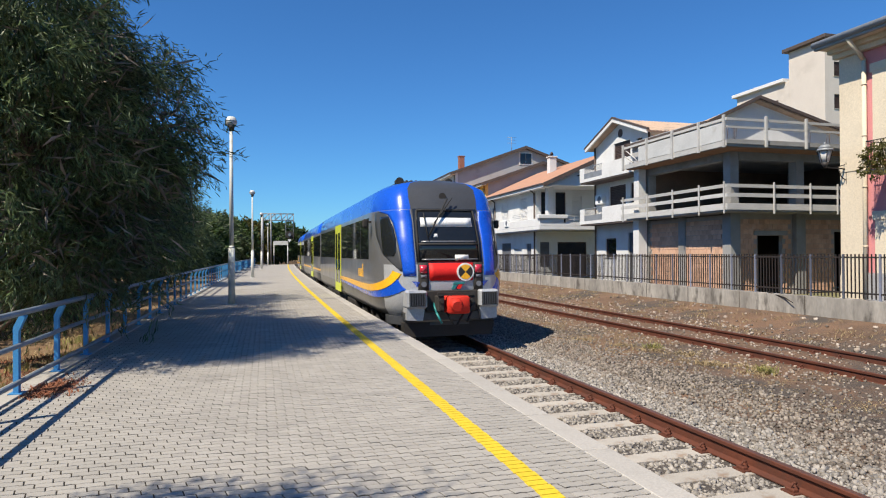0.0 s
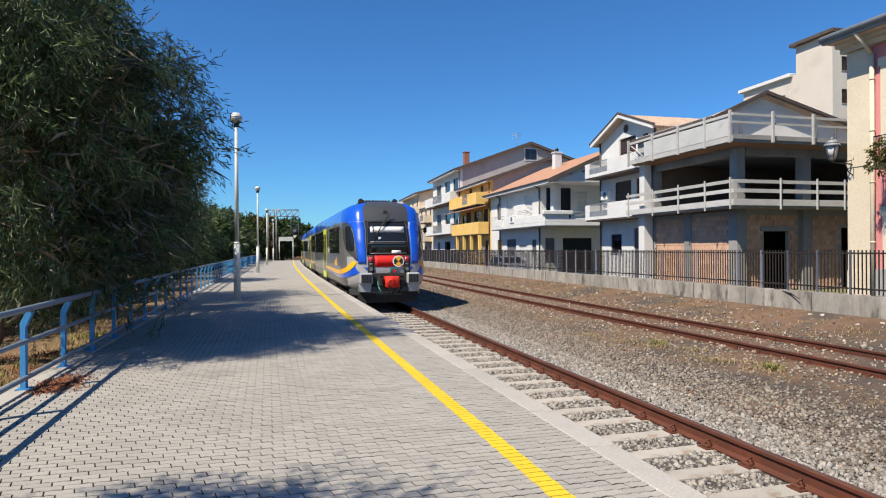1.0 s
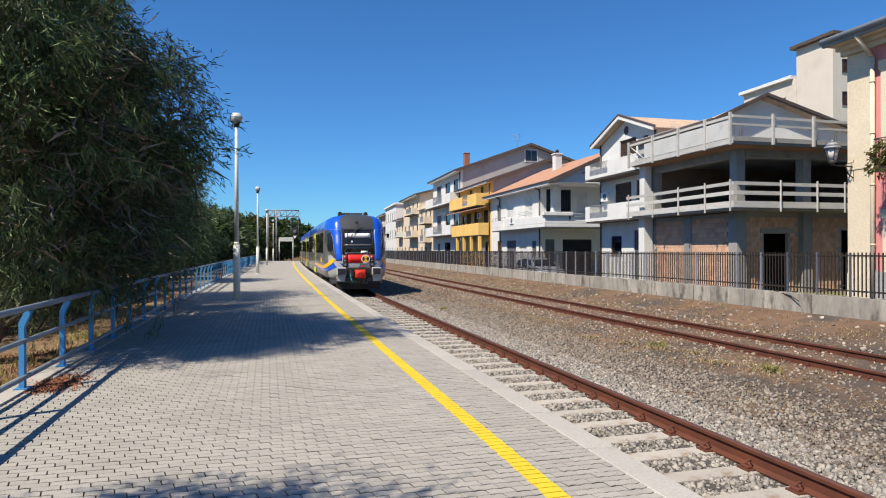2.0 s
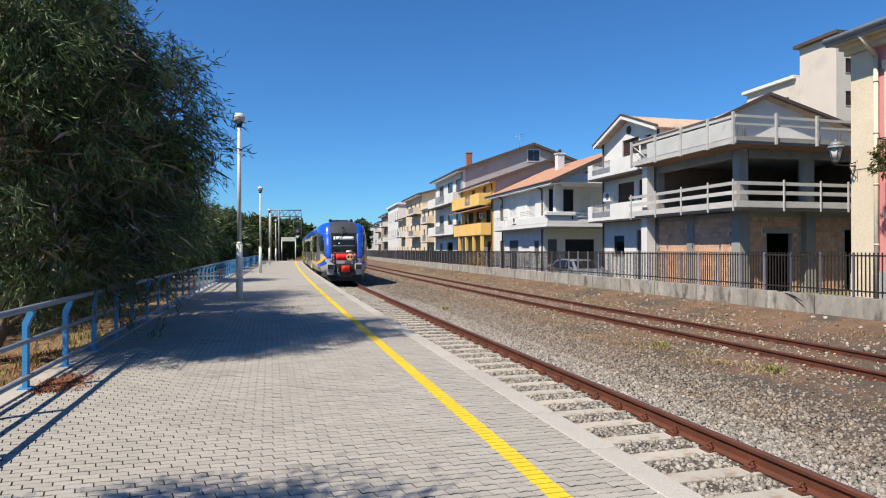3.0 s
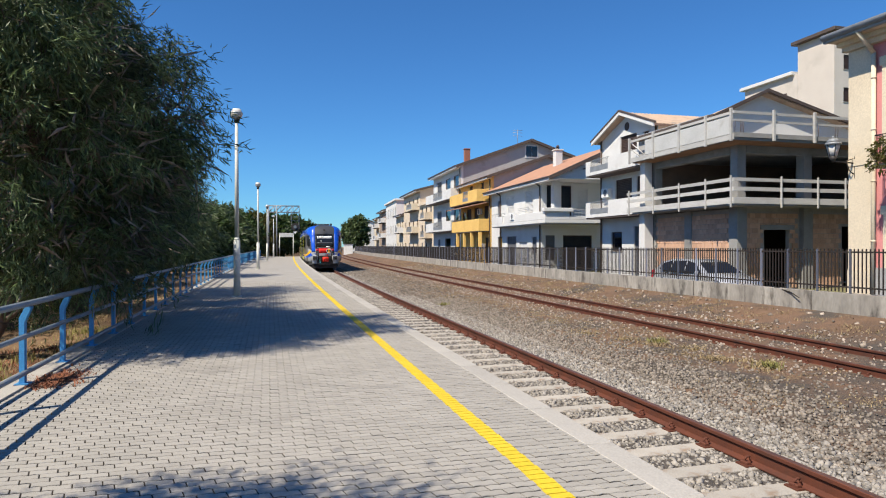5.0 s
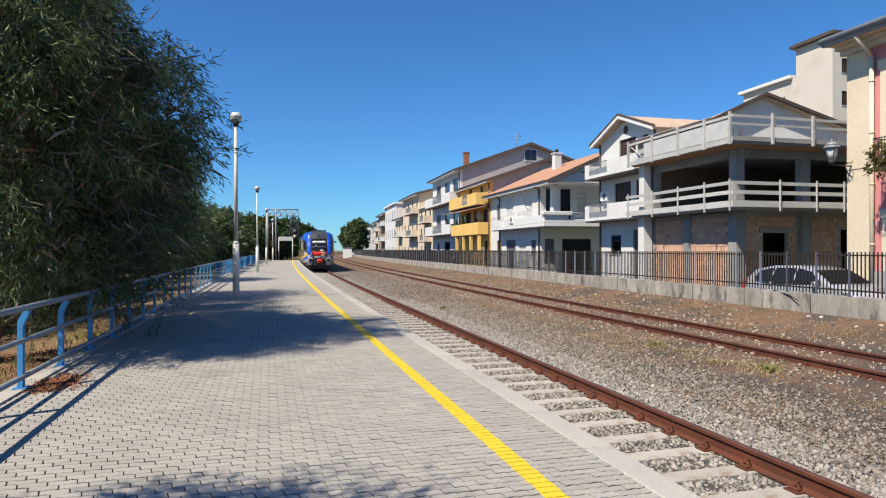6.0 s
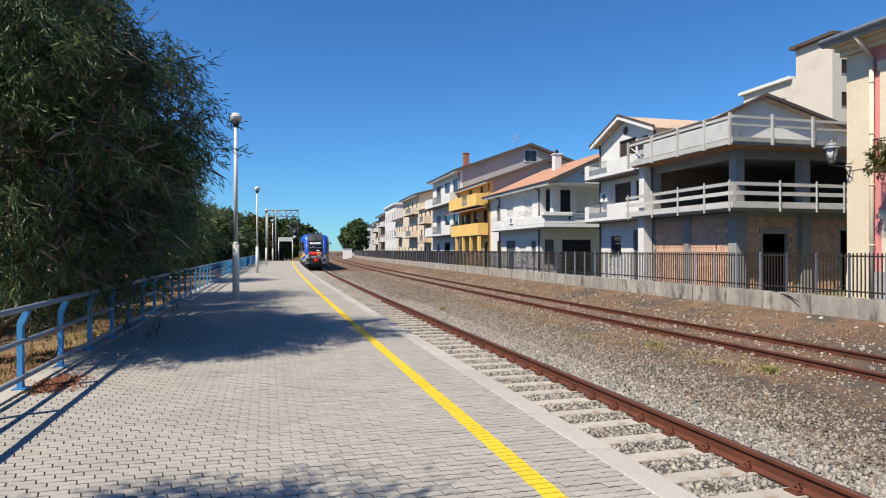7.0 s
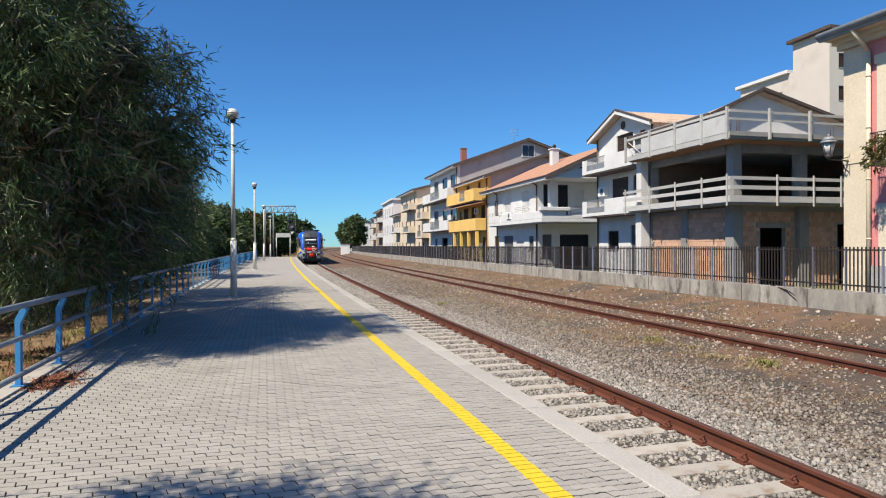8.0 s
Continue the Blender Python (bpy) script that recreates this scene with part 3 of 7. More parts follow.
def cab_plate(bm, edges, side, proud, flip, cols=7, sub=4):
    """A skin on the rounded cab between two turns of its corner (0 at the front, pi / 2 at the side): rows of (z, from, to)."""
    rows = []
    for e0, e1 in zip(edges, edges[1:]):
        for i in range(sub):
            rows.append([p + (q - p) * i / sub for p, q in zip(e0, e1)])
    rows.append(list(edges[-1]))
    grid = [[], []]
    for z, t0, t1 in rows:
        w, f, y0 = shell_at(z)
        for g, out in ((grid[0], proud), (grid[1], proud - 0.03)):
            line = []
            for c in range(cols + 1):
                th = t0 + (t1 - t0) * c / cols
                x = f + (w - f) * math.sin(th) ** 0.85 + out * math.sin(th * 0.8 + 0.3)
                y = y0 + NOSE * (1 - math.cos(th)) * (1 - 0.12 * min(1, y0)) - out * math.cos(th * 0.8 + 0.3)
                line.append(bm.verts.new((side * x, CAR - y if flip else y, z)))
            g.append(line)
    for g in grid:
        for a, b in zip(g, g[1:]):
            for c in range(cols):
                bm.faces.new((a[c], a[c + 1], b[c + 1], b[c])).smooth = True
    for g, h in zip((grid[0][0], grid[0][-1]), (grid[1][0], grid[1][-1])):
        for c in range(cols):
            bm.faces.new((g[c], h[c], h[c + 1], g[c + 1]))
    for c in (0, cols):
        for r in range(len(rows) - 1):
            bm.faces.new((grid[0][r][c], grid[0][r + 1][c], grid[1][r + 1][c], grid[1][r][c]))
    bmesh.ops.recalc_face_normals(bm, faces=bm.faces)


def side_plate(bm, pts, side, proud=0.004, thick=0.02):
    """An outline of (y, z) laid on the flat side of a car."""
    x = side * (1.44 + proud)
    prism(bm, pts, x - side * thick, x, axis="x")


def skin_band(bm, p, width0, width1, side, proud, flip=None, n=22):
    """A tapering band along a cubic curve of (y, z), on the skin of the cab and the side behind it."""
    rows = []
    for i in range(n + 1):
        k = i / n
        b = [(1 - k) ** 3, 3 * k * (1 - k) ** 2, 3 * k * k * (1 - k), k ** 3]
        y, z = (sum(b[j] * p[j][q] for j in range(4)) for q in (0, 1))
        dy, dz = (3 * ((1 - k) ** 2 * (p[1][q] - p[0][q]) + 2 * k * (1 - k) * (p[2][q] - p[1][q]) + k * k * (p[3][q] - p[2][q])) for q in (0, 1))
        ln = math.hypot(dy, dz)
        w = (width0 + (width1 - width0) * k) / 2
        row = []
        for sg in (1, -1):
            yy, zz = y - sg * dz / ln * w, z + sg * dy / ln * w
            for pr in (proud, proud - 0.05):
                row.append(bm.verts.new((side * (skin_x(yy, zz) + pr), CAR - yy if flip else yy, zz)))
        rows.append(row)
    for a, b in zip(rows, rows[1:]):
        for i, j in ((0, 2), (2, 3), (3, 1), (1, 0)):
            bm.faces.new((a[i], a[j], b[j], b[i]))
    bmesh.ops.recalc_face_normals(bm, faces=bm.faces)


def fix_normals(bm):
    bmesh.ops.recalc_face_normals(bm, faces=bm.faces)
    return bm


def dress_front(body):
    bm = bmesh.new()
    front_plate(bm, [(1.75, 0.722, 0), (2.2, 0.73, 0), (2.64, 0.72, 0), (2.90, 0.715, 0)], 0.012)
    screen = part("windscreen", bm, M_TGLASS, body, "dark slanted windscreen")
    bm = bmesh.new()
    front_plate(bm, [(2.50, 0.58, 0), (2.70, 0.57, 0)], 0.018, 0.004)
    part("sunshade", bm, M_WHITE, screen, "white sun blind behind the windscreen")
    bm = bmesh.new()
    front_plate(bm, [(2.10, 0.66, 0), (2.15, 0.66, 0)], 0.022, 0.008)
    part("divider", bm, M_TBLACK, screen)
    # a paler ledge and the driver's desk behind the lower glass
    bm = bmesh.new()
    front_plate(bm, [(1.79, 0.62, 0), (1.82, 0.62, 0)], 0.018, 0.004)
    front_plate(bm, [(2.165, 0.62, 0), (2.20, 0.60, 0)], 0.018, 0.004)
    part("ledge", bm, M_TGREY, screen)
    bm = bmesh.new()
    for sx in (-1, 1):
        front_plate(bm, [(1.76, 0.022, sx * 0.675), (2.2, 0.022, sx * 0.68), (2.64, 0.022, sx * 0.665), (2.87, 0.022, sx * 0.635)], 0.020, 0.012, 2)
    front_plate(bm, [(2.85, 0.64, 0), (2.89, 0.64, 0)], 0.020, 0.012)
    part("seal", bm, M_RUBBER, screen)
    bm = bmesh.new()
    front_plate(bm, [(2.27, 0.05, -0.28), (2.35, 0.04, -0.28)], 0.018, 0.004, 3)
    part("dial", bm, M_WHITE, screen)
    bm = bmesh.new()
    front_plate(bm, [(1.80, 0.16, 0.25), (1.90, 0.15, 0.25)], 0.018, 0.004, 2)
    part("paper_sheet", bm, M_WHITE, screen)
    bm = bmesh.new()
    tube(bm, (0.05, front_at(0, 2.95) - 0.05, 3.12), (-0.42, front_at(0, 2.3) - 0.04, 2.34), 0.016)
    tube(bm, (0.16, front_at(0, 2.95) - 0.05, 3.14), (-0.30, front_at(0, 2.5) - 0.05, 2.58), 0.012)
    tube(bm, (-0.44, front_at(-0.4, 2.25) - 0.04, 2.2), (-0.50, front_at(-0.4, 2.8) - 0.05, 2.80), 0.013)
    part("wiper", bm, M_RUBBER, screen)
    bm = bmesh.new()
    front_plate(bm, [(1.36, 0.475, 0), (1.73, 0.49, 0)], 0.014)
    part("red_panel", bm, M_TRED, body, "red band below the windscreen")
    for sx in (-1, 1):
        bm = bmesh.new()
        front_plate(bm, [(1.14, 0.105, sx * 0.60), (1.33, 0.105, sx * 0.60), (1.52, 0.105, sx * 0.602), (1.74, 0.105, sx * 0.605)], 0.030, 0.05, 3)
        lamp = part("lamp_housing", bm, M_TBLACK, body)
        bm = bmesh.new()
        front_plate(bm, [(1.52, 0.072, sx * 0.60), (1.69, 0.075, sx * 0.605)], 0.042, 0.02, 2)
        part("tail_lamp", bm, M_REDLAMP, lamp, "red tail lamp")
        bm = bmesh.new()
        disc(bm, sx * 0.60, front_at(0.60, 1.29) - 0.034, 1.29, 0.058, 0.02, 16)
        part("headlamp", bm, M_CLEAR, lamp)
        bm = bmesh.new()
        front_plate(bm, [(1.43, 0.06, sx * 0.60), (1.48, 0.062, sx * 0.60)], 0.042, 0.02, 2)
        part("reflector", bm, M_CLEAR, lamp)
        # crash box with upright ribs, on a bracket
        bm = bmesh.new()
        box(bm, sx * 0.78 - 0.215, sx * 0.78 + 0.215, -0.24, 0.35, 0.80, 1.17, 0.04)
        bumper = part("buffer_box", bm, M_TSILVER, body, "grey ribbed buffer box")
        bm = bmesh.new()
        box(bm, sx * 0.78 - 0.17, sx * 0.78 + 0.17, -0.252, -0.23, 0.85, 1.12)
        grille = part("grille", bm, M_TBLACK, bumper)
        bm = bmesh.new()
        for i in range(7):
            x = sx * 0.78 - 0.15 + i * 0.05
            box(bm, x - 0.012, x + 0.012, -0.268, -0.248, 0.86, 1.11)
        part("rib", bm, M_TDARK, bumper)
        bm = bmesh.new()
        prism(bm, [(sx * 0.60, 0.80), (sx * 0.98, 0.80), (sx * 0.98, 0.56), (sx * 0.64, 0.54)], -0.12, 0.5, axis="y")
        part("bracket", bm, M_TSILVER, body)
        bm = bmesh.new()
        tube(bm, (sx * 1.40, 1.62, 2.66), (sx * 1.56, 1.52, 2.66), 0.02)
        box(bm, sx * 1.58 - 0.06, sx * 1.58 + 0.06, 1.44, 1.54, 2.52, 2.72, 0.03)
        part("mirror", bm, M_TBLACK, body)
    # tail disc: white rim, orange and black quarters
    y = front_at(0.30, 1.54) - 0.022
    bm = bmesh.new()
    disc(bm, 0.30, y, 1.54, 0.19, 0.02, 24)
    plate = part("tail_disc", bm, M_WHITE, body, "round tail disc with orange and black quarters")
    bm = bmesh.new()
    for k, q in enumerate((0.785, 2.356, 3.927, 5.498)):
        disc(bm, 0.30, y - 0.02, 1.54, 0.155, 0.006, 8, k % 2, q, q + 1.5708)
    part("quarter", bm, [M_TYELLOW, M_TBLACK], plate)
    # maker-neutral emblem strokes
    bm = bmesh.new()
    for x0, w in ((0.02, 0.07), (0.13, 0.08)):
        prism(bm, [(x0 - 0.03, 1.18), (x0 + w - 0.03, 1.18), (x0 + w + 0.02, 1.275), (x0 + 0.02, 1.275)], -0.095, -0.06, axis="y", mi=0 if x0 < 0.1 else 1)
    prism(bm, [(0.02, 1.285), (0.26, 1.285), (0.29, 1.32), (0.05, 1.32)], -0.095, -0.06, axis="y", mi=0)
    part("emblem", bm, [M_TEAL, M_TRED], body)
    # coupler under its cover, with hoses
    bm = bmesh.new()
    box(bm, -0.56, 0.56, -0.10, 0.3, 0.72, 1.16, 0.02)
    part("coupler_recess", bm, M_TBLACK, body)
    bm = bmesh.new()
    box(bm, -0.20, 0.26, -0.52, -0.05, 0.70, 1.06, 0.035)
    cover = part("coupler", bm, M_TORANGE, body, "orange canvas cover over the coupler", True)
    bm = bmesh.new()
    tube(bm, (-0.04, -0.60, 0.86), (-0.04, -0.5, 0.88), 0.10, 0.15, 10)
    part("coupler_head", bm, M_TORANGE, cover)
    bm = bmesh.new()
    box(bm, -0.40, 0.42, -0.42, -0.36, 1.07, 1.13)
    for x in (-0.32, 0.34):
        box(bm, x - 0.07, x + 0.07, -0.40, -0.10, 0.74, 1.06, 0.02)
        tube(bm, (x, -0.44, 0.82), (x, -0.40, 0.82), 0.045, n=10)
        tube(bm, (x, -0.44, 0.96), (x, -0.40, 0.96), 0.045, n=10)
    part("coupler_frame", bm, M_TBLACK, body, "black coupler frame with hose taps")
    for x0, x1, z1, col in ((-0.40, -0.30, 0.34, M_TEAL), (-0.18, -0.05, 0.30, M_RUBBER), (0.20, 0.02, 0.30, M_RUBBER), (0.36, 0.24, 0.36, M_RUBBER)):
        bm = bmesh.new()
        tube(bm, (x0, -0.05, 0.92), (x0, -0.30, 0.72), 0.022)
        tube(bm, (x0, -0.30, 0.72), (x1, -0.36, z1 + 0.16), 0.024)
        part("hose", bm, col, body)
    bm = bmesh.new()
    prism(bm, [(-0.95, 0.18), (0.95, 0.18), (1.0, 0.48), (-1.0, 0.48)], 0.10, 0.8, axis="y")
    part("plough", bm, M_TBLACK, body, "dark steel rail guard under the nose")
    # light apron along the lower edge of the nose
    bm = bmesh.new()
    pts = [(1.22 * math.sin(a) ** 0.8 * (1 if a >= 0 else -1) if a > 0 else 0.0, 0.06 + 0.9 * (1 - math.cos(a))) for a in [1.57 * k / 8 for k in range(9)]]
    out = [(-x, y) for x, y in pts[:0:-1]] + pts
    prism(bm, out + [(x * 0.93, y + 0.07) for x, y in out[::-1]], 0.42, 0.60)
    part("apron", fix_normals(bm), M_TDARK, body, "dark grey apron under the nose")
    bm = bmesh.new()
    box(bm, -0.98, 0.98, -0.02, 0.5, 0.50, 0.74, 0.04)
    part("skirt", bm, M_TDARK, body)
    bm = bmesh.new()
    disc(bm, -0.02, front_at(0, 3.2) - 0.012, 3.18, 0.08, 0.03, 16)
    part("top_lamp", bm, M_TBLACK, body)


def roof_gear(body):
    for i in range(9):
        x = -0.48 + i * 0.12
        bm = bmesh.new()
        box(bm, x - 0.04, x + 0.04, 2.6, 4.4, 3.50, 3.76, 0.02)
        part("radiator_rib", bm, M_TDARK, body)
    for sx in (-1, 1):
        bm = bmesh.new()
        tube(bm, (sx * 0.62, 2.35, 3.42), (sx * 0.62, 2.35, 3.62), 0.03)
        tube(bm, (sx * 0.62, 2.22, 3.68), (sx * 0.62, 2.50, 3.68), 0.10, 0.08, 14)
        part("roof_lamp", bm, M_TBLACK, body)
    bm = bmesh.new()
    box(bm, -0.75, 0.75, 6.0, 10.5, 3.46, 3.64, 0.06)
    part("roof_unit", bm, M_TDARK, body, "grey roof equipment box")


def dress_sides(body, first, last):
    for side in (-1, 1):
        y0 = 1.86 if first else 0.7
        y1 = CAR - 1.86 if last else CAR - 0.7
        door = 8.25 if first else CAR - 8.25 if last else 6.4
        # window bands either side of the door
        for a, b in ((y0, door - 0.95), (door + 0.95, y1)):
            n = max(1, int(round((b - a) / 1.35)))
            w = (b - a) / n
            for i in range(n):
                bm = bmesh.new()
                side_plate(bm, [(a + i * w + 0.03, 1.80), (a + (i + 1) * w - 0.03, 1.80), (a + (i + 1) * w - 0.03, 2.76), (a + i * w + 0.03, 2.76)], side)
                part("window", bm, M_TGLASS, body)
        bm = bmesh.new()
        side_plate(bm, [(door - 0.78, 0.72), (door + 0.78, 0.72), (door + 0.78, 2.86), (door - 0.78, 2.86)], side, 0.010)
        dr = part("door", bm, M_TLIME, body, "lime yellow passenger door")
        for k in (-1, 1):
            bm = bmesh.new()
            side_plate(bm, [(door + k * 0.37 - 0.26, 1.0), (door + k * 0.37 + 0.26, 1.0), (door + k * 0.37 + 0.26, 2.6), (door + k * 0.37 - 0.26, 2.6)], side, 0.018)
            part("pane", bm, M_TGLASS, dr)
        # yellow and blue waist stripes, curling up at the cab
        if first or last:
            fl = (lambda p: (CAR - p[0], p[1])) if last else (lambda p: p)
            bm = bmesh.new()
            skin_band(bm, ((0.21, 1.54), (0.40, 1.00), (2.2, 1.17), (7.40, 1.19)), 0.19, 0.09, side, 0.030, last)
            part("yellow_stripe", bm, M_TYELLOW, body)
            bm = bmesh.new()
            skin_band(bm, ((0.07, 1.38), (0.26, 0.90), (1.8, 1.07), (7.40, 1.10)), 0.26, 0.06, side, 0.020, last)
            part("blue_stripe", bm, M_TBLUE, body)
            bm = bmesh.new()
            for k in range(4):
                yy = fl((2.8 + 0.22 * k, 0))[0]
                side_plate(bm, [(yy - 0.06, 1.36), (yy + 0.06, 1.36), (yy + 0.10, 1.56 if k else 1.68), (yy - 0.02, 1.56 if k else 1.68)], side, 0.006)
            part("lettering", bm, M_TYELLOW, body, "yellow painted script, too small to read")
            # blue corner pillar, the dark panel behind it and the cab's side window
            bm = bmesh.new()
            cab_plate(bm, ((1.46, 0.02, 0.33), (1.9, 0.02, 0.37), (2.3, 0.02, 0.44), (2.6, 0.02, 0.52), (2.78, 0.02, 0.66), (2.87, 0.02, 1.0)), side, 0.012, last)
            part("corner_pillar", bm, M_TBLUE, body, "bright blue corner pillar")
            bm = bmesh.new()
            cab_plate(bm, ((1.56, 0.35, 0.40), (1.92, 0.372, 0.92), (2.3, 0.44, 1.12), (2.6, 0.52, 1.15), (2.78, 0.66, 1.15), (2.86, 0.95, 1.15)), side, 0.008, last)
            panel = part("cab_panel", bm, M_TDARK, body, "dark grey panel round the cab window")
            bm = bmesh.new()
            cab_plate(bm, ((1.88, 0.56, 0.86), (1.96, 0.50, 0.90), (2.2, 0.46, 0.92), (2.5, 0.52, 0.92), (2.74, 0.64, 0.92)), side, 0.016, last)
            part("cab_window", bm, M_TGLASS, panel)
        else:
            bm = bmesh.new()
            side_plate(bm, [(0.4, 1.16), (door - 0.85, 1.16), (door - 0.85, 1.24), (0.4, 1.24)], side, 0.006)
            side_plate(bm, [(door + 0.85, 1.16), (CAR - 0.4, 1.16), (CAR - 0.4, 1.24), (door + 0.85, 1.24)], side, 0.006)
            part("yellow_stripe", bm, M_TYELLOW, body)
        for k in range(4):
            bm = bmesh.new()
            yy = 6.2 + 2.1 * k if not last else CAR - 6.2 - 2.1 * k
            box(bm, side * 1.05 - 0.24, side * 1.05 + 0.24, yy - 0.85, yy + 0.85, 0.22, 0.62, 0.04)
            part("equipment_box", bm, M_TBLACK, body)


def build_train():
    root = thing("train", "blue and grey diesel train with red front band", "train", m=line_pose(12.8, 3.80, RAIL_Z))
    wheels = []
    for i in range(3):
        first, last = i == 0, i == 2
        bm = bmesh.new()
        shell_mesh(bm, CAR, first or last)
        body = part("body", bm, [M_TGREY, M_TBLUE, M_TDARK, M_TSILVER], root, "grey car body with a blue roof edge")
        # a rigid set bent to the line's own radius
        place = line_pose(i * CAR, 0.0)
        body.matrix_basis = place
        if last:
            bm = bmesh.new()
            bm.from_mesh(body.data)
            for v in bm.verts:
                v.co.y = CAR - v.co.y
                v.co.x = -v.co.x
            bm.to_mesh(body.data)
            bm.free()
        if first:
            dress_front(body)
            roof_gear(body)
        dress_sides(body, first, last)
        if not last:
            bm = bmesh.new()
            for k in range(5):
                y = CAR - 0.26 + k * 0.13
                box(bm, -1.30, 1.30, y - 0.045, y + 0.045, 0.66, 3.34, 0.03)
            part("gangway", bm, M_RUBBER, body, "black rubber bellows between the cars")
        for y in ((3.4,) if first else (0.0,) if i == 1 else (0.0, CAR - 3.4)):
            bm = bmesh.new()
            for sx in (-1, 1):
                box(bm, sx * 1.02 - 0.10, sx * 1.02 + 0.10, y - 1.75, y + 1.75, 0.42, 0.66, 0.04)
                for k in (-1, 1):
                    tube(bm, (sx * 1.02, y + k * 1.1, 0.36), (sx * 1.20, y + k * 1.1, 0.40), 0.16, 0.14, 10)
                    tube(bm, (sx * 1.12, y + k * 0.45, 0.30), (sx * 1.12, y + k * 0.45, 0.72), 0.10, 0.10, 10)
            box(bm, -0.95, 0.95, y - 0.3, y + 0.3, 0.40, 0.70, 0.03)
            bogie = part("bogie", bm, M_TBLACK, root, "black bogie frame")
            bogie.matrix_basis = place
            for k in (-1, 1):
                bm = bmesh.new()
                for sx in (-1, 1):
                    tube(bm, (sx * 0.69, 0, 0), (sx * 0.82, 0, 0), 0.42, 0.40, 24)
                    tube(bm, (sx * 0.82, 0, 0), (sx * 0.85, 0, 0), 0.26, 0.24, 20)
                tube(bm, (-0.7, 0, 0), (0.7, 0, 0), 0.08)
                w = part("wheelset", bm, M_TSTEEL, bogie)
                w.location = (0, y + k * 1.1, 0.42)
                wheels.append((w, y + k * 1.1))
    return root, wheels


train, wheels = build_train()


def train_at(t):
    """Metres along the line of the nose at t seconds."""
    return 12.8 + 7.92 * t - 0.065 * t * t
# ---- railing, lamps, gantry ----
M_BLUEPAINT = mat("blue_rail_paint", (0.055, 0.26, 0.52), (0.045, 0.21, 0.44), 4, 60, 0.5, 0.15, 0.003, stain=(0.20, 0.13, 0.08), stain_scale=6, stain_at=0.68)
M_GALV = mat("galvanised_tube", (0.25, 0.29, 0.33), (0.18, 0.22, 0.26), 4, 60, 0.5, 0.1, 0.003, metal=0.3)
M_POLE = mat("lamp_pole_paint", (0.62, 0.63, 0.58), (0.52, 0.53, 0.49), 2, 40, 0.6, 0.1, 0.003, stain=(0.40, 0.38, 0.33), stain_scale=3)
M_LAMPGLASS = mat("milky_lamp_glass", (0.55, 0.53, 0.50), (0.46, 0.44, 0.41), 5, 40, 0.3, 0.05, coat=0.3)
M_GREYMETAL = mat("grey_metal", (0.30, 0.31, 0.32), (0.22, 0.23, 0.24), 3, 40, 0.55, 0.1, 0.003, metal=0.3)


def railing_posts():
    bm = bmesh.new()
    # a flat post whose head bends in over the platform
    pts = [(-0.024, 0.0), (0.024, 0.0), (0.024, 0.62), (0.088, 0.77), (0.040, 0.795), (-0.024, 0.66)]
    prism(bm, pts, -0.034, 0.034, axis="y")
    box(bm, -0.06, 0.06, -0.07, 0.07, -0.004, 0.010)
    me = bpy.data.meshes.new("post")
    bm.to_mesh(me)
    bm.free()
    me.materials.append(M_BLUEPAINT)
    return me


def build_railing():
    root = thing("railing", "blue steel railing with grey tube rails along the platform", "railing")
    post = railing_posts()
    s = 3.40 - 9 * 1.27
    while s < 80:
        p = new("post", post)
        p.parent = root
        p.matrix_basis = line_pose(s, -2.36, 0.02)
        s += 1.27
    for off, z, r in ((-2.285, 0.83, 0.032), (-2.325, 0.50, 0.027), (-2.325, 0.14, 0.027)):
        bm = bmesh.new()
        ring = [(off + r * math.cos(0.7854 * k), z + r * math.sin(0.7854 * k)) for k in range(8)]
        sweep(bm, ring, steps(-8.0, 80, 3))
        part("rail", bm, M_GALV, root, "grey steel tube")
    bm = bmesh.new()
    s = 36.0
    while s < 79.5:
        box(bm, -0.008, 0.008, -0.012, 0.012, 0.14, 0.82, m=line_pose(s, -2.30))
        s += 0.16
    tagged(part("bar", bm, M_BLUEPAINT, root), "thin blue infill bars of the far stretch", kind="stuff")
    return root


build_railing()


def lamp_post(s):
    root = thing("lamp_post", "pale grey steel platform lamp post with round lantern", "lamp post", "platform lamps", m=line_pose(s, -0.86))
    bm = bmesh.new()
    tube(bm, (0, 0, 0), (0, 0, 1.55), 0.092, 0.088, 14)
    tube(bm, (0, 0, 1.55), (0, 0, 1.62), 0.088, 0.062, 14)
    tube(bm, (0, 0, 1.62), (0, 0, 4.86), 0.060, 0.042, 14)
    part("pole", bm, M_POLE, root)
    bm = bmesh.new()
    tube(bm, (0, 0, -0.01), (0, 0, 0.02), 0.15, 0.14, 14)
    part("base_plate", bm, M_POLE, root)
    bm = bmesh.new()
    tube(bm, (0.0, 0.02, 4.80), (0.02, -0.06, 4.94), 0.07, 0.09, 12)
    part("bracket", bm, M_TBLACK, root)
    bm = bmesh.new()
    bmesh.ops.create_uvsphere(bm, u_segments=16, v_segments=10, radius=0.165)
    for v in bm.verts:
        v.co = Vector((v.co.x, v.co.y, v.co.z * 0.85 + 5.02))
    part("lantern", bm, M_LAMPGLASS, root, "milky round lantern", True)
    bm = bmesh.new()
    tube(bm, (0, 0, 5.03), (0, 0, 5.16), 0.172, 0.10, 16)
    part("cap", bm, M_POLE, root)
    return root


for s in (18.3, 39.2, 60.4, 81.5):
    lamp_post(s)


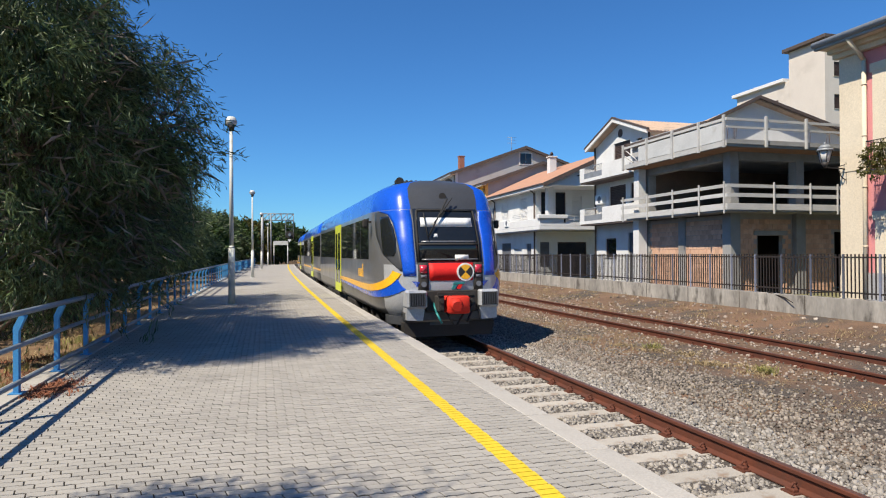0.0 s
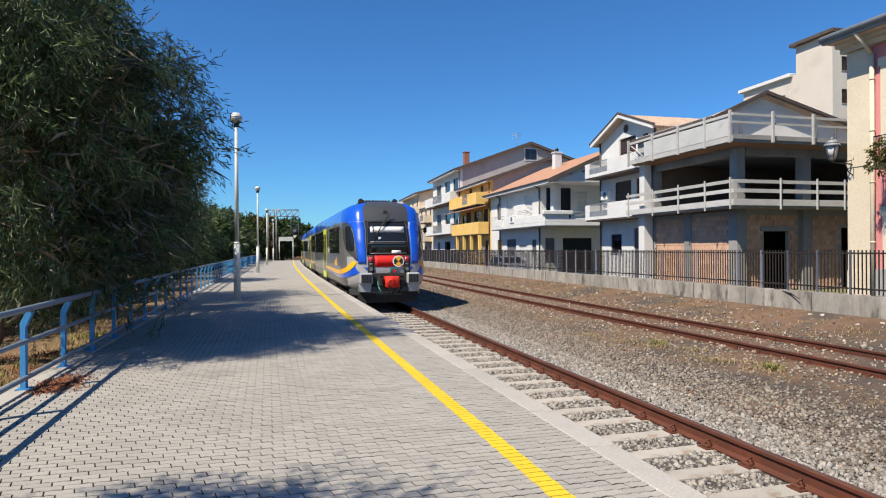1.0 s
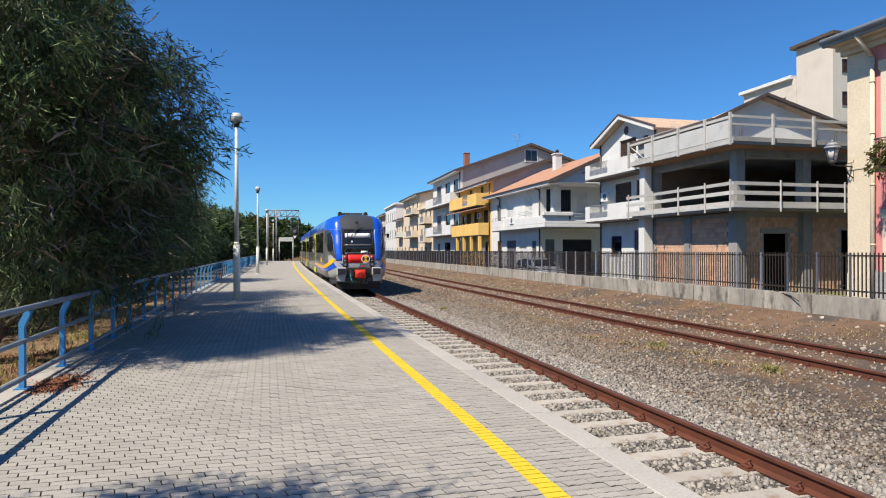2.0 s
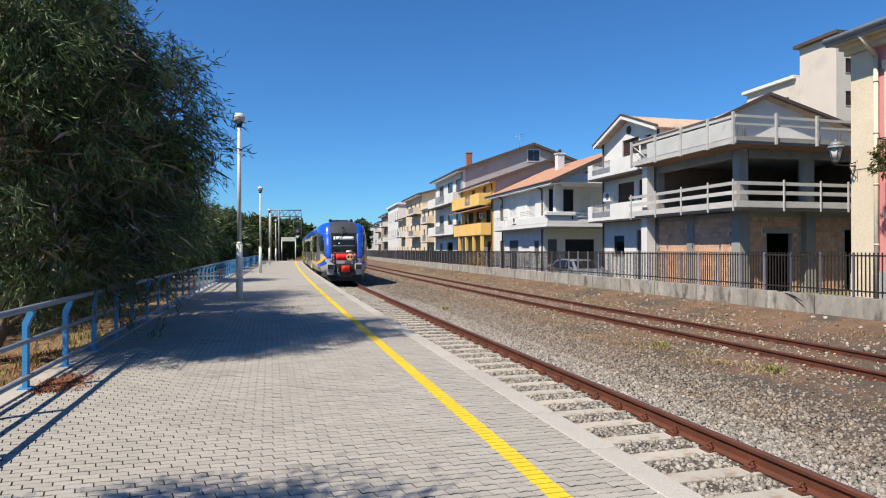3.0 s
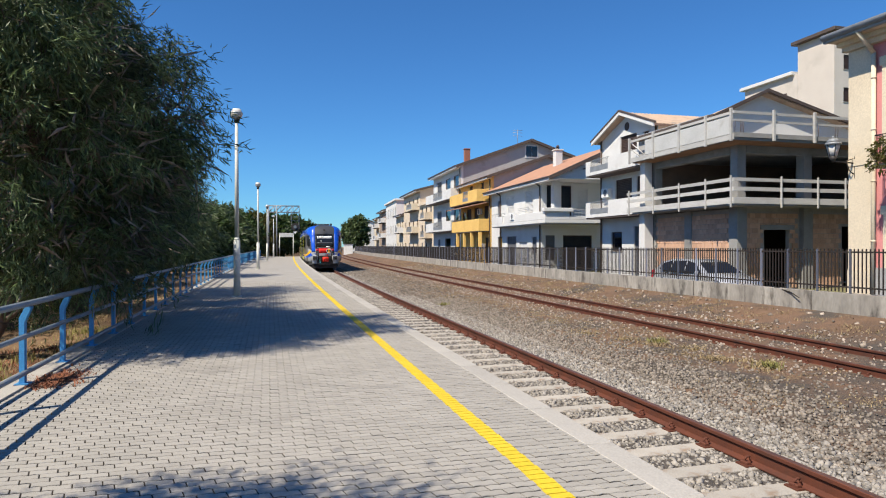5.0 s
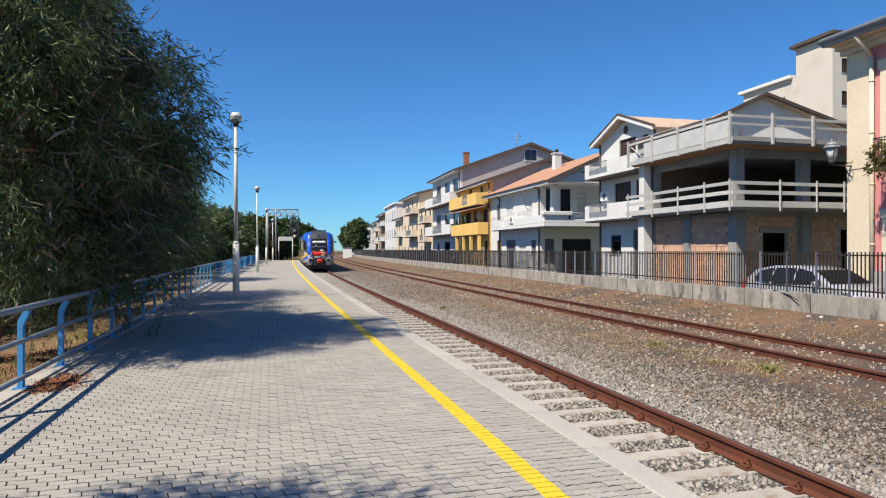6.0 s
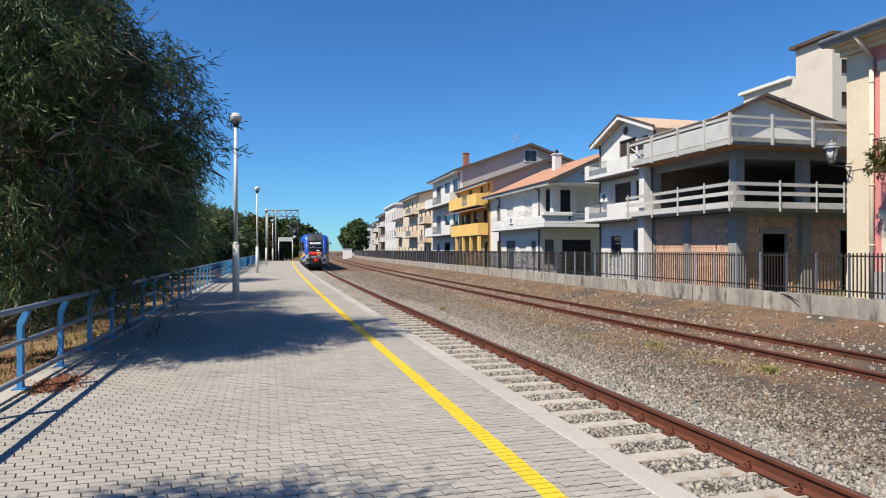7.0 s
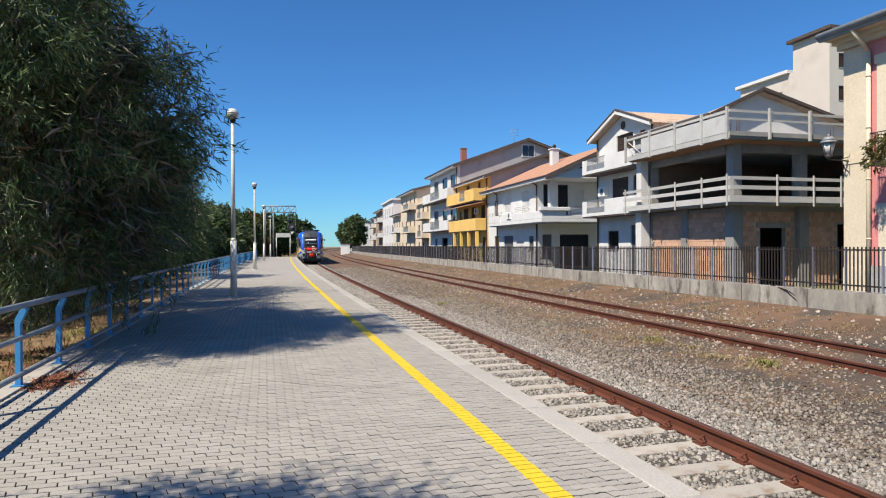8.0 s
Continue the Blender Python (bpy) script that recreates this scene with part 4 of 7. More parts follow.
def lattice(bm, p0, p1, h, n, r=0.04):
    """A flat truss between two points, with its lower chord h below."""
    p0, p1 = Vector(p0), Vector(p1)
    d = Vector((0, 0, -h))
    tube(bm, p0, p1, r, n=6)
    tube(bm, p0 + d, p1 + d, r, n=6)
    for i in range(n):
        a, b = p0.lerp(p1, i / n), p0.lerp(p1, (i + 1) / n)
        tube(bm, a, a + d, r * 0.8, n=5)
        tube(bm, a + d, b, r * 0.7, n=5)
    tube(bm, p1, p1 + d, r * 0.8, n=5)


def build_gantry():
    m = line_pose(92, 0)
    root = thing("signal_gantry", "grey lattice steel signal gantry across the track", "signal gantry", m=m)
    for y in (-0.5, 0.5):
        bm = bmesh.new()
        lattice(bm, (-1.9, y, 7.0), (2.3, y, 7.0), 0.9, 5, 0.05)
        part("beam", bm, M_GREYMETAL, root)
    for x in (-1.9, -0.8):
        bm = bmesh.new()
        for y in (-0.5, 0.5):
            tube(bm, (x, y, -0.7), (x, y, 7.0), 0.07, n=6)
        for k in range(8):
            tube(bm, (x, -0.5, 0.6 + 0.8 * k), (x, 0.5, 1.1 + 0.8 * k), 0.03, n=5)
        part("leg", bm, M_GREYMETAL, root)
    bm = bmesh.new()
    tube(bm, (1.2, 0, 6.4), (1.2, 0, 3.6), 0.05, n=6)
    tube(bm, (2.25, 0, 6.4), (2.25, 0, 3.4), 0.05, n=6)
    for k in range(5):
        box(bm, 1.2, 2.25, -0.03, 0.03, 5.9 - 0.5 * k, 5.95 - 0.5 * k)
    part("hanger", bm, M_GREYMETAL, root)
    bm = bmesh.new()
    disc(bm, 1.72, -0.15, 4.05, 0.55, 0.05, 24)
    sg = part("signal_head", bm, M_TBLACK, root, "round black signal screen")
    bm = bmesh.new()
    disc(bm, 1.72, -0.21, 4.05, 0.22, 0.12, 16)
    part("signal_lens", bm, M_CLEAR, sg)
    bm = bmesh.new()
    prism(bm, [(1.47, 3.4), (1.72, 3.0), (1.97, 3.4)], -0.2, -0.16, axis="y")
    part("marker", bm, M_WHITE, sg)


build_gantry()

root = thing("notice_board", "pale notice board on two posts at the platform end", "notice board", m=line_pose(88, 0.6))
for x in (-0.9, 0.9):
    bm = bmesh.new()
    tube(bm, (x, 0, -0.9), (x, 0, 2.9), 0.06, n=8)
    part("post", bm, M_POLE, root)
bm = bmesh.new()
box(bm, -0.95, 0.95, -0.05, 0.05, 2.55, 3.1, 0.01)
part("board", bm, M_POLE, root)

# ---- wall and fence beside the street ----
M_FENCE = mat("dark_fence_paint", (0.022, 0.020, 0.020), (0.034, 0.026, 0.022), 4, 60, 0.7, 0.1, 0.003, spec=0.25)
M_FPOST = mat("blue_grey_fence_post", (0.17, 0.19, 0.25), (0.12, 0.13, 0.17), 4, 60, 0.55, 0.1, 0.003, vary=0.55)
bm = bmesh.new()
sweep(bm, [(13.9, -0.9), (13.9, 0.18), (14.22, 0.18), (14.22, -0.9)], steps(-12, 150, 3))
wall = tagged(link("wall_street", bm, M_CONCRETE), "low stained concrete wall below the street fence", "wall", kind="structure")

# upright cracks and casting joints of the wall
for i in range(16):
    bm = bmesh.new()
    box(bm, 13.894 - 13.9, 0.004, -0.012, 0.012, -0.6, 0.182, m=line_pose(11.2 + 2.45 * i, 13.9))
    part("wall_joint", bm, M_PAVER_BED, wall)
bm = bmesh.new()
tube(bm, on_line(15.0, 13.97, 0.20), on_line(14.3, 13.86, 0.10), 0.022, 0.016, 6)
tube(bm, on_line(14.3, 13.86, 0.10), on_line(13.95, 13.80, -0.02), 0.016, 0.010, 6)
tagged(link("dry_stick", bm, M_FENCE), "dark dry stick hanging over the low wall", "stick")

fence = thing("fence", "dark steel picket fence on a low concrete wall", "fence")
bm = bmesh.new()
box(bm, -0.011, 0.011, -0.013, 0.013, 0.03, 1.12)
pk = bpy.data.meshes.new("picket")
bm.to_mesh(pk)
bm.free()
pk.materials.append(M_FENCE)
bm = bmesh.new()
box(bm, -0.024, 0.024, -0.022, 0.022, -0.02, 1.12, 0.004)
fp = bpy.data.meshes.new("post")
bm.to_mesh(fp)
bm.free()
fp.materials.append(M_FPOST)
far_bm = bmesh.new()
s, n = 9.6, 0
while s < 148:
    for i in range(1, 9):
        y = s + i / 9
        if n < 300:
            p = new("picket", pk)
            p.parent = fence
            p.matrix_basis = line_pose(y, 14.05, 0.18)
            n += 1
        elif y < 148:
            box(far_bm, -0.011, 0.011, -0.013, 0.013, 0.03, 1.12, m=line_pose(y, 14.05, 0.18))
    p = new("post", fp)
    p.parent = fence
    p.matrix_basis = line_pose(s, 14.05, 0.18)
    s += 1.0
tagged(part("picket_strip", far_bm, M_FENCE, fence), "dark steel pickets", kind="stuff")
for z in (0.14, 1.02):
    bm = bmesh.new()
    sweep(bm, [(14.035, 0.18 + z), (14.035, 0.22 + z), (14.065, 0.22 + z), (14.065, 0.18 + z)], steps(9.5, 148, 3))
    part("fence_rail", bm, M_FENCE, fence)
# ---- the car ----
M_CARPAINT = mat("silver_car_paint", (0.52, 0.54, 0.58), (0.48, 0.50, 0.54), 2, 40, 0.30, 0.0, metal=0.35, coat=0.7)
M_CARGLASS = glass_mat("car_glass", (0.010, 0.012, 0.014))


def build_car():
    """A silver hatchback that faces -y; its middle stands over the origin."""
    root = thing("car", "silver five-door hatchback car driving along the street", "car", m=line_pose(30, 15.85, STREET_Z))
    prof = [(-2.12, 0.42), (-2.14, 0.62), (-2.02, 0.76), (-1.25, 0.96), (-0.55, 1.36), (0.10, 1.47), (0.95, 1.47), (1.65, 1.34), (1.98, 1.02), (2.12, 0.86), (2.14, 0.45), (2.0, 0.26), (-2.0, 0.24)]
    bm = bmesh.new()
    rings = []
    for x, k in ((-0.84, 0.96), (-0.80, 1.0), (0.80, 1.0), (0.84, 0.96)):
        ring = []
        for y, z in prof:
            tuck = max(0.0, z - 0.95) * 0.42
            ring.append(bm.verts.new((x - math.copysign(tuck, x), y * k, 0.24 + (z - 0.24) * (0.97 if k < 1 else 1.0))))
        rings.append(ring)
    n = len(prof)
    for a, b in zip(rings, rings[1:]):
        for i in range(n):
            bm.faces.new((a[i], a[(i + 1) % n], b[(i + 1) % n], b[i])).smooth = True
    bm.faces.new(rings[0])
    bm.faces.new(rings[-1][::-1])
    bmesh.ops.recalc_face_normals(bm, faces=bm.faces)
    body = part("body", bm, M_CARPAINT, root, "silver painted body")
    for sx in (-1, 1):
        for pts in ([(-1.02, 0.98), (-0.50, 1.33), (0.0, 1.41), (0.0, 0.96)], [(0.07, 0.96), (0.07, 1.41), (0.85, 1.40), (0.95, 0.97)], [(1.02, 0.97), (0.93, 1.40), (1.50, 1.30), (1.66, 1.05)]):
            bm = bmesh.new()
            a = [bm.verts.new((sx * (0.842 - max(0.0, z - 0.95) * 0.42), y * 0.97, z)) for y, z in pts]
            b = [bm.verts.new((sx * (0.80 - max(0.0, z - 0.95) * 0.42), y * 0.97, z)) for y, z in pts]
            bm.faces.new(a), bm.faces.new(b[::-1])
            for i in range(len(pts)):
                bm.faces.new((a[i], a[(i + 1) % len(pts)], b[(i + 1) % len(pts)], b[i]))
            bmesh.ops.recalc_face_normals(bm, faces=bm.faces)
            part("side_window", bm, M_CARGLASS, body)
        for y in (-1.32, 1.28):
            bm = bmesh.new()
            tube(bm, (sx * 0.66, y, 0.31), (sx * 0.86, y, 0.31), 0.31, 0.31, 22)
            wheel = part("wheel", bm, M_RUBBER, root)
            bm = bmesh.new()
            tube(bm, (sx * 0.85, y, 0.31), (sx * 0.872, y, 0.31), 0.20, 0.17, 16)
            part("rim", bm, M_GREYMETAL, wheel)
        bm = bmesh.new()
        box(bm, sx * 0.93 - 0.09, sx * 0.93 + 0.09, -0.92, -0.80, 0.94, 1.06, 0.03)
        part("mirror", bm, M_CARPAINT, root)
        bm = bmesh.new()
        prism(bm, [(-2.10, 0.66), (-1.80, 0.80), (-1.62, 0.78), (-1.95, 0.62)], sx * 0.62, sx * 0.845, axis="x")
        part("headlamp", bm, M_CLEAR, body)
        bm = bmesh.new()
        prism(bm, [(1.98, 0.70), (2.10, 0.70), (2.05, 1.0), (1.90, 1.02)], sx * 0.66, sx * 0.845, axis="x")
        part("tail_lamp", bm, M_REDLAMP, body)
    for q in ([(-1.20, 1.00), (-0.58, 1.365)], [(1.94, 1.06), (1.67, 1.335)]):
        (y0, z0), (y1, z1) = q
        out = -0.012 if y0 < 0 else 0.012
        bm = bmesh.new()
        vs = [bm.verts.new(p) for p in ((-0.70, y0 + out, z0 + 0.012), (0.70, y0 + out, z0 + 0.012), (0.58, y1 + out, z1 + 0.012), (-0.58, y1 + out, z1 + 0.012))]
        ws = [bm.verts.new(v.co + Vector((0, -out * 2, -0.02))) for v in vs]
        bm.faces.new(vs), bm.faces.new(ws[::-1])
        for i in range(4):
            bm.faces.new((vs[i], vs[(i + 1) % 4], ws[(i + 1) % 4], ws[i]))
        bmesh.ops.recalc_face_normals(bm, faces=bm.faces)
        part("windscreen", bm, M_CARGLASS, body)
    return root


car = build_car()


def car_at(t):
    return 28.5 - 5.25 * (t - 3.5)
# ---- houses along the street ----
M_HWHITE = mat("white_render", (0.67, 0.66, 0.64), (0.59, 0.58, 0.565), 0.7, 25, 0.9, 0.2, 0.004, stain=(0.55, 0.53, 0.50), stain_scale=0.7, stain_at=0.60)
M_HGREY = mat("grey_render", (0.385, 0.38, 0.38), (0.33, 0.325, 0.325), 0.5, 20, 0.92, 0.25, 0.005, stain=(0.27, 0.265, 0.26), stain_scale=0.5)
M_HBEIGE = mat("beige_render", (0.66, 0.55, 0.42), (0.58, 0.48, 0.36), 0.6, 25, 0.9, 0.2, 0.004, stain=(0.46, 0.38, 0.29), stain_scale=0.5, stain_at=0.58)
M_HYELLOW = mat("yellow_render", (0.76, 0.49, 0.15), (0.68, 0.43, 0.13), 0.6, 25, 0.9, 0.2, 0.004, stain=(0.55, 0.36, 0.13), stain_scale=0.6, stain_at=0.62)
M_HCREAM = mat("cream_render", (0.66, 0.57, 0.43), (0.60, 0.51, 0.38), 0.6, 25, 0.9, 0.2, 0.004, stain=(0.58, 0.50, 0.38), stain_scale=0.5, stain_at=0.62)
M_HPALE = mat("pale_render", (0.60, 0.54, 0.47), (0.54, 0.48, 0.42), 0.4, 20, 0.9, 0.2, 0.004, stain=(0.48, 0.43, 0.37), stain_scale=0.3)
M_HPINK = mat("pink_render", (0.62, 0.25, 0.25), (0.56, 0.22, 0.22), 0.6, 25, 0.9, 0.2, 0.004)
M_HBROWN = mat("brown_render", (0.34, 0.25, 0.19), (0.28, 0.21, 0.16), 0.6, 25, 0.9, 0.2, 0.004)
M_RAW = mat("raw_concrete", (0.30, 0.295, 0.285), (0.22, 0.215, 0.205), 1.0, 30, 0.92, 0.35, 0.006, stain=(0.20, 0.19, 0.175), stain_scale=0.9, stain_at=0.58)
M_PLANK = mat("weathered_plank", (0.475, 0.465, 0.445), (0.37, 0.36, 0.345), 1.2, 40, 0.88, 0.3, 0.005, vary=0.12, squash=(1, 1, 4))
M_BLOCK = mat("hollow_clay_block", (0.56, 0.36, 0.25), (0.47, 0.28, 0.19), 2.0, 30, 0.92, 0.35, 0.006, vary=0.17)
M_BLOCK_J = mat("hollow_clay_block_joined", (0.56, 0.36, 0.25), (0.47, 0.28, 0.19), 2.0, 30, 0.92, 0.35, 0.006, vary=0.17, island=True)
M_MORTAR = mat("mortar", (0.36, 0.33, 0.30), (0.30, 0.275, 0.25), 2, 40, 0.95, 0.3)
M_TILE = mat("clay_roof_tile", (0.41, 0.22, 0.145), (0.31, 0.17, 0.115), 1.5, 20, 0.9, 0.3, 0.01, stain=(0.30, 0.22, 0.17), stain_scale=1.5)
M_TILE_PALE = mat("pale_roof_tile", (0.46, 0.33, 0.24), (0.36, 0.26, 0.19), 1.5, 20, 0.9, 0.3, 0.01, stain=(0.26, 0.21, 0.17), stain_scale=1.5)
M_VERGE = mat("dark_verge", (0.07, 0.05, 0.045), (0.10, 0.075, 0.06), 2, 30, 0.7, 0.1)
M_SHUTTER = mat("brown_shutter", (0.075, 0.045, 0.035), (0.055, 0.035, 0.028), 3, 40, 0.6, 0.1, 0.003)
M_SHUTTER_G = mat("grey_shutter", (0.15, 0.155, 0.17), (0.12, 0.125, 0.14), 3, 40, 0.6, 0.1, 0.003)
M_HGLASS = glass_mat("house_window_glass", (0.012, 0.014, 0.018))
M_PIPE = mat("dark_downpipe", (0.10, 0.07, 0.055), (0.08, 0.055, 0.045), 3, 30, 0.5, 0.1)
M_IRON = mat("wrought_iron", (0.025, 0.024, 0.024), (0.04, 0.032, 0.028), 3, 40, 0.6, 0.1)
M_BRICKCH = mat("chimney_brick", (0.30, 0.13, 0.085), (0.23, 0.10, 0.07), 4, 40, 0.9, 0.3, 0.006)

F = Matrix(((0, 1, 0, 0), (1, 0, 0, 0), (0, 0, 1, 0), (0, 0, 0, 1)))     # street front: (along, inward, up)
S = Matrix.Identity(4)                                                      # side wall: (inward from the street, along, up)


def fix(bm):
    bmesh.ops.recalc_face_normals(bm, faces=bm.faces)
    return bm


def holed_wall(parent, name, m, u0, u1, z0, z1, holes, material, th=0.28):
    """A wall of real thickness with the openings cut through it."""
    us = sorted({u0, u1, *[min(max(h[k], u0), u1) for h in holes for k in (0, 1)]})
    zs = sorted({z0, z1, *[min(max(h[k], z0), z1) for h in holes for k in (2, 3)]})
    bm = bmesh.new()
    for a, b in zip(us, us[1:]):
        run = None
        for c, d in zip(zs, zs[1:]):
            mu, mz = 0.5 * (a + b), 0.5 * (c + d)
            if any(h[0] < mu < h[1] and h[2] < mz < h[3] for h in holes):
                if run:
                    box(bm, a, b, 0, th, run[0], run[1], m=m)
                run = None
            else:
                run = (run[0], d) if run else (c, d)
        if run:
            box(bm, a, b, 0, th, run[0], run[1], m=m)
    bmesh.ops.remove_doubles(bm, verts=bm.verts, dist=0.0005)
    return part(name, fix(bm), material, parent)


def opening(parent, m, u0, u1, z0, z1, kind, sill=True):
    """What fills an opening: a frame with glass, or a closed shutter of slats."""
    bm = bmesh.new()
    fw = 0.07
    for a, b, c, d in ((u0, u0 + fw, z0, z1), (u1 - fw, u1, z0, z1), (u0 + fw, u1 - fw, z1 - fw, z1), (u0 + fw, u1 - fw, z0, z0 + fw)):
        box(bm, a, b, 0.08, 0.18, c, d, m=m)
    if u1 - u0 > 0.9 and kind == "glass":
        mid = 0.5 * (u0 + u1)
        box(bm, mid - 0.035, mid + 0.035, 0.08, 0.18, z0 + fw, z1 - fw, m=m)
    fm = {"glass": M_SHUTTER, "brown": M_SHUTTER, "grey": M_SHUTTER_G, "white": M_HWHITE, "dark": M_SHUTTER}[kind]
    w = part("window" if z1 - z0 < 1.9 else "door", fix(bm), fm, parent)
    bm = bmesh.new()
    if kind in ("glass", "dark"):
        box(bm, u0 + fw, u1 - fw, 0.12, 0.15, z0 + fw, z1 - fw, m=m)
        part("pane", fix(bm), M_HGLASS, w)
    else:
        n = max(2, int((z1 - z0 - 2 * fw) / 0.10))
        h = (z1 - z0 - 2 * fw) / n
        saw = [q for i in range(n) for q in ((0.14, z0 + fw + i * h), (0.10, z0 + fw + (i + 0.25) * h), (0.10, z0 + fw + (i + 0.75) * h))]
        prism(bm, [(0.17, z0 + fw)] + saw + [(0.14, z1 - fw), (0.17, z1 - fw)], u0 + fw, u1 - fw, axis="x", m=m)
        part("shutter", fix(bm), fm, w)
    if sill and z1 - z0 < 1.9:
        bm = bmesh.new()
        box(bm, u0 - 0.06, u1 + 0.06, -0.06, 0.08, z0 - 0.05, z0, m=m)
        part("sill", fix(bm), M_KERB, w)


def balcony(parent, m, u0, u1, z, out, high, material, rail=()):
    """A slab with a solid parapet; over the stretches in rail the parapet gives way to iron bars."""
    bm = bmesh.new()
    box(bm, u0, u1, -out, 0.0, z - 0.2, z, m=m)
    slab = part("balcony", fix(bm), material, parent)
    # darker strip along the underside of the slab
    bm = bmesh.new()
    box(bm, u0 + 0.03, u1 - 0.03, -out + 0.03, 0.0, z - 0.29, z - 0.2, m=m)
    part("drip_edge", fix(bm), M_VERGE, slab)
    solid = [(u0, u1)]
    for a, b in rail:
        solid = [(c, d) for p, q in solid for c, d in ((p, min(a, q)), (max(b, p), q)) if d - c > 0.02]
    for a, b in solid:
        bm = bmesh.new()
        box(bm, a, b, -out, -out + 0.12, z, z + high, m=m)
        part("parapet", fix(bm), material, slab)
    for u in (u0, u1 - 0.12):
        if not any(a - 0.05 <= u <= b + 0.05 for a, b in rail):
            bm = bmesh.new()
            box(bm, u, u + 0.12, -out + 0.122, 0.0, z, z + high, m=m)
            part("parapet", fix(bm), material, slab)
    if rail:
        bm = bmesh.new()
        for a, b in rail:
            box(bm, a, b, -out + 0.02, -out + 0.06, z + high, z + high + 0.04, m=m)
            box(bm, a, b, -out, -out + 0.12, z, z + 0.35, m=m)
            u = a
            while u < b:
                box(bm, u, u + 0.02, -out + 0.03, -out + 0.05, z + 0.3, z + high, m=m)
                u += 0.13
        part("railing", fix(bm), M_GREYMETAL, slab)
    return slab


def tiled_slope(bm, e0, e1, r0, r1, rib=0.24, lift=0.05, thick=0.10):
    """A slope of roof with rounded courses that run from the eaves e0-e1 up to the ridge r0-r1."""
    e0, e1, r0, r1 = map(Vector, (e0, e1, r0, r1))
    n = max(2, int((e1 - e0).length / rib)) * 2
    up = ((e1 - e0).cross(r0 - e0)).normalized()
    if up.z < 0:
        up = -up
    a = [bm.verts.new(e0.lerp(e1, i / n) + up * (lift if i % 2 else 0)) for i in range(n + 1)]
    b = [bm.verts.new(r0.lerp(r1, i / n) + up * (lift if i % 2 else 0)) for i in range(n + 1)]
    c = [bm.verts.new(p - up * thick) for p in (e0, e1, r1, r0)]
    for i in range(n):
        bm.faces.new((a[i], a[i + 1], b[i + 1], b[i]))
    bm.faces.new(c)
    bm.faces.new([*a, c[1], c[0]])
    bm.faces.new([*b, c[2], c[3]])
    bm.faces.new((a[0], b[0], c[3], c[0]))
    bm.faces.new((a[-1], b[-1], c[2], c[1]))


def verge_board(bm, p, q, t=0.09, h=0.2):
    """A board along a sloping roof edge."""
    p, q = Vector(p), Vector(q)
    d = (q - p).normalized()
    side = d.cross(Vector((0, 0, 1))).normalized() * t
    vs = [bm.verts.new(v + o) for v in (p, q) for o in (side, -side, -side + Vector((0, 0, -h)), side + Vector((0, 0, -h)))]
    for f in ((0, 1, 2, 3), (7, 6, 5, 4), (0, 4, 5, 1), (1, 5, 6, 2), (2, 6, 7, 3), (3, 7, 4, 0)):
        bm.faces.new([vs[i] for i in f])


def gable_fill(parent, m, u0, u1, z0, peak_u, peak_z, material, d=0.0, th=0.28):
    bm = bmesh.new()
    prism(bm, [(u0, z0), (u1, z0), (peak_u, peak_z)], d, d + th, axis="y", m=m)
    part("gable", fix(bm), material, parent)


def roof_street(parent, width, depth, eave, ridge_x, ridge_z, back_z, over, tile, verge=M_VERGE, near=0.35, gutter=M_PIPE):
    """Ridge parallel to the street; the eaves overhang by over."""
    bm = bmesh.new()
    k = (ridge_z - eave) / ridge_x
    tiled_slope(bm, (-over, -near, eave - over * k), (-over, width + 0.35, eave - over * k), (ridge_x, -near, ridge_z), (ridge_x, width + 0.35, ridge_z))
    kb = (ridge_z - back_z) / (depth - ridge_x)
    tiled_slope(bm, (depth + over, -near, back_z - over * kb), (depth + over, width + 0.35, back_z - over * kb), (ridge_x, -near, ridge_z), (ridge_x, width + 0.35, ridge_z))
    roof = part("roof", fix(bm), tile, parent, "clay tiled roof")
    bm = bmesh.new()
    verge_board(bm, (-over, -near - 0.05, eave - over * k + 0.06), (ridge_x, -near - 0.05, ridge_z + 0.06), 0.09, 0.32)
    verge_board(bm, (ridge_x, -near - 0.05, ridge_z + 0.06), (depth + over, -near - 0.05, back_z - over * kb + 0.06), 0.09, 0.32)
    part("verge", fix(bm), verge, roof)
    bm = bmesh.new()
    box(bm, -over - 0.12, -over - 0.01, -near, width + 0.35, eave - over * k - 0.06, eave - over * k + 0.05, 0.02)
    part("gutter", fix(bm), gutter, roof)
    bm = bmesh.new()
    box(bm, -over - 0.005, -over + 0.06, 0.02 - near, width + 0.33, eave - over * k - 0.26, eave - over * k - 0.07)
    box(bm, -over + 0.062, -0.003, 0.04 - near, width + 0.3, eave - over * k - 0.20, eave - over * k - 0.12)
    part("soffit", fix(bm), M_HWHITE, roof, "white eaves board")
    return roof


def downpipe(parent, x, y, z0, z1):
    bm = bmesh.new()
    tube(bm, (x, y, z0), (x, y, z1), 0.055, n=8)
    part("downpipe", bm, M_PIPE, parent)


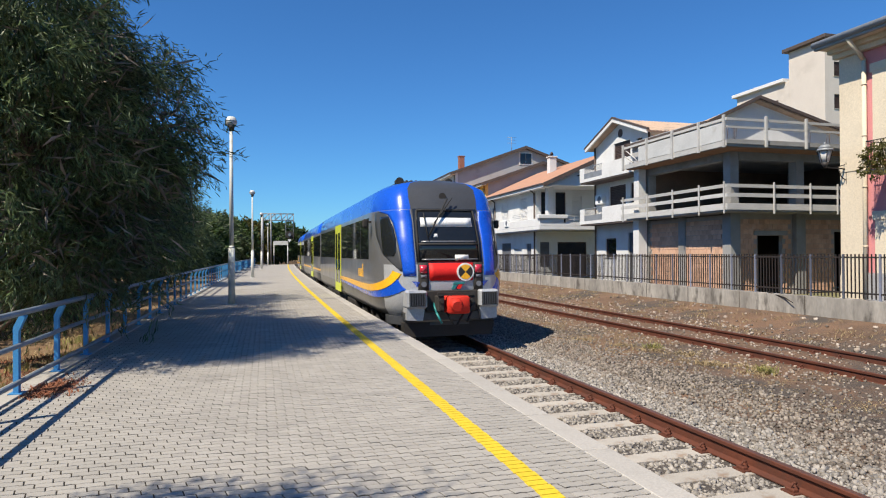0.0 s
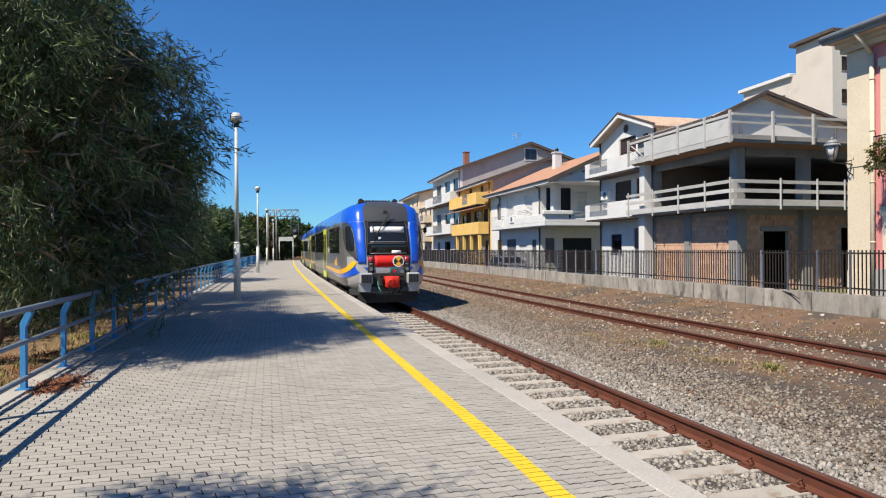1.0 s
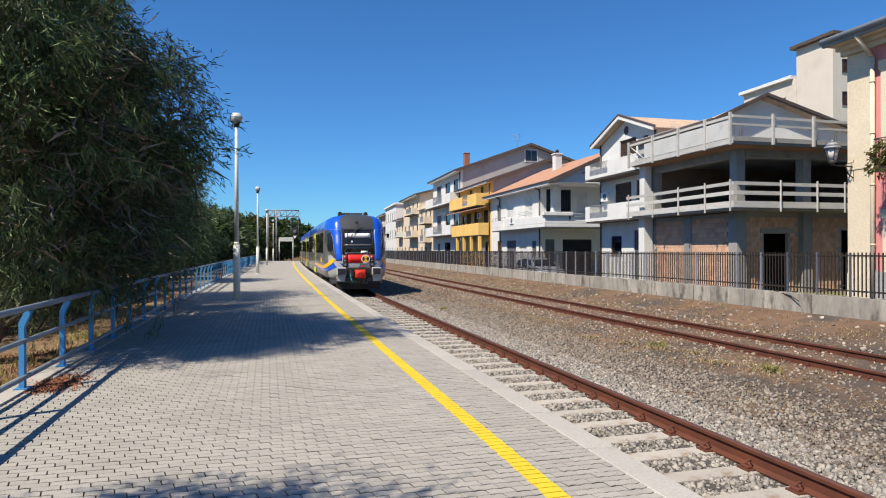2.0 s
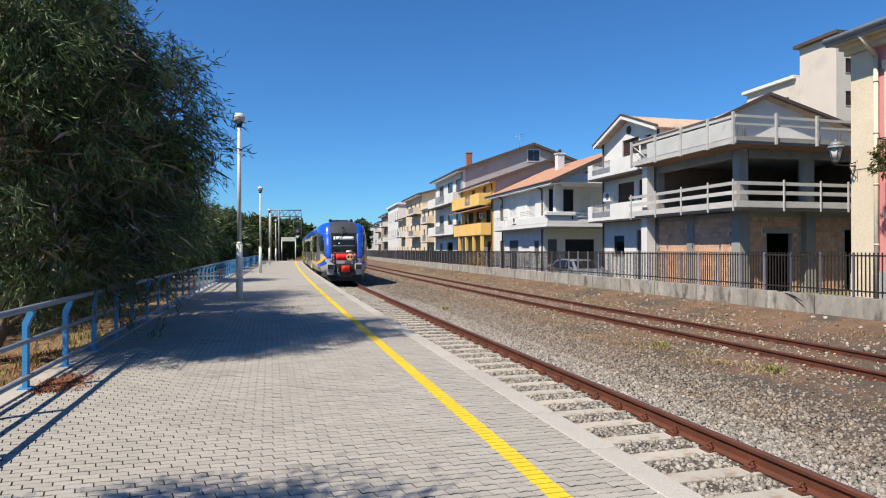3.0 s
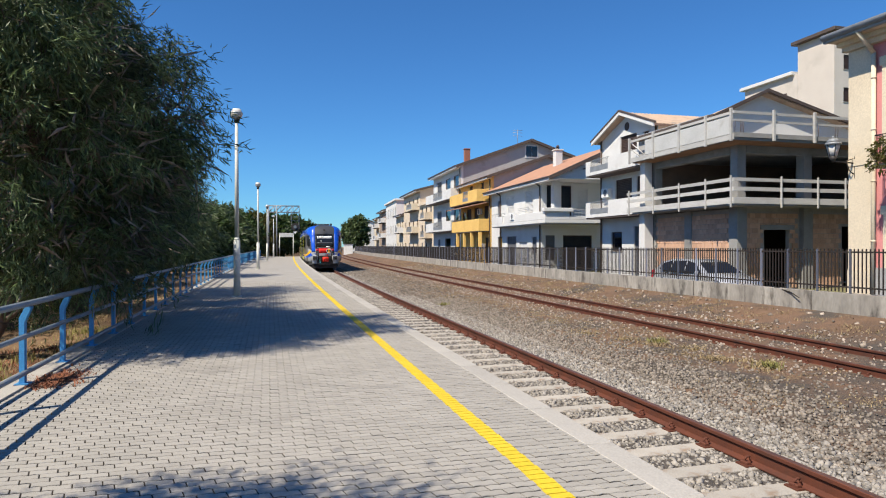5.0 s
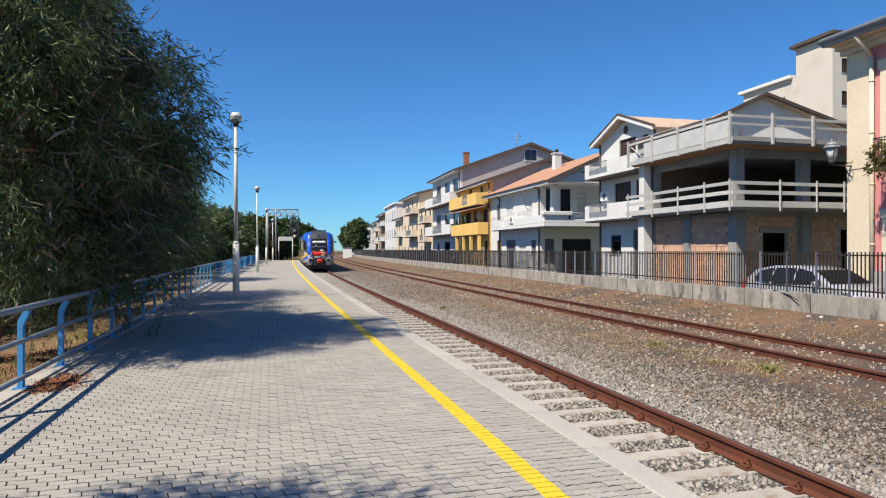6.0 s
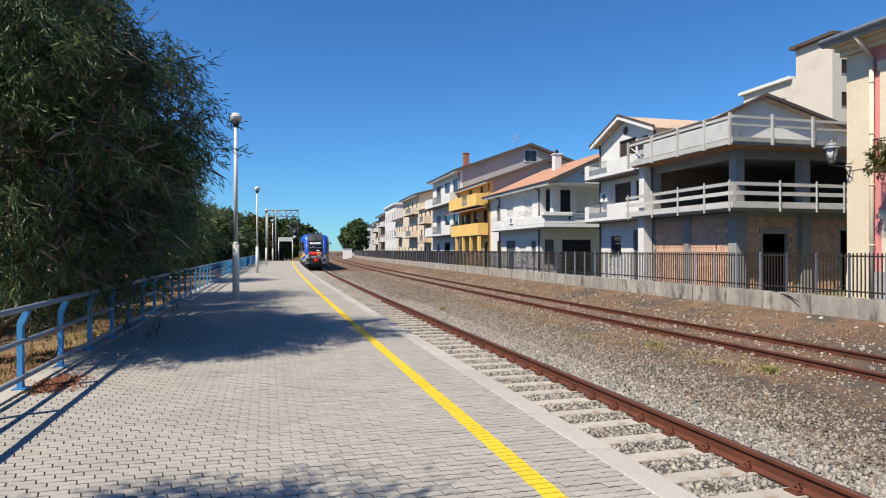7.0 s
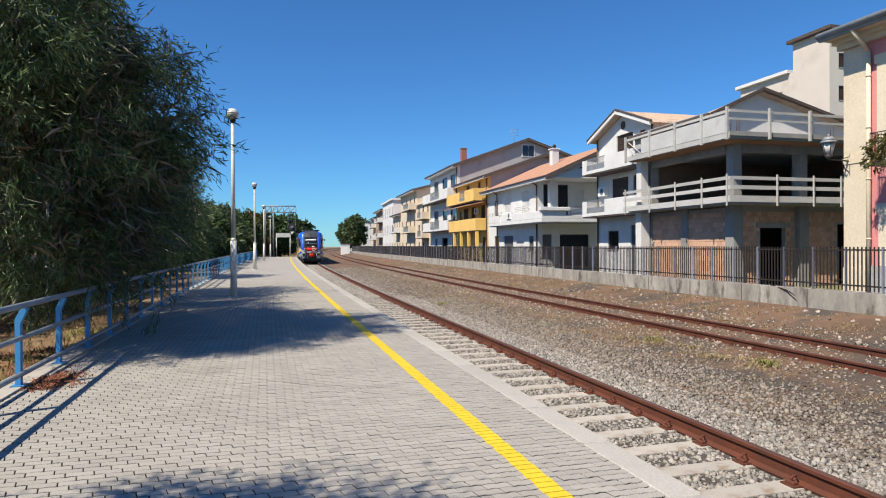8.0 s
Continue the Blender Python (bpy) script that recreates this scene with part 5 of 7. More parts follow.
def slabs(parent, width, depth, levels, z0=STREET_Z):
    """Back, far side and inner floors that close a house."""
    bm = bmesh.new()
    top = levels[-1]
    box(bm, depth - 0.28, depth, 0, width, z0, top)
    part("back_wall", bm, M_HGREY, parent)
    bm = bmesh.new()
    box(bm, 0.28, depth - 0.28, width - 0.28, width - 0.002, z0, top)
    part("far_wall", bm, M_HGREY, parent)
    for z in levels:
        bm = bmesh.new()
        box(bm, 0.28, depth - 0.28, 0.28, width - 0.28, z - 0.2, z)
        part("floor_slab", bm, M_RAW, parent)


def simple_house(name, label, s0, s1, depth, eave, wall, front, side, levels, off=20.5, side_wall=None, front_wall=None):
    h = thing(name, label, "house", "houses along the street", m=line_pose(s0, off))
    w = s1 - s0
    holed_wall(h, "front_wall", F, 0, w, STREET_Z - 0.1, eave, [o[:4] for o in front], front_wall or wall)
    holed_wall(h, "side_wall", S, 0.282, depth, STREET_Z - 0.1, eave, [o[:4] for o in side], side_wall or wall)
    for o in front:
        opening(h, F, *o[:5])
    for o in side:
        opening(h, S, *o[:5])
    slabs(h, w, depth, levels)
    return h


def ac_unit(parent, m, u, z, d=0.0):
    bm = bmesh.new()
    box(bm, u - 0.42, u + 0.42, d - 0.34, d - 0.04, z, z + 0.6, 0.02, m=m)
    a = part("air_conditioner", fix(bm), M_WHITE, parent, "white air conditioning unit")
    bm = bmesh.new()
    p = m @ Vector((u - 0.1, d - 0.35, z + 0.3))
    q = m @ Vector((u - 0.1, d - 0.335, z + 0.3))
    tube(bm, p, q, 0.22, n=14)
    part("fan_grille", bm, M_SHUTTER_G, a)


M_PANEL = mat("grey_sheet_panel", (0.50, 0.50, 0.49), (0.42, 0.42, 0.41), 0.8, 25, 0.85, 0.2, 0.004, stain=(0.36, 0.35, 0.33), stain_scale=1.1, stain_at=0.62)
# block colour darkened to carry the gloom inside the open storeys
M_INNER_SHADE = mat("shaded_inner_block", (0.19, 0.13, 0.10), (0.14, 0.10, 0.08), 1.5, 25, 0.95, 0.3, 0.004)
M_SHUTTERING = mat("brown_shuttering", (0.34, 0.18, 0.09), (0.24, 0.13, 0.07), 2, 30, 0.85, 0.3, 0.004)


# the unfinished corner house
def unfinished_house():
    h = thing("unfinished_house", "unfinished concrete frame house with clay block walls and plank railings", "house", m=line_pose(24.4, 20.5))
    W, D = 7.1, 10.0
    # columns
    for x, y, top in ((0.0, 0.0, 6.0), (0.0, 6.45, 6.0), (3.70, 0.0, 6.0), (7.2, 0.0, 6.0), (-0.62, 6.5, 6.0), (0.0, 3.3, 3.1), (9.4, 0.0, 6.0), (4.5, 5.5, 6.0)):
        bm = bmesh.new()
        box(bm, x, x + 0.55, y, y + 0.55, STREET_Z - 0.1, 3.14, 0.015)
        if top > 3.2:
            box(bm, x + 0.04, x + 0.51, y + 0.04, y + 0.51, 3.42, 6.0, 0.015)
        part("column", bm, M_HWHITE if x < 0 else M_RAW, h, "grey concrete column" if x >= 0 else "white rendered column")
    for z0, z1 in ((3.14, 3.42), (6.0, 6.28)):
        bm = bmesh.new()
        box(bm, -1.0, D, -1.0, W, z0, z1, 0.01)
        part("floor_slab", bm, M_RAW, h, "raw concrete floor slab")
    bm = bmesh.new()
    box(bm, 0.05, 0.50, 0.55, W, 5.62, 6.0)
    box(bm, 0.55, D, 0.05, 0.50, 5.62, 6.0)
    part("beam", bm, M_RAW, h)
    # inner walls, with the shade of the deep rooms in their colour
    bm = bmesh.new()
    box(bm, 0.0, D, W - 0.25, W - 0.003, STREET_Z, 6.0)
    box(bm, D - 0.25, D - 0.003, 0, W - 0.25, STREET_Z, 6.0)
    part("inner_wall", bm, M_INNER_SHADE, h, "brown block inner wall, coloured dark for the deep interior")
    # clay block walls, block by block, before a mortar core
    bm = bmesh.new()
    box(bm, 0.10, 0.30, 0.55, 6.45, STREET_Z - 0.1, 3.08)
    front = part("block_wall", bm, M_MORTAR, h, "orange hollow clay block wall")
    bm = bmesh.new()
    box(bm, 0, 0.05, 0.006, 0.294, 0.006, 0.226, 0.006)
    bd = bpy.data.meshes.new("block")
    bm.to_mesh(bd)
    bm.free()
    bd.materials.append(M_BLOCK)
    rg = random.Random(5)
    z, r = STREET_Z, 0
    while z < 3.08 - 0.22:
        y = 0.56 - (0.15 if r % 2 else 0.0)
        while y < 6.43:
            if y > 0.5 and y + 0.3 < 6.46:
                b = new("block", bd)
                b.parent = front
                b.matrix_basis = pose(0.062 + rg.uniform(-0.008, 0.006), y, z)
            y += 0.30
        z += 0.232
        r += 1
    holes = [(1.70, 3.10, STREET_Z - 0.1, 2.12), (6.2, 7.15, STREET_Z - 0.1, 2.3)]
    side = holed_wall(h, "block_wall", S @ Matrix.Translation((0, 0.26, 0)), 0.55, 9.4, STREET_Z - 0.1, 3.14, holes, M_MORTAR, 0.2)
    bm = bmesh.new()
    z, r = STREET_Z, 0
    while z < 2.85:
        x = 0.57 - (0.15 if r % 2 else 0)
        while x < 9.3:
            if x > 0.5 and not any(a - 0.29 < x < b and z < t for a, b, _, t in holes) and not (3.3 < x < 4.1) and not (6.95 < x < 7.7):
                d = rg.uniform(-0.008, 0.006)
                box(bm, x, x + 0.288, 0.212 + d, 0.262, z + 0.006, z + 0.226)
            x += 0.30
        z += 0.232
        r += 1
    tagged(part("side_block", fix(bm), M_BLOCK_J, side), "orange hollow clay blocks", kind="stuff")
    bm = bmesh.new()
    box(bm, 1.45, 3.35, 0.17, 0.252, 2.12, 2.34)
    part("lintel", bm, M_RAW, h)
    # plank railings round both storeys

    def plank(a, b, z0, z1, mt=M_PLANK):
        bm = bmesh.new()
        a, b = Vector(a), Vector(b)
        d = (b - a).normalized()
        nrm = Vector((d.y, -d.x, 0)) * 0.022
        vs = [bm.verts.new(Vector((p.x, p.y, z)) + o) for z in (z0, z1) for p in (a, b) for o in (nrm, -nrm)]
        for f in ((0, 2, 3, 1), (4, 5, 7, 6), (0, 1, 5, 4), (2, 6, 7, 3), (0, 4, 6, 2), (1, 3, 7, 5)):
            bm.faces.new([vs[i] for i in f])
        part("plank", fix(bm), mt, h)

    def prop(x, y, z0, z1, r=0.032):
        bm = bmesh.new()
        box(bm, x - r, x + r, y - r, y + r, z0, z1, 0.006)
        part("railing_post", bm, M_PLANK, h)

    e = -1.03
    for z0, z1 in ((3.22, 3.50), (3.78, 3.95), (4.20, 4.35)):
        plank((e, e, 0), (e, W + 0.5, 0), z0, z1)
        plank((e, e, 0), (9.5, e, 0), z0, z1)
    for y in (0.12, 1.8, 3.8, 6.0, 8.35):
        prop(e - 0.06, e + y, 3.05, 4.45)
    for x in (2.45, 4.45, 6.0, 7.8, 9.4):
        prop(e + x, e - 0.06, 3.05, 4.45)
    # upper storey: closed boards to the street, open bars to the side
    plank((e, e, 0), (e, W + 0.3, 0), 6.02, 6.26)
    plank((e, e + 0.2, 0), (e, W - 1.3, 0), 6.28, 7.06, M_PANEL)
    plank((e, e, 0), (e, W + 0.3, 0), 7.14, 7.26)
    plank((e, e, 0), (9.5, e, 0), 6.12, 6.32, M_RAW)
    plank((e, e, 0), (9.5, e, 0), 6.80, 6.90)
    plank((e, e, 0), (9.5, e, 0), 7.14, 7.26)
    for y in (0.1, 1.8, 3.8, 6.0, 8.3):
        prop(e - 0.06, e + y, 5.95, 7.38, 0.055)
    for i in range(1, 5):
        prop(e - 0.15 + i * 2.2, e - 0.06, 6.0, 7.38, 0.055)
    # brown shuttering boards left under the projecting slab
    for i in range(4):
        bm = bmesh.new()
        box(bm, -0.98 + 0.256 * i, -0.73 + 0.256 * i, -0.98, W, 5.972, 5.997)
        part("shuttering_board", bm, M_SHUTTERING, h, "brown shuttering board")
        bm = bmesh.new()
        box(bm, 0.05, D, -0.98 + 0.256 * i, -0.73 + 0.256 * i, 5.972, 5.997)
        part("shuttering_board", bm, M_SHUTTERING, h, "brown shuttering board")
    # attic with its gable, under a low roof
    y0 = 1.0
    bm = bmesh.new()
    prism(bm, [(-0.5, 6.28), (8.0, 6.28), (8.0, 7.02), (2.2, 8.58), (-0.5, 7.34)], y0, y0 + 0.25, axis="y")
    part("gable", fix(bm), M_HWHITE, h, "pale rendered gable wall")
    bm = bmesh.new()
    box(bm, -0.6, -0.35, y0 + 0.25, W, 6.28, 7.55)
    part("attic_wall", bm, M_HGREY, h)
    bm = bmesh.new()
    tiled_slope(bm, (-0.75, y0 - 0.35, 7.35), (-0.75, W + 0.2, 7.30), (2.2, y0 - 0.35, 8.70), (2.2, W + 0.2, 7.85))
    tiled_slope(bm, (8.7, y0 - 0.35, 6.95), (8.7, W + 0.2, 6.95), (2.2, y0 - 0.35, 8.70), (2.2, W + 0.2, 7.85))
    roof = part("roof", fix(bm), M_TILE_PALE, h)
    bm = bmesh.new()
    verge_board(bm, (-0.75, y0 - 0.4, 7.44), (2.2, y0 - 0.4, 8.80), 0.07, 0.15)
    verge_board(bm, (2.2, y0 - 0.4, 8.80), (8.7, y0 - 0.4, 7.05), 0.07, 0.15)
    verge_board(bm, (-0.80, y0 - 0.4, 7.44), (-0.80, W + 0.2, 7.44), 0.05, 0.14)
    part("verge", fix(bm), M_VERGE, roof)
    # starter bars left standing out of the slab in bundles
    for x in (-0.55, -0.42, -0.30, 0.0, 0.08, 0.16, 4.1, 4.2, 4.32, 5.3, 5.45, 6.3):
        bm = bmesh.new()
        tube(bm, (x, y0 - 1.2, 6.27), (x + 0.03, y0 - 1.2, 7.1), 0.014, n=5)
        part("rebar", bm, M_PIPE, h)
    for y in (5.6, 5.75, 5.9, 6.05, 6.2):
        bm = bmesh.new()
        tube(bm, (-0.3, y, 6.27), (-0.3, y + 0.02, 7.0), 0.014, n=5)
        part("rebar", bm, M_PIPE, h)
    # loose braces leaning in the upper railing
    for q0, q1 in (((-0.98, 3.1, 6.9), (-0.98, 3.9, 6.4)), ((-0.98, 6.0, 6.35), (-0.98, 7.2, 7.1)), ((-0.98, 6.4, 6.3), (-0.98, 7.3, 6.8))):
        bm = bmesh.new()
        tube(bm, q0, q1, 0.035, n=4)
        part("brace", bm, M_PLANK, h)
    # ragged toothing of mortar and block where the next wall was to be tied in
    for i in range(12):
        k = rg.uniform(0.03, 0.12)
        bm = bmesh.new()
        box(bm, 0.02, 0.30, 6.46 - k, 6.46, -0.3 + i * 0.28, -0.12 + i * 0.28)
        part("tooth_block", bm, M_MORTAR, front)


unfinished_house()


def white_gable_house():
    front = [(1.0, 2.5, -0.6, 2.55, "grey"), (3.9, 5.2, 1.05, 2.25, "dark"),
             (2.75, 4.7, 3.42, 5.55, "brown"), (1.6, 2.2, 4.35, 5.55, "brown"),
             (2.2, 4.1, 6.22, 8.2, "brown"), (0.9, 1.5, 7.2, 8.1, "dark")]
    h = simple_house("white_house", "white rendered three-storey house with balconies and gable roof", 31.7, 38.2, 9.5, 8.3, M_HWHITE, front, [], (3.2, 6.0, 8.2), 21.2)
    balcony(h, F, 0.02, 6.5, 3.40, 1.15, 0.78, M_HWHITE, [(3.6, 5.9)])
    balcony(h, F, 0.02, 6.5, 6.15, 1.15, 0.72, M_HWHITE, [(3.6, 5.9)])
    gable_fill(h, F, 0.0, 6.5, 8.3, 3.3, 9.4, M_HWHITE)
    bm = bmesh.new()
    tiled_slope(bm, (-0.5, -0.4, 8.22), (8.8, -0.4, 8.22), (-0.5, 3.3, 9.58), (8.8, 3.3, 9.58))
    tiled_slope(bm, (-0.5, 6.85, 8.22), (8.8, 6.85, 8.22), (-0.5, 3.3, 9.58), (8.8, 3.3, 9.58))
    roof = part("roof", fix(bm), M_TILE_PALE, h, "pale clay tiled roof")
    bm = bmesh.new()
    verge_board(bm, (-0.53, -0.4, 8.27), (-0.53, 3.3, 9.62), 0.05, 0.20)
    verge_board(bm, (-0.53, 3.3, 9.62), (-0.53, 6.85, 8.27), 0.05, 0.20)
    part("verge", fix(bm), M_HWHITE, roof, "white verge board")
    bm = bmesh.new()
    verge_board(bm, (-0.53, -0.5, 8.36), (-0.53, 3.3, 9.74), 0.08, 0.10)
    verge_board(bm, (-0.53, 3.3, 9.74), (-0.53, 6.95, 8.36), 0.08, 0.10)
    part("verge_flashing", fix(bm), M_VERGE, roof, "dark metal flashing")
    bm = bmesh.new()
    tube(bm, (-0.03, 3.3, 8.75), (0.02, 3.3, 8.75), 0.26, n=18)
    part("round_vent", bm, M_SHUTTER, h, "round dark vent in the gable")
    ac_unit(h, F, 5.5, 4.5)
    downpipe(h, -0.08, 0.12, STREET_Z, 8.3)
    downpipe(h, -0.08, 6.4, STREET_Z, 8.3)


white_gable_house()


def orange_roof_house():
    front = [(1.0, 2.0, 0.9, 2.1, "grey"), (3.1, 4.9, 0.3, 1.7, "white"), (5.6, 8.0, -0.6, 2.2, "grey"), (9.3, 10.6, -0.6, 2.2, "dark"),
             (1.8, 3.5, 4.1, 5.9, "white"), (6.2, 8.1, 3.4, 5.85, "white"), (9.6, 10.6, 3.4, 5.6, "grey")]
    side = [(0.35, 1.15, 0.2, 2.2, "grey"), (1.85, 4.4, -0.6, 2.2, "dark"), (0.45, 1.2, 3.4, 6.2, "dark"), (1.7, 2.6, 3.4, 6.2, "dark"), (3.1, 4.0, 4.4, 5.95, "white")]
    h = simple_house("orange_roof_house", "white two-storey house with orange clay tile roof and corner loggia", 46.8, 59.2, 11.0, 6.7, M_HWHITE, front, side, (3.1, 6.5))
    near, out = 3.0, 1.0
    # the balcony wraps the corner and reaches far out over the yard
    bm = bmesh.new()
    box(bm, -out, 0.0, 0.0, 9.4, 3.1, 3.35)
    box(bm, -out, 5.2, -near, -0.002, 3.1, 3.35)
    bal = part("balcony", bm, M_HWHITE, h, "white wrap-round balcony")
    # grey strip along the underside of the balcony
    bm = bmesh.new()
    box(bm, -out + 0.05, -0.003, 0.0, 9.35, 3.03, 3.098)
    box(bm, -out + 0.05, 5.1, -near + 0.05, -0.003, 3.03, 3.098)
    part("drip_edge", bm, M_HGREY, bal)
    for q in ((-out, -out + 0.13, -near, 3.4, 3.35, 3.95), (-out, -out + 0.13, 3.402, 5.9, 3.35, 4.05), (-out, -out + 0.13, 6.6, 9.4, 3.35, 3.95),
              (-out, -0.003, 9.27, 9.4, 3.352, 3.95), (-out + 0.132, 1.0, -near, -near + 0.13, 3.35, 3.92), (1.002, 3.6, -near, -near + 0.13, 3.35, 3.62)):
        bm = bmesh.new()
        box(bm, *q, 0.02)
        part("parapet", bm, M_HWHITE, bal)
    # planter box on the corner and the iron rail beside it
    bm = bmesh.new()
    box(bm, -out - 0.14, 1.25, -near - 0.16, -near + 0.26, 3.92, 4.20, 0.03)
    part("planter", bm, M_HWHITE, bal, "white corner planter box")
    bm = bmesh.new()
    for z in (3.85, 4.12):
        tube(bm, (1.3, -near + 0.06, z), (3.6, -near + 0.06, z), 0.022, n=6)
        tube(bm, (-out + 0.06, 5.9, z + 0.1), (-out + 0.06, 9.3, z + 0.1), 0.022, n=6)
    for k in range(5):
        tube(bm, (1.35 + 0.55 * k, -near + 0.06, 3.6), (1.35 + 0.55 * k, -near + 0.06, 4.12), 0.018, n=6)
        tube(bm, (-out + 0.06, 6.0 + 0.8 * k, 3.9), (-out + 0.06, 6.0 + 0.8 * k, 4.22), 0.018, n=6)
    part("railing", bm, M_GREYMETAL, bal)
    # loggia ceiling, pillar and gable flush with the balcony's edge
    bm = bmesh.new()
    box(bm, -0.5, 9.0, -near + 0.05, -0.003, 6.42, 6.56)
    part("loggia_ceiling", bm, M_HWHITE, h)
    bm = bmesh.new()
    box(bm, 0.35, 0.85, -1.5, -1.0, 3.352, 6.42, 0.02)
    part("pillar", bm, M_HWHITE, h, "white loggia pillar")
    bm = bmesh.new()
    prism(bm, [(-0.45, 6.562), (9.0, 6.562), (9.0, 7.6), (5.5, 9.0), (-0.45, 6.64)], -near + 0.1, -near + 0.35, axis="y")
    gable = part("gable", fix(bm), M_HWHITE, h, "white overhanging gable wall")
    bm = bmesh.new()
    prism(bm, [(2.0, 7.15), (3.7, 7.15), (3.7, 7.85)], -near + 0.06, -near + 0.098, axis="y")
    part("gable_vent", fix(bm), M_SHUTTER, gable)
    bm = bmesh.new()
    tube(bm, (1.2, -near - 0.12, 6.95), (1.2, -near + 0.1, 7.0), 0.05, n=8)
    part("spout", bm, M_HWHITE, gable)
    roof_street(h, 12.4, 11.0, 6.85, 5.5, 9.3, 6.9, 0.75, M_TILE, near=near + 0.15)
    ac_unit(h, F, 3.9, 3.55, -0.75)
    bm = bmesh.new()
    for z in (4.2, 4.34, 4.48):
        box(bm, -0.55, -0.52, 1.4, 3.8, z, z + 0.03)
    for y in (1.42, 2.6, 3.76):
        box(bm, -0.55, -0.002, y, y + 0.03, 4.0, 4.03)
    part("clothes_rack", bm, M_GREYMETAL, h)
    for y in (0.15, 9.6):
        bm = bmesh.new()
        tube(bm, (-0.09, y, STREET_Z), (-0.09, y, 6.1), 0.06, n=8)
        tube(bm, (-0.09, y, 6.1), (-0.75, y, 6.5), 0.06, n=8)
        part("downpipe", bm, M_PIPE, h)
    bm = bmesh.new()
    box(bm, 3.3, 3.95, 4.6, 5.2, 7.6, 9.75, 0.02)
    box(bm, 3.22, 4.03, 4.52, 5.28, 9.75, 9.85, 0.01)
    part("chimney", bm, M_HWHITE, h, "white chimney")
    bm = bmesh.new()
    tube(bm, (3.62, 4.9, 9.85), (3.62, 4.9, 10.05), 0.14, n=10)
    tube(bm, (3.62, 4.9, 10.05), (3.62, 4.9, 10.25), 0.20, 0.05, n=10)
    part("chimney_cowl", bm, M_SHUTTER, h)


orange_roof_house()


def yellow_house():
    front = [(0.8, 1.9, -0.6, 2.2, "brown"), (3.6, 4.7, -0.6, 2.2, "brown"), (6.4, 7.5, -0.6, 2.2, "brown"), (9.2, 10.4, -0.6, 2.2, "brown"),
             (0.9, 2.4, 3.1, 5.4, "brown"), (4.2, 5.8, 3.1, 5.4, "brown"), (6.9, 8.8, 3.1, 5.4, "brown"), (9.3, 10.5, 3.4, 5.2, "dark"),
             (2.4, 3.4, 6.1, 7.9, "brown"), (6.4, 7.6, 6.1, 7.9, "brown")]
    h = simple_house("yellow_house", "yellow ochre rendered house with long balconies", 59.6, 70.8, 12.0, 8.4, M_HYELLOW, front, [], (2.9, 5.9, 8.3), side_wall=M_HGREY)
    balcony(h, F, 0.3, 10.8, 3.05, 1.2, 1.0, M_HYELLOW)
    balcony(h, F, 0.3, 11.0, 6.0, 1.4, 1.0, M_HYELLOW, [(3.5, 5.5)])
    roof_street(h, 11.2, 12.0, 8.4, 6.0, 10.5, 8.4, 0.55, M_TILE)
    gable_fill(h, S, 0.29, 12.0, 8.4, 6.0, 10.3, M_HGREY)
    bm = bmesh.new()
    prism(bm, [(-1.75, 5.42), (-0.003, 5.80), (-0.003, 5.70), (-1.75, 5.32)], 0.2, 11.1, axis="y")
    part("canopy", fix(bm), M_TILE, h, "brown tiled canopy under the balcony")
    ac_unit(h, F, 3.2, 4.6)
    ac_unit(h, F, 1.2, 1.0, -0.3)
    for y in (0.35, 3.2, 6.0, 8.8):
        bm = bmesh.new()
        box(bm, -1.15, -0.85, y, y + 0.3, STREET_Z, 2.84, 0.02)
        part("pillar", bm, M_HYELLOW, h)
    downpipe(h, -0.1, 0.2, STREET_Z, 8.2)


yellow_house()


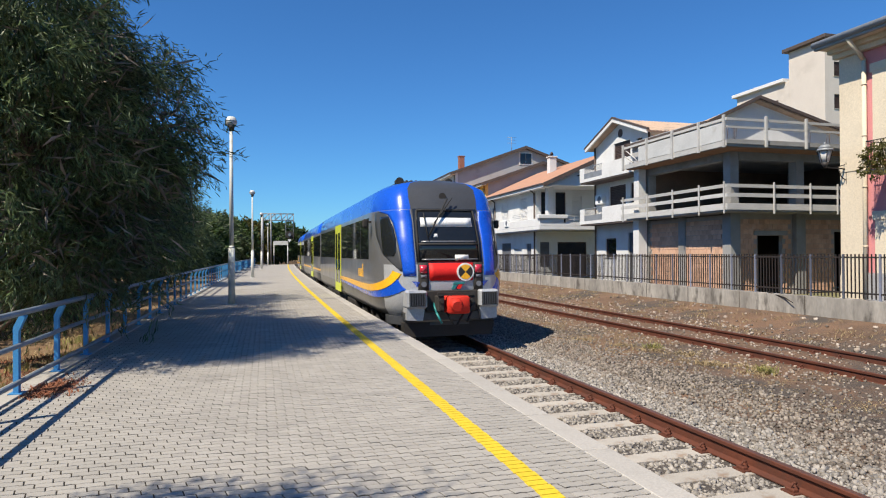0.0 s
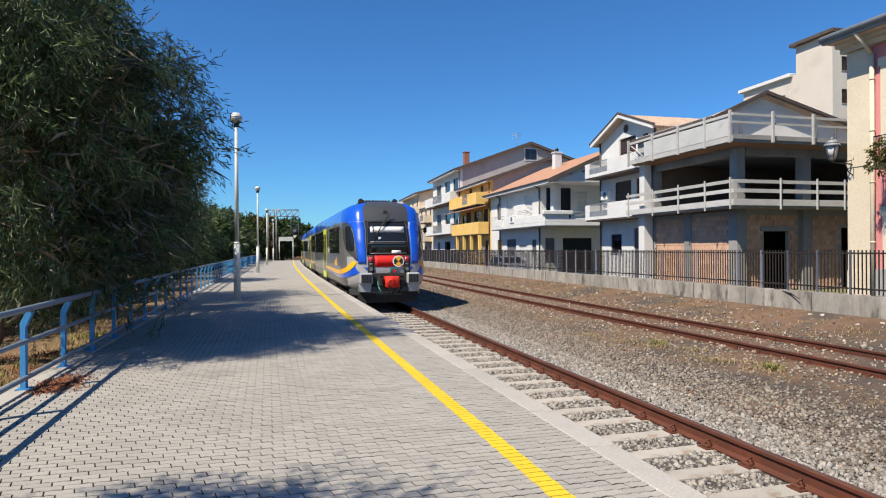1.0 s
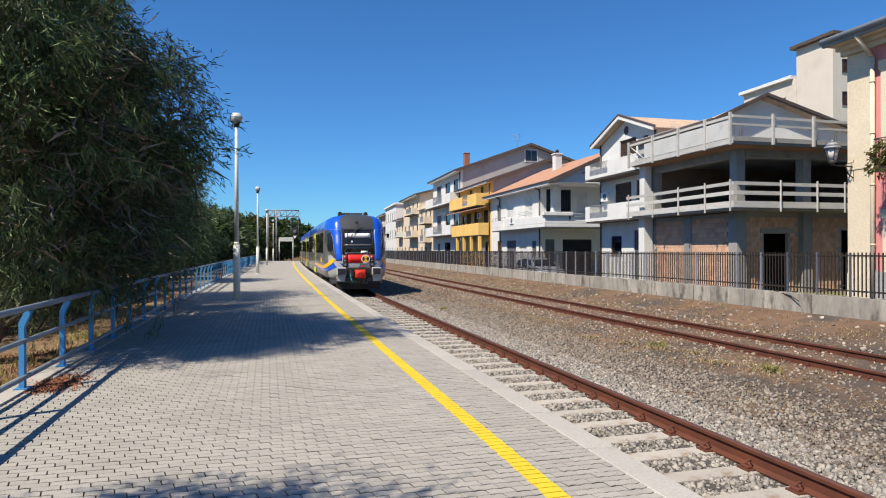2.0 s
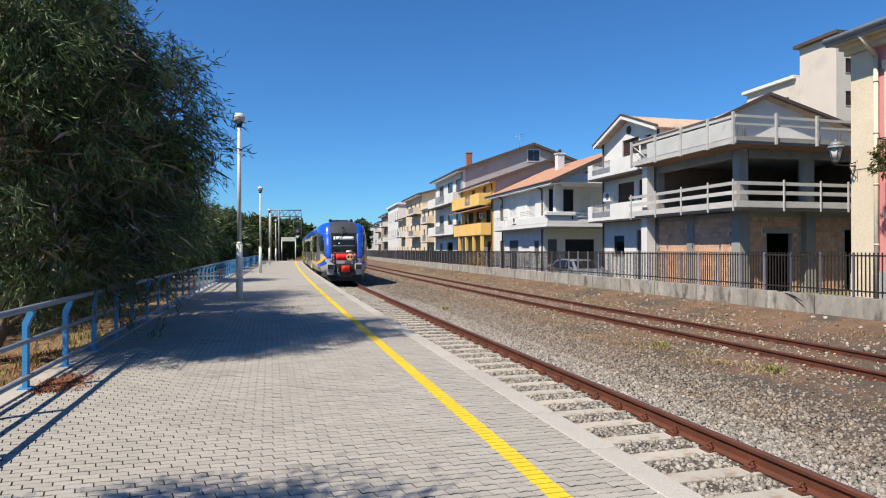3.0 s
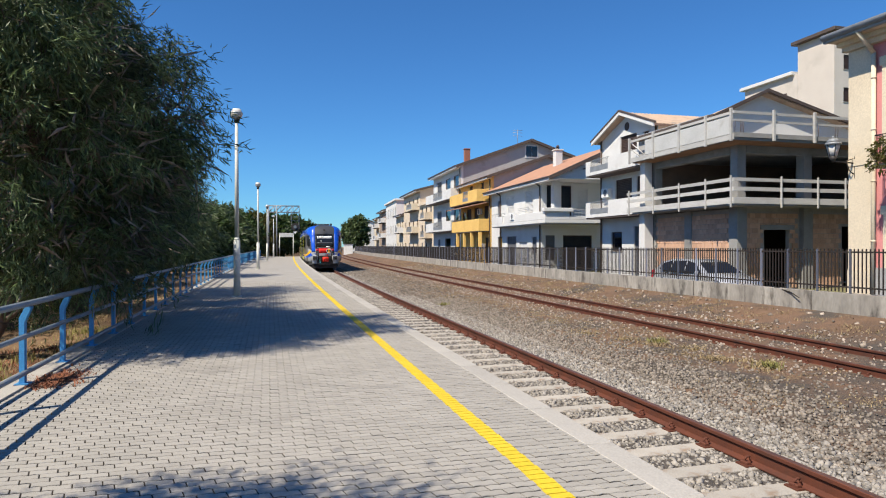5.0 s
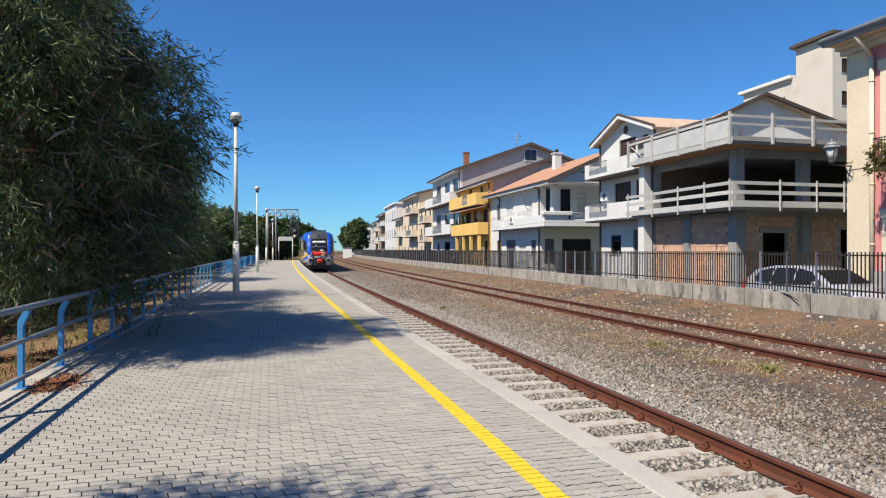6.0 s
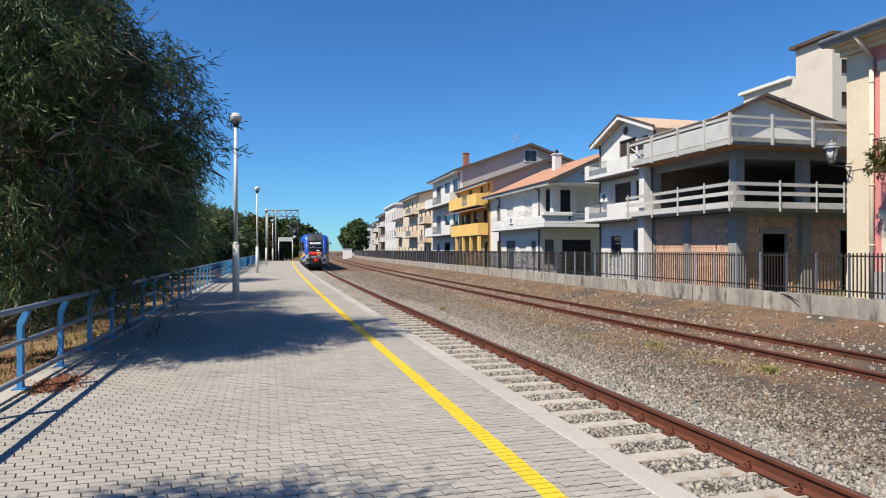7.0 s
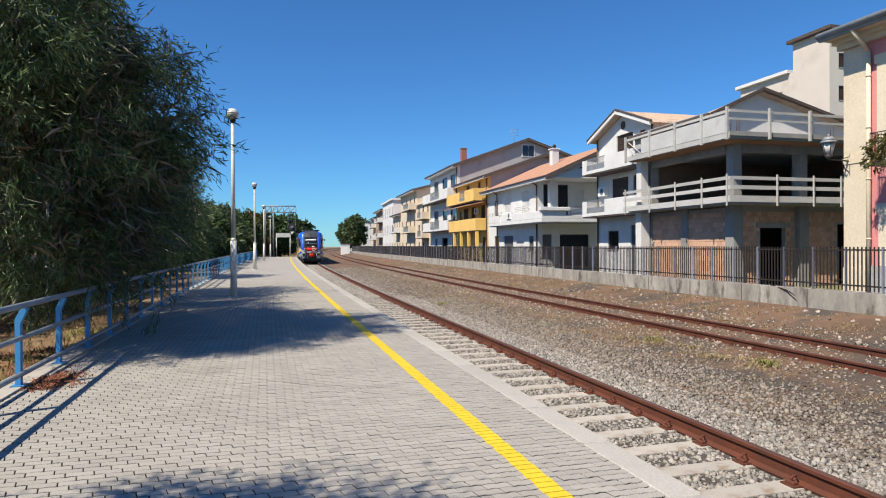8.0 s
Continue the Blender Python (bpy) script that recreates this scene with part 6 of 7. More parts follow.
def grey_gable_house():
    front = [(1.5, 2.8, -0.6, 2.2, "grey"), (5.0, 8.0, -0.6, 2.3, "dark"), (10.5, 12.0, 0.4, 2.2, "grey"),
             (1.0, 3.4, 3.4, 5.9, "dark"), (5.0, 7.6, 3.4, 5.9, "dark"), (9.8, 12.4, 3.4, 5.9, "grey"),
             (1.0, 3.4, 7.2, 9.8, "dark"), (5.0, 7.6, 7.2, 9.8, "dark"), (9.8, 12.4, 7.2, 9.8, "grey")]
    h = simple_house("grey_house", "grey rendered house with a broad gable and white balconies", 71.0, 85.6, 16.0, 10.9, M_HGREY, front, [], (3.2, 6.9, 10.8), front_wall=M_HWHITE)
    balcony(h, F, 0.2, 14.2, 3.35, 1.2, 0.95, M_HWHITE, [(4.5, 9.5)])
    balcony(h, F, 0.2, 14.2, 7.1, 1.2, 0.95, M_HWHITE, [(4.5, 9.5)])
    roof_street(h, 14.6, 16.0, 10.9, 8.6, 14.0, 11.5, 0.7, M_TILE)
    bm = bmesh.new()
    prism(bm, [(0.29, 10.9), (16.0, 10.9), (16.0, 11.3), (8.6, 13.8)], 0.0, 0.28, axis="y")
    part("gable", fix(bm), M_HGREY, h)
    bm = bmesh.new()
    box(bm, 7.85, 9.55, -0.06, -0.002, 11.82, 13.32)
    w = part("window", bm, M_HWHITE, h, "attic window with a white surround")
    for x in (8.0, 8.73):
        bm = bmesh.new()
        box(bm, x, x + 0.67, -0.10, -0.062, 11.97, 13.2)
        part("pane", bm, M_HGLASS, w)
    bm = bmesh.new()
    box(bm, 0.75, 1.4, 1.0, 1.6, 10.9, 12.75, 0.02)
    box(bm, 0.70, 1.45, 0.95, 1.65, 12.75, 12.85, 0.01)
    part("chimney", bm, M_BRICKCH, h, "red brick chimney")
    bm = bmesh.new()
    tube(bm, (8.6, 4.5, 13.9), (8.6, 4.5, 16.0), 0.03, n=5)
    for z in (15.2, 15.6, 15.9):
        tube(bm, (8.0, 4.5, z), (9.2, 4.5, z), 0.02, n=5)
    part("aerial", bm, M_GREYMETAL, h)
    downpipe(h, -0.1, 0.2, STREET_Z, 10.6)


grey_gable_house()


def far_house(name, label, s0, s1, eave, ridge, wall, n_bays, storeys, balcony_mat, tile, kind, off=20.5, rise=0.0):
    fr = []
    w = s1 - s0
    for k in range(storeys):
        z = STREET_Z + 0.1 + k * (eave - STREET_Z) / storeys
        for i in range(n_bays):
            u = (i + 0.5) * w / n_bays
            fr.append((u - 0.55, u + 0.55, z + 0.5, z + 2.3, kind[(i + k) % len(kind)]))
    sd = [(2.5, 3.5, eave - 2.2, eave - 0.7, "dark"), (6.0, 7.0, eave - 2.2, eave - 0.7, "grey")]
    h = simple_house(name, label, s0, s1, 10.0, eave, wall, fr, sd, [STREET_Z + (k + 1) * (eave - STREET_Z) / storeys - 0.1 for k in range(storeys)], off)
    if balcony_mat:
        for k in range(1, storeys):
            z = STREET_Z + 0.55 + k * (eave - STREET_Z) / storeys
            balcony(h, F, 0.6, w * 0.55, z, 1.1, 0.8, balcony_mat, [(1.4, w * 0.4)])
    if ridge > eave + 0.3:
        roof_street(h, w, 10.0, eave, 5.0, ridge, eave, 0.7, tile)
        gable_fill(h, S, 0.29, 10.0, eave, 5.0, ridge - 0.2, wall)
    else:
        bm = bmesh.new()
        box(bm, -0.35, 10.0, -0.3, w + 0.3, eave, eave + 0.35, 0.02)
        part("cornice", bm, wall, h)
    return h


far_house("beige_house", "narrow beige house with worn render", 86.3, 96.0, 7.4, 7.5, M_HBEIGE, 3, 3, M_HBEIGE, M_TILE, ("grey", "dark"))
far_house("ochre_house", "tall ochre house with a red tile roof", 96.4, 112.0, 10.2, 11.5, M_HBEIGE, 4, 3, M_HCREAM, M_TILE, ("brown", "dark"))
far_house("cream_house", "low cream house with small balconies", 112.5, 122.0, 7.2, 8.8, M_HCREAM, 3, 2, M_HWHITE, M_TILE, ("brown", "dark"))
far_house("white_townhouse", "plain white flat-roofed townhouse with grey shutters", 122.6, 140.0, 10.2, 10.3, M_HWHITE, 5, 3, None, M_TILE, ("grey", "dark"))
far_house("brown_house", "brown house with a tiled roof", 140.6, 156.0, 9.6, 11.4, M_HBROWN, 4, 3, M_HWHITE, M_TILE, ("dark", "white"))
far_house("beige_house", "pale house at the far end of the street", 157.0, 172.0, 8.5, 10.0, M_HCREAM, 4, 3, M_HWHITE, M_TILE, ("dark", "grey"))
far_house("white_house", "distant white house on the bend", 215.0, 235.0, 8.5, 10.5, M_HWHITE, 5, 3, M_HWHITE, M_TILE, ("dark", "grey"), 15.0)
far_house("beige_house", "distant beige house on the bend", 236.0, 262.0, 7.5, 9.5, M_HBEIGE, 6, 2, None, M_TILE, ("dark", "grey"), 14.0)


def corner_house():
    """The cream and pink house whose corner stands at the side street."""
    h = thing("pink_house", "cream and pink rendered house with an iron balcony", "house", "houses along the street", m=line_pose(4.55, 20.5))
    W = 13.74
    holes = [(9.9, 12.0, 4.2, 7.2), (9.6, 11.9, -0.7, 2.3), (5.5, 7.0, 4.2, 7.2)]
    holed_wall(h, "front_wall", F, 0, W, STREET_Z - 0.1, 8.5, holes, M_HPINK)
    for o in holes:
        opening(h, F, *o, "brown")
    bm = bmesh.new()
    box(bm, 0.0, 9.5, W - 0.28, W, STREET_Z - 0.1, 8.5)
    part("side_wall", bm, M_HCREAM, h, "cream side wall")
    slabs(h, W - 0.3, 9.5, (3.6, 8.4))
    bm = bmesh.new()
    box(bm, -0.06, -0.002, 12.83, W + 0.02, 0.5, 8.41)
    box(bm, -0.11, -0.002, 12.80, W + 0.05, STREET_Z - 0.1, 0.5)
    box(bm, -0.085, -0.002, 12.82, W + 0.035, 4.25, 4.50)
    part("pilaster", bm, M_HCREAM, h, "cream corner pilaster")
    bm = bmesh.new()
    box(bm, -0.10, -0.002, 0, 12.78, STREET_Z - 0.1, 0.6)
    part("plinth", bm, M_HGREY, h)
    for u0, u1, z0, z1 in ((9.15, 12.33, 4.2, 7.6), (8.9, 12.28, STREET_Z, 2.45)):
        bm = bmesh.new()
        box(bm, -0.07, -0.002, u0 - 0.12, u0 + 0.22, z0, z1)
        box(bm, -0.07, -0.002, u1 - 0.42, u1 + 0.12, z0, z1)
        box(bm, -0.09, -0.002, u0 - 0.2, u1 + 0.2, z1, z1 + 0.3)
        part("surround", bm, M_HCREAM, h)
    bm = bmesh.new()
    box(bm, -0.22, -0.002, -0.2, W + 0.16, 8.42, 8.60)
    box(bm, -0.75, -0.002, -0.2, W + 0.30, 8.76, 8.90)
    box(bm, -0.42, -0.002, -0.2, W + 0.20, 8.60, 8.76)
    part("cornice", bm, M_HCREAM, h, "cream moulded cornice")
    bm = bmesh.new()
    tiled_slope(bm, (-0.9, -0.3, 8.98), (-0.9, W + 0.36, 8.98), (4.8, -0.3, 10.9), (4.8, W + 0.36, 10.9))
    tiled_slope(bm, (10.3, -0.3, 8.98), (10.3, W + 0.36, 8.98), (4.8, -0.3, 10.9), (4.8, W + 0.36, 10.9))
    roof = part("roof", fix(bm), M_TILE, h)
    bm = bmesh.new()
    prism(bm, [(0.0, 8.5), (9.5, 8.5), (4.8, 10.7)], W - 0.28, W, axis="y")
    part("gable", fix(bm), M_HCREAM, h)
    bm = bmesh.new()
    tube(bm, (-0.93, -0.3, 8.93), (-0.93, W + 0.34, 8.93), 0.11, n=10)
    box(bm, -0.90, -0.76, -0.3, W + 0.33, 8.74, 8.92)
    part("gutter", bm, M_GREYMETAL, roof)
    bm = bmesh.new()
    tube(bm, (-0.12, 12.72, STREET_Z), (-0.12, 12.72, 8.1), 0.075, n=10)
    tube(bm, (-0.12, 12.72, 8.1), (-0.86, 12.72, 8.80), 0.075, n=10)
    for z in (1.5, 3.6, 5.4, 7.2):
        tube(bm, (-0.12, 12.72, z), (-0.12, 12.72, z + 0.06), 0.088, n=10)
    part("downpipe", bm, M_HCREAM, h, "cream painted downpipe")
    # iron balcony
    bm = bmesh.new()
    box(bm, -1.0, 0.0, 9.1, 12.0, 3.95, 4.10, 0.02)
    b = part("balcony", bm, M_KERB, h)
    bm = bmesh.new()
    for u in [9.15 + 0.12 * i for i in range(24)]:
        tube(bm, (-0.97, u, 4.1), (-0.97, u, 5.05), 0.010, n=5)
    for x in [-0.97 + 0.12 * i for i in range(8)]:
        tube(bm, (x, 11.95, 4.1), (x, 11.95, 5.05), 0.010, n=5)
    for z in (4.2, 5.05):
        tube(bm, (-0.97, 9.15, z), (-0.97, 11.95, z), 0.018, n=5)
        tube(bm, (-0.97, 11.95, z), (0, 11.95, z), 0.018, n=5)
    part("iron_railing", bm, M_IRON, b, "black iron balcony railing")
    return h


corner_house()


def street_lantern():
    root = thing("street_lantern", "old iron street lantern on a scrolled wall bracket", "street lamp", m=line_pose(18.25, 20.42))
    bm = bmesh.new()
    tube(bm, (0.0, 0, 4.36), (-0.95, 0, 4.40), 0.026, n=6)
    tube(bm, (0.0, 0, 3.95), (-0.22, 0, 4.08), 0.020, n=6)
    tube(bm, (-0.22, 0, 4.08), (-0.34, 0, 4.36), 0.020, n=6)
    tube(bm, (-0.05, 0, 4.52), (-0.45, 0, 4.40), 0.016, n=6)
    box(bm, -0.03, 0.0, -0.05, 0.05, 3.80, 4.60)
    part("bracket", bm, M_IRON, root)
    x = -0.95
    bm = bmesh.new()
    tube(bm, (x, 0, 4.56), (x, 0, 4.98), 0.14, 0.24, 6)
    glass = part("glass", bm, M_LAMPGLASS, root, "pale lantern glass")
    bm = bmesh.new()
    for k in range(6):
        a = math.pi / 3 * k
        tube(bm, (x + 0.145 * math.cos(a), 0.145 * math.sin(a), 4.56), (x + 0.245 * math.cos(a), 0.245 * math.sin(a), 4.98), 0.014, n=4)
    part("glazing_bar", bm, M_IRON, glass)
    bm = bmesh.new()
    tube(bm, (x, 0, 4.98), (x, 0, 5.06), 0.29, 0.25, 12)
    tube(bm, (x, 0, 5.06), (x, 0, 5.20), 0.25, 0.13, 12)
    tube(bm, (x, 0, 5.20), (x, 0, 5.30), 0.05, 0.03, 6)
    part("hood", bm, M_GREYMETAL, root)
    bm = bmesh.new()
    tube(bm, (x, 0, 4.38), (x, 0, 4.56), 0.04, 0.15, 6)
    part("cup", bm, M_IRON, root)


street_lantern()


def apartment_block():
    h = thing("apartment_block", "tall cream apartment block behind the houses", "apartment building", m=line_pose(48.1, 50.2))
    fr = [(1.6, 2.8, z, z + 1.4, "grey") for z in (4.5, 7.7)]
    holed_wall(h, "front_wall", F, 0, 4.3, STREET_Z, 21.2, [o[:4] for o in fr], M_HPALE)
    sd = [(x, x + 1.15, z, z + 1.35, "brown") for z in (11.7, 14.75, 17.8) for x in (1.05, 5.0)]
    holed_wall(h, "side_wall", S, 0.282, 12, STREET_Z, 21.2, [o[:4] for o in sd], M_HPALE)
    for o in fr:
        opening(h, F, *o)
    for o in sd:
        opening(h, S, *o)
    slabs(h, 4.3, 12, (6, 12, 18, 21.1))
    bm = bmesh.new()
    box(bm, -0.5, 12.5, -0.5, 4.7, 21.2, 21.55, 0.03)
    part("roof", bm, M_VERGE, h, "dark flat roof edge")
    bm = bmesh.new()
    box(bm, 0.0, 10, 4.32, 11.7, STREET_Z, 18.4)
    wing = part("wing", bm, M_HPALE, h)
    bm = bmesh.new()
    box(bm, -0.4, 10.4, 4.72, 12.1, 18.4, 18.75, 0.03)
    part("wing_roof", bm, M_HWHITE, wing)
    for z in (15.4, 12.3):
        bm = bmesh.new()
        box(bm, -0.05, 0.0, 5.7, 7.0, z, z + 1.4)
        w = part("window", bm, M_SHUTTER, h)
        bm = bmesh.new()
        box(bm, -0.07, -0.052, 5.8, 6.3, z + 0.1, z + 1.3)
        part("pane", bm, M_HGLASS, w)


apartment_block()

root = thing("relay_cabinet", "white railway relay cabinet beside the line", "cabinet", m=line_pose(146, 12.4))
bm = bmesh.new()
box(bm, -1.0, 1.0, -0.6, 0.6, -0.9, 1.6, 0.03)
part("body", bm, M_WHITE, root)
bm = bmesh.new()
box(bm, -1.1, 1.1, -0.7, 0.7, 1.6, 1.75, 0.02)
part("lid", bm, M_GREYMETAL, root)
# ---- trees ----
def leaf_mat(name, base, second, vary=0.35):
    """Thin leaves: a soft gloss on the face, and a part of the light passes through."""
    m = mat(name, base, second, 0.8, 6, 0.42, 0.0, vary=vary, island=True, spec=0.35)
    tr = m.node_tree
    p = tr.nodes["Principled BSDF"]
    thin = tr.nodes.new("ShaderNodeBsdfTranslucent")
    both = tr.nodes.new("ShaderNodeMixShader")
    both.inputs[0].default_value = 0.38
    tr.links.new(p.inputs["Base Color"].links[0].from_socket, thin.inputs["Color"])
    tr.links.new(p.outputs[0], both.inputs[1])
    tr.links.new(thin.outputs[0], both.inputs[2])
    tr.links.new(both.outputs[0], tr.nodes["Material Output"].inputs[0])
    return m


M_WILLOW = leaf_mat("narrow_leaf", (0.140, 0.205, 0.078), (0.075, 0.092, 0.046), 0.6)
M_BROADLEAF = leaf_mat("broad_leaf", (0.050, 0.085, 0.022), (0.035, 0.060, 0.016))
M_GOLDLEAF = leaf_mat("golden_leaf", (0.15, 0.12, 0.03), (0.09, 0.10, 0.025))
M_BARK = mat("bark", (0.13, 0.10, 0.08), (0.08, 0.06, 0.05), 5, 30, 0.95, 0.8, 0.02)
M_TWIG = mat("dry_twig", (0.25, 0.21, 0.17), (0.16, 0.13, 0.10), 5, 30, 0.9, 0.0, vary=0.4, island=True)
M_LITTER = mat("red_brown_litter", (0.26, 0.10, 0.05), (0.18, 0.07, 0.04), 4, 30, 0.95, 0.3, vary=0.35, island=True)


def crown(name, rng, blobs, clumps, per, length, width, droop, material, clump_r, parent, shell=0.35, boughs=0, bough_r=0.35):
    """Leaves in sprays that fill the outer part of several overlapping lobes (centre, radii, share)."""
    share = np.array([b[2] for b in blobs], float)
    pick = rng.choice(len(blobs), clumps, p=share / share.sum())
    c = np.array([b[0] for b in blobs], float)[pick]
    r = np.array([b[1] for b in blobs], float)[pick]
    d = rng.normal(0, 1, (clumps, 3))
    d /= np.linalg.norm(d, axis=1, keepdims=True)
    k = (shell + (1 - shell) * rng.uniform(0, 1, (clumps, 1)) ** 0.6) * rng.uniform(0.86, 1.03, (clumps, 1))
    p = c + d * r * k
    if boughs:
        # sprays gather round boughs, with gaps between them
        heads = rng.choice(clumps, boughs, replace=False)
        near = heads[rng.integers(0, boughs, clumps)]
        loose = rng.uniform(0, 1, (clumps, 1)) < 0.22
        p = np.where(loose, p, p[near] + rng.normal(0, bough_r, (clumps, 3)) * np.array([1, 1, 0.75]))
        d = np.where(loose, d, d[near])
    # each spray: a twig direction, outwards and drooping
    out = d * np.array([1, 1, 0.5]) + rng.normal(0, 0.45, (clumps, 3)) + np.array([0, 0, -droop])
    out /= np.linalg.norm(out, axis=1, keepdims=True)
    n = clumps * per
    tw = np.repeat(out, per, 0)
    pos = np.repeat(p, per, 0) + tw * rng.uniform(-0.6, 1.0, (n, 1)) * clump_r + rng.normal(0, clump_r * 0.22, (n, 3))
    a = tw + rng.normal(0, 0.55, (n, 3)) + np.array([0, 0, -droop * 0.6])
    a /= np.linalg.norm(a, axis=1, keepdims=True)
    side = np.cross(a, rng.normal(0, 1, (n, 3)))
    side /= np.linalg.norm(side, axis=1, keepdims=True) + 1e-9
    nrm = np.cross(a, side)
    L = length * rng.uniform(0.6, 1.25, (n, 1))
    W = width * rng.uniform(0.7, 1.2, (n, 1))
    v = np.stack([pos, pos + a * L * 0.45 + side * W * 0.5 + nrm * L * 0.05, pos + a * L + nrm * L * -0.08, pos + a * L * 0.45 - side * W * 0.5 + nrm * L * 0.05], 1)
    q = np.array([[0, 1, 2], [0, 2, 3]])
    idx = (q[None] + 4 * np.arange(n)[:, None, None]).ravel()
    ob = flat_arrays(name, v.reshape(-1, 3), 3, idx, material)
    ob.parent = parent
    return p


def limbs(rng, base, tips, r0, parent, stems=3, name="trunk"):
    """Stems that part near the ground and limbs that run out to the tips."""
    base = Vector(base)
    bm = bmesh.new()
    forks = []
    for i in range(stems):
        a = 6.283 * i / stems + rng.uniform(0, 1)
        p = base + Vector((0.12 * math.cos(a), 0.12 * math.sin(a), -0.1))
        r = r0 * rng.uniform(0.75, 1.0)
        for k in range(4):
            q = p + Vector((0.28 * math.cos(a) + rng.normal(0, 0.12), 0.28 * math.sin(a) + rng.normal(0, 0.12), rng.uniform(0.55, 0.9)))
            tube(bm, p, q, r, r * 0.8, 7, caps=False)
            p, r = q, r * 0.8
            forks.append((p.copy(), r))
    part(name, bm, M_BARK, parent, "grey-brown stems")
    for t in tips:
        bm = bmesh.new()
        t = Vector(t)
        f, r = min(forks, key=lambda q: (q[0] - t).length + 0.6 * abs(q[0].z - t.z + 1.0))
        r *= 0.55
        p = f
        for k in range(1, 5):
            q = f.lerp(t, k / 4) + Vector(rng.normal(0, 0.07, 3)) + Vector((0, 0, 0.25 * math.sin(3.14 * k / 4)))
            tube(bm, p, q, r, r * 0.68, 5, caps=False)
            p, r = q, r * 0.68
        part("limb", bm, M_BARK, parent)


def tree(name, label, seed, base, blobs, clumps, per, length, width, droop, material, r0=0.10, clump_r=0.30, stems=3, tips=40, shell=0.35, boughs=0, bough_r=0.35, twigs=False):
    rng = np.random.default_rng(seed)
    root = thing(name, label, "tree", "trees along the platform")
    p = crown("crown", rng, blobs, clumps, per, length, width, droop, material, clump_r, root, shell, boughs, bough_r)
    limbs(rng, base, p[rng.choice(len(p), min(tips, len(p)), replace=False)], r0, root, stems)
    if twigs:
        inner = [(c, tuple(0.86 * k for k in r), w) for c, r, w in blobs if c[2] < 3.5]
        crown("twig", rng, inner, 1100, 4, 0.42, 0.007, 0.15, M_TWIG, 0.30, root, 0.6)
    return root


tree("narrow_leaved_tree", "dense dark green narrow-leaved tree leaning over the railing", 21, (-4.3, 11.2, -0.35),
     [((-3.0, 10.5, 3.1), (2.3, 3.2, 2.3), 4.8), ((-3.4, 9.7, 5.2), (1.75, 2.9, 2.2), 3.8), ((-3.25, 14.2, 2.5), (1.95, 2.2, 1.75), 2.6), ((-2.9, 10.8, 1.4), (1.1, 2.8, 0.85), 1.3), ((-2.6, 8.0, 3.9), (0.8, 1.0, 0.9), 0.5)],
     6000, 24, 0.150, 0.0165, 0.55, M_WILLOW, 0.11, 0.24, 5, 130, 0.30, 330, 0.27, twigs=True)
tree("narrow_leaved_tree", "dark green narrow-leaved tree overhanging the platform", 22, (-6.0, 0.6, -0.35),
     [((-3.8, 1.45, 4.2), (1.75, 0.85, 1.2), 1)], 700, 22, 0.16, 0.022, 0.5, M_WILLOW, 0.10, 0.36, 3, 24)
tree("narrow_leaved_tree", "tall green narrow-leaved tree behind the railing", 23, (-4.6, 18.4, -0.35),
     [((-4.3, 18.4, 3.6), (2.0, 2.6, 2.6), 3), ((-4.3, 18.8, 5.6), (1.6, 2.0, 1.7), 1.5), ((-2.9, 16.8, 2.3), (1.5, 2.2, 1.8), 2.2)], 2500, 20, 0.15, 0.024, 0.5, M_WILLOW, 0.10, 0.4, 3, 40)
tree("narrow_leaved_tree", "tall green narrow-leaved tree behind the railing", 24, (-5.0, 29.5, -0.35),
     [((-4.9, 29.5, 3.2), (2.3, 3.0, 2.8), 3), ((-4.8, 29.0, 5.0), (1.7, 2.0, 1.7), 1.2)], 1300, 18, 0.17, 0.035, 0.5, M_WILLOW, 0.10, 0.5, 3, 30)
# added trees, mostly out of view, that cast shade over the verge
for i, (x, y, h, r) in enumerate(((-9.8, 12.0, 6.5, 2.6), (-8.2, 16.5, 7.0, 2.6), (-8.4, 21.5, 6.5, 2.6), (-8.6, 27.5, 6.2, 2.7), (-8.8, 34.5, 6.0, 2.8), (-7.2, 24.5, 4.0, 2.0))):
    tree("verge_shade_tree", "added dark green tree that shades the verge behind the railing", 60 + i, (x, y, -0.5),
         [((x, y, h * 0.42), (r, r * 1.15, h * 0.46), 3), ((x, y + 0.5, h * 0.75), (r * 0.7, r * 0.7, h * 0.3), 1)], 900, 14, 0.24, 0.06, 0.4, M_WILLOW, 0.12, 0.4, 3, 24, 0.35)
far = random.Random(6)
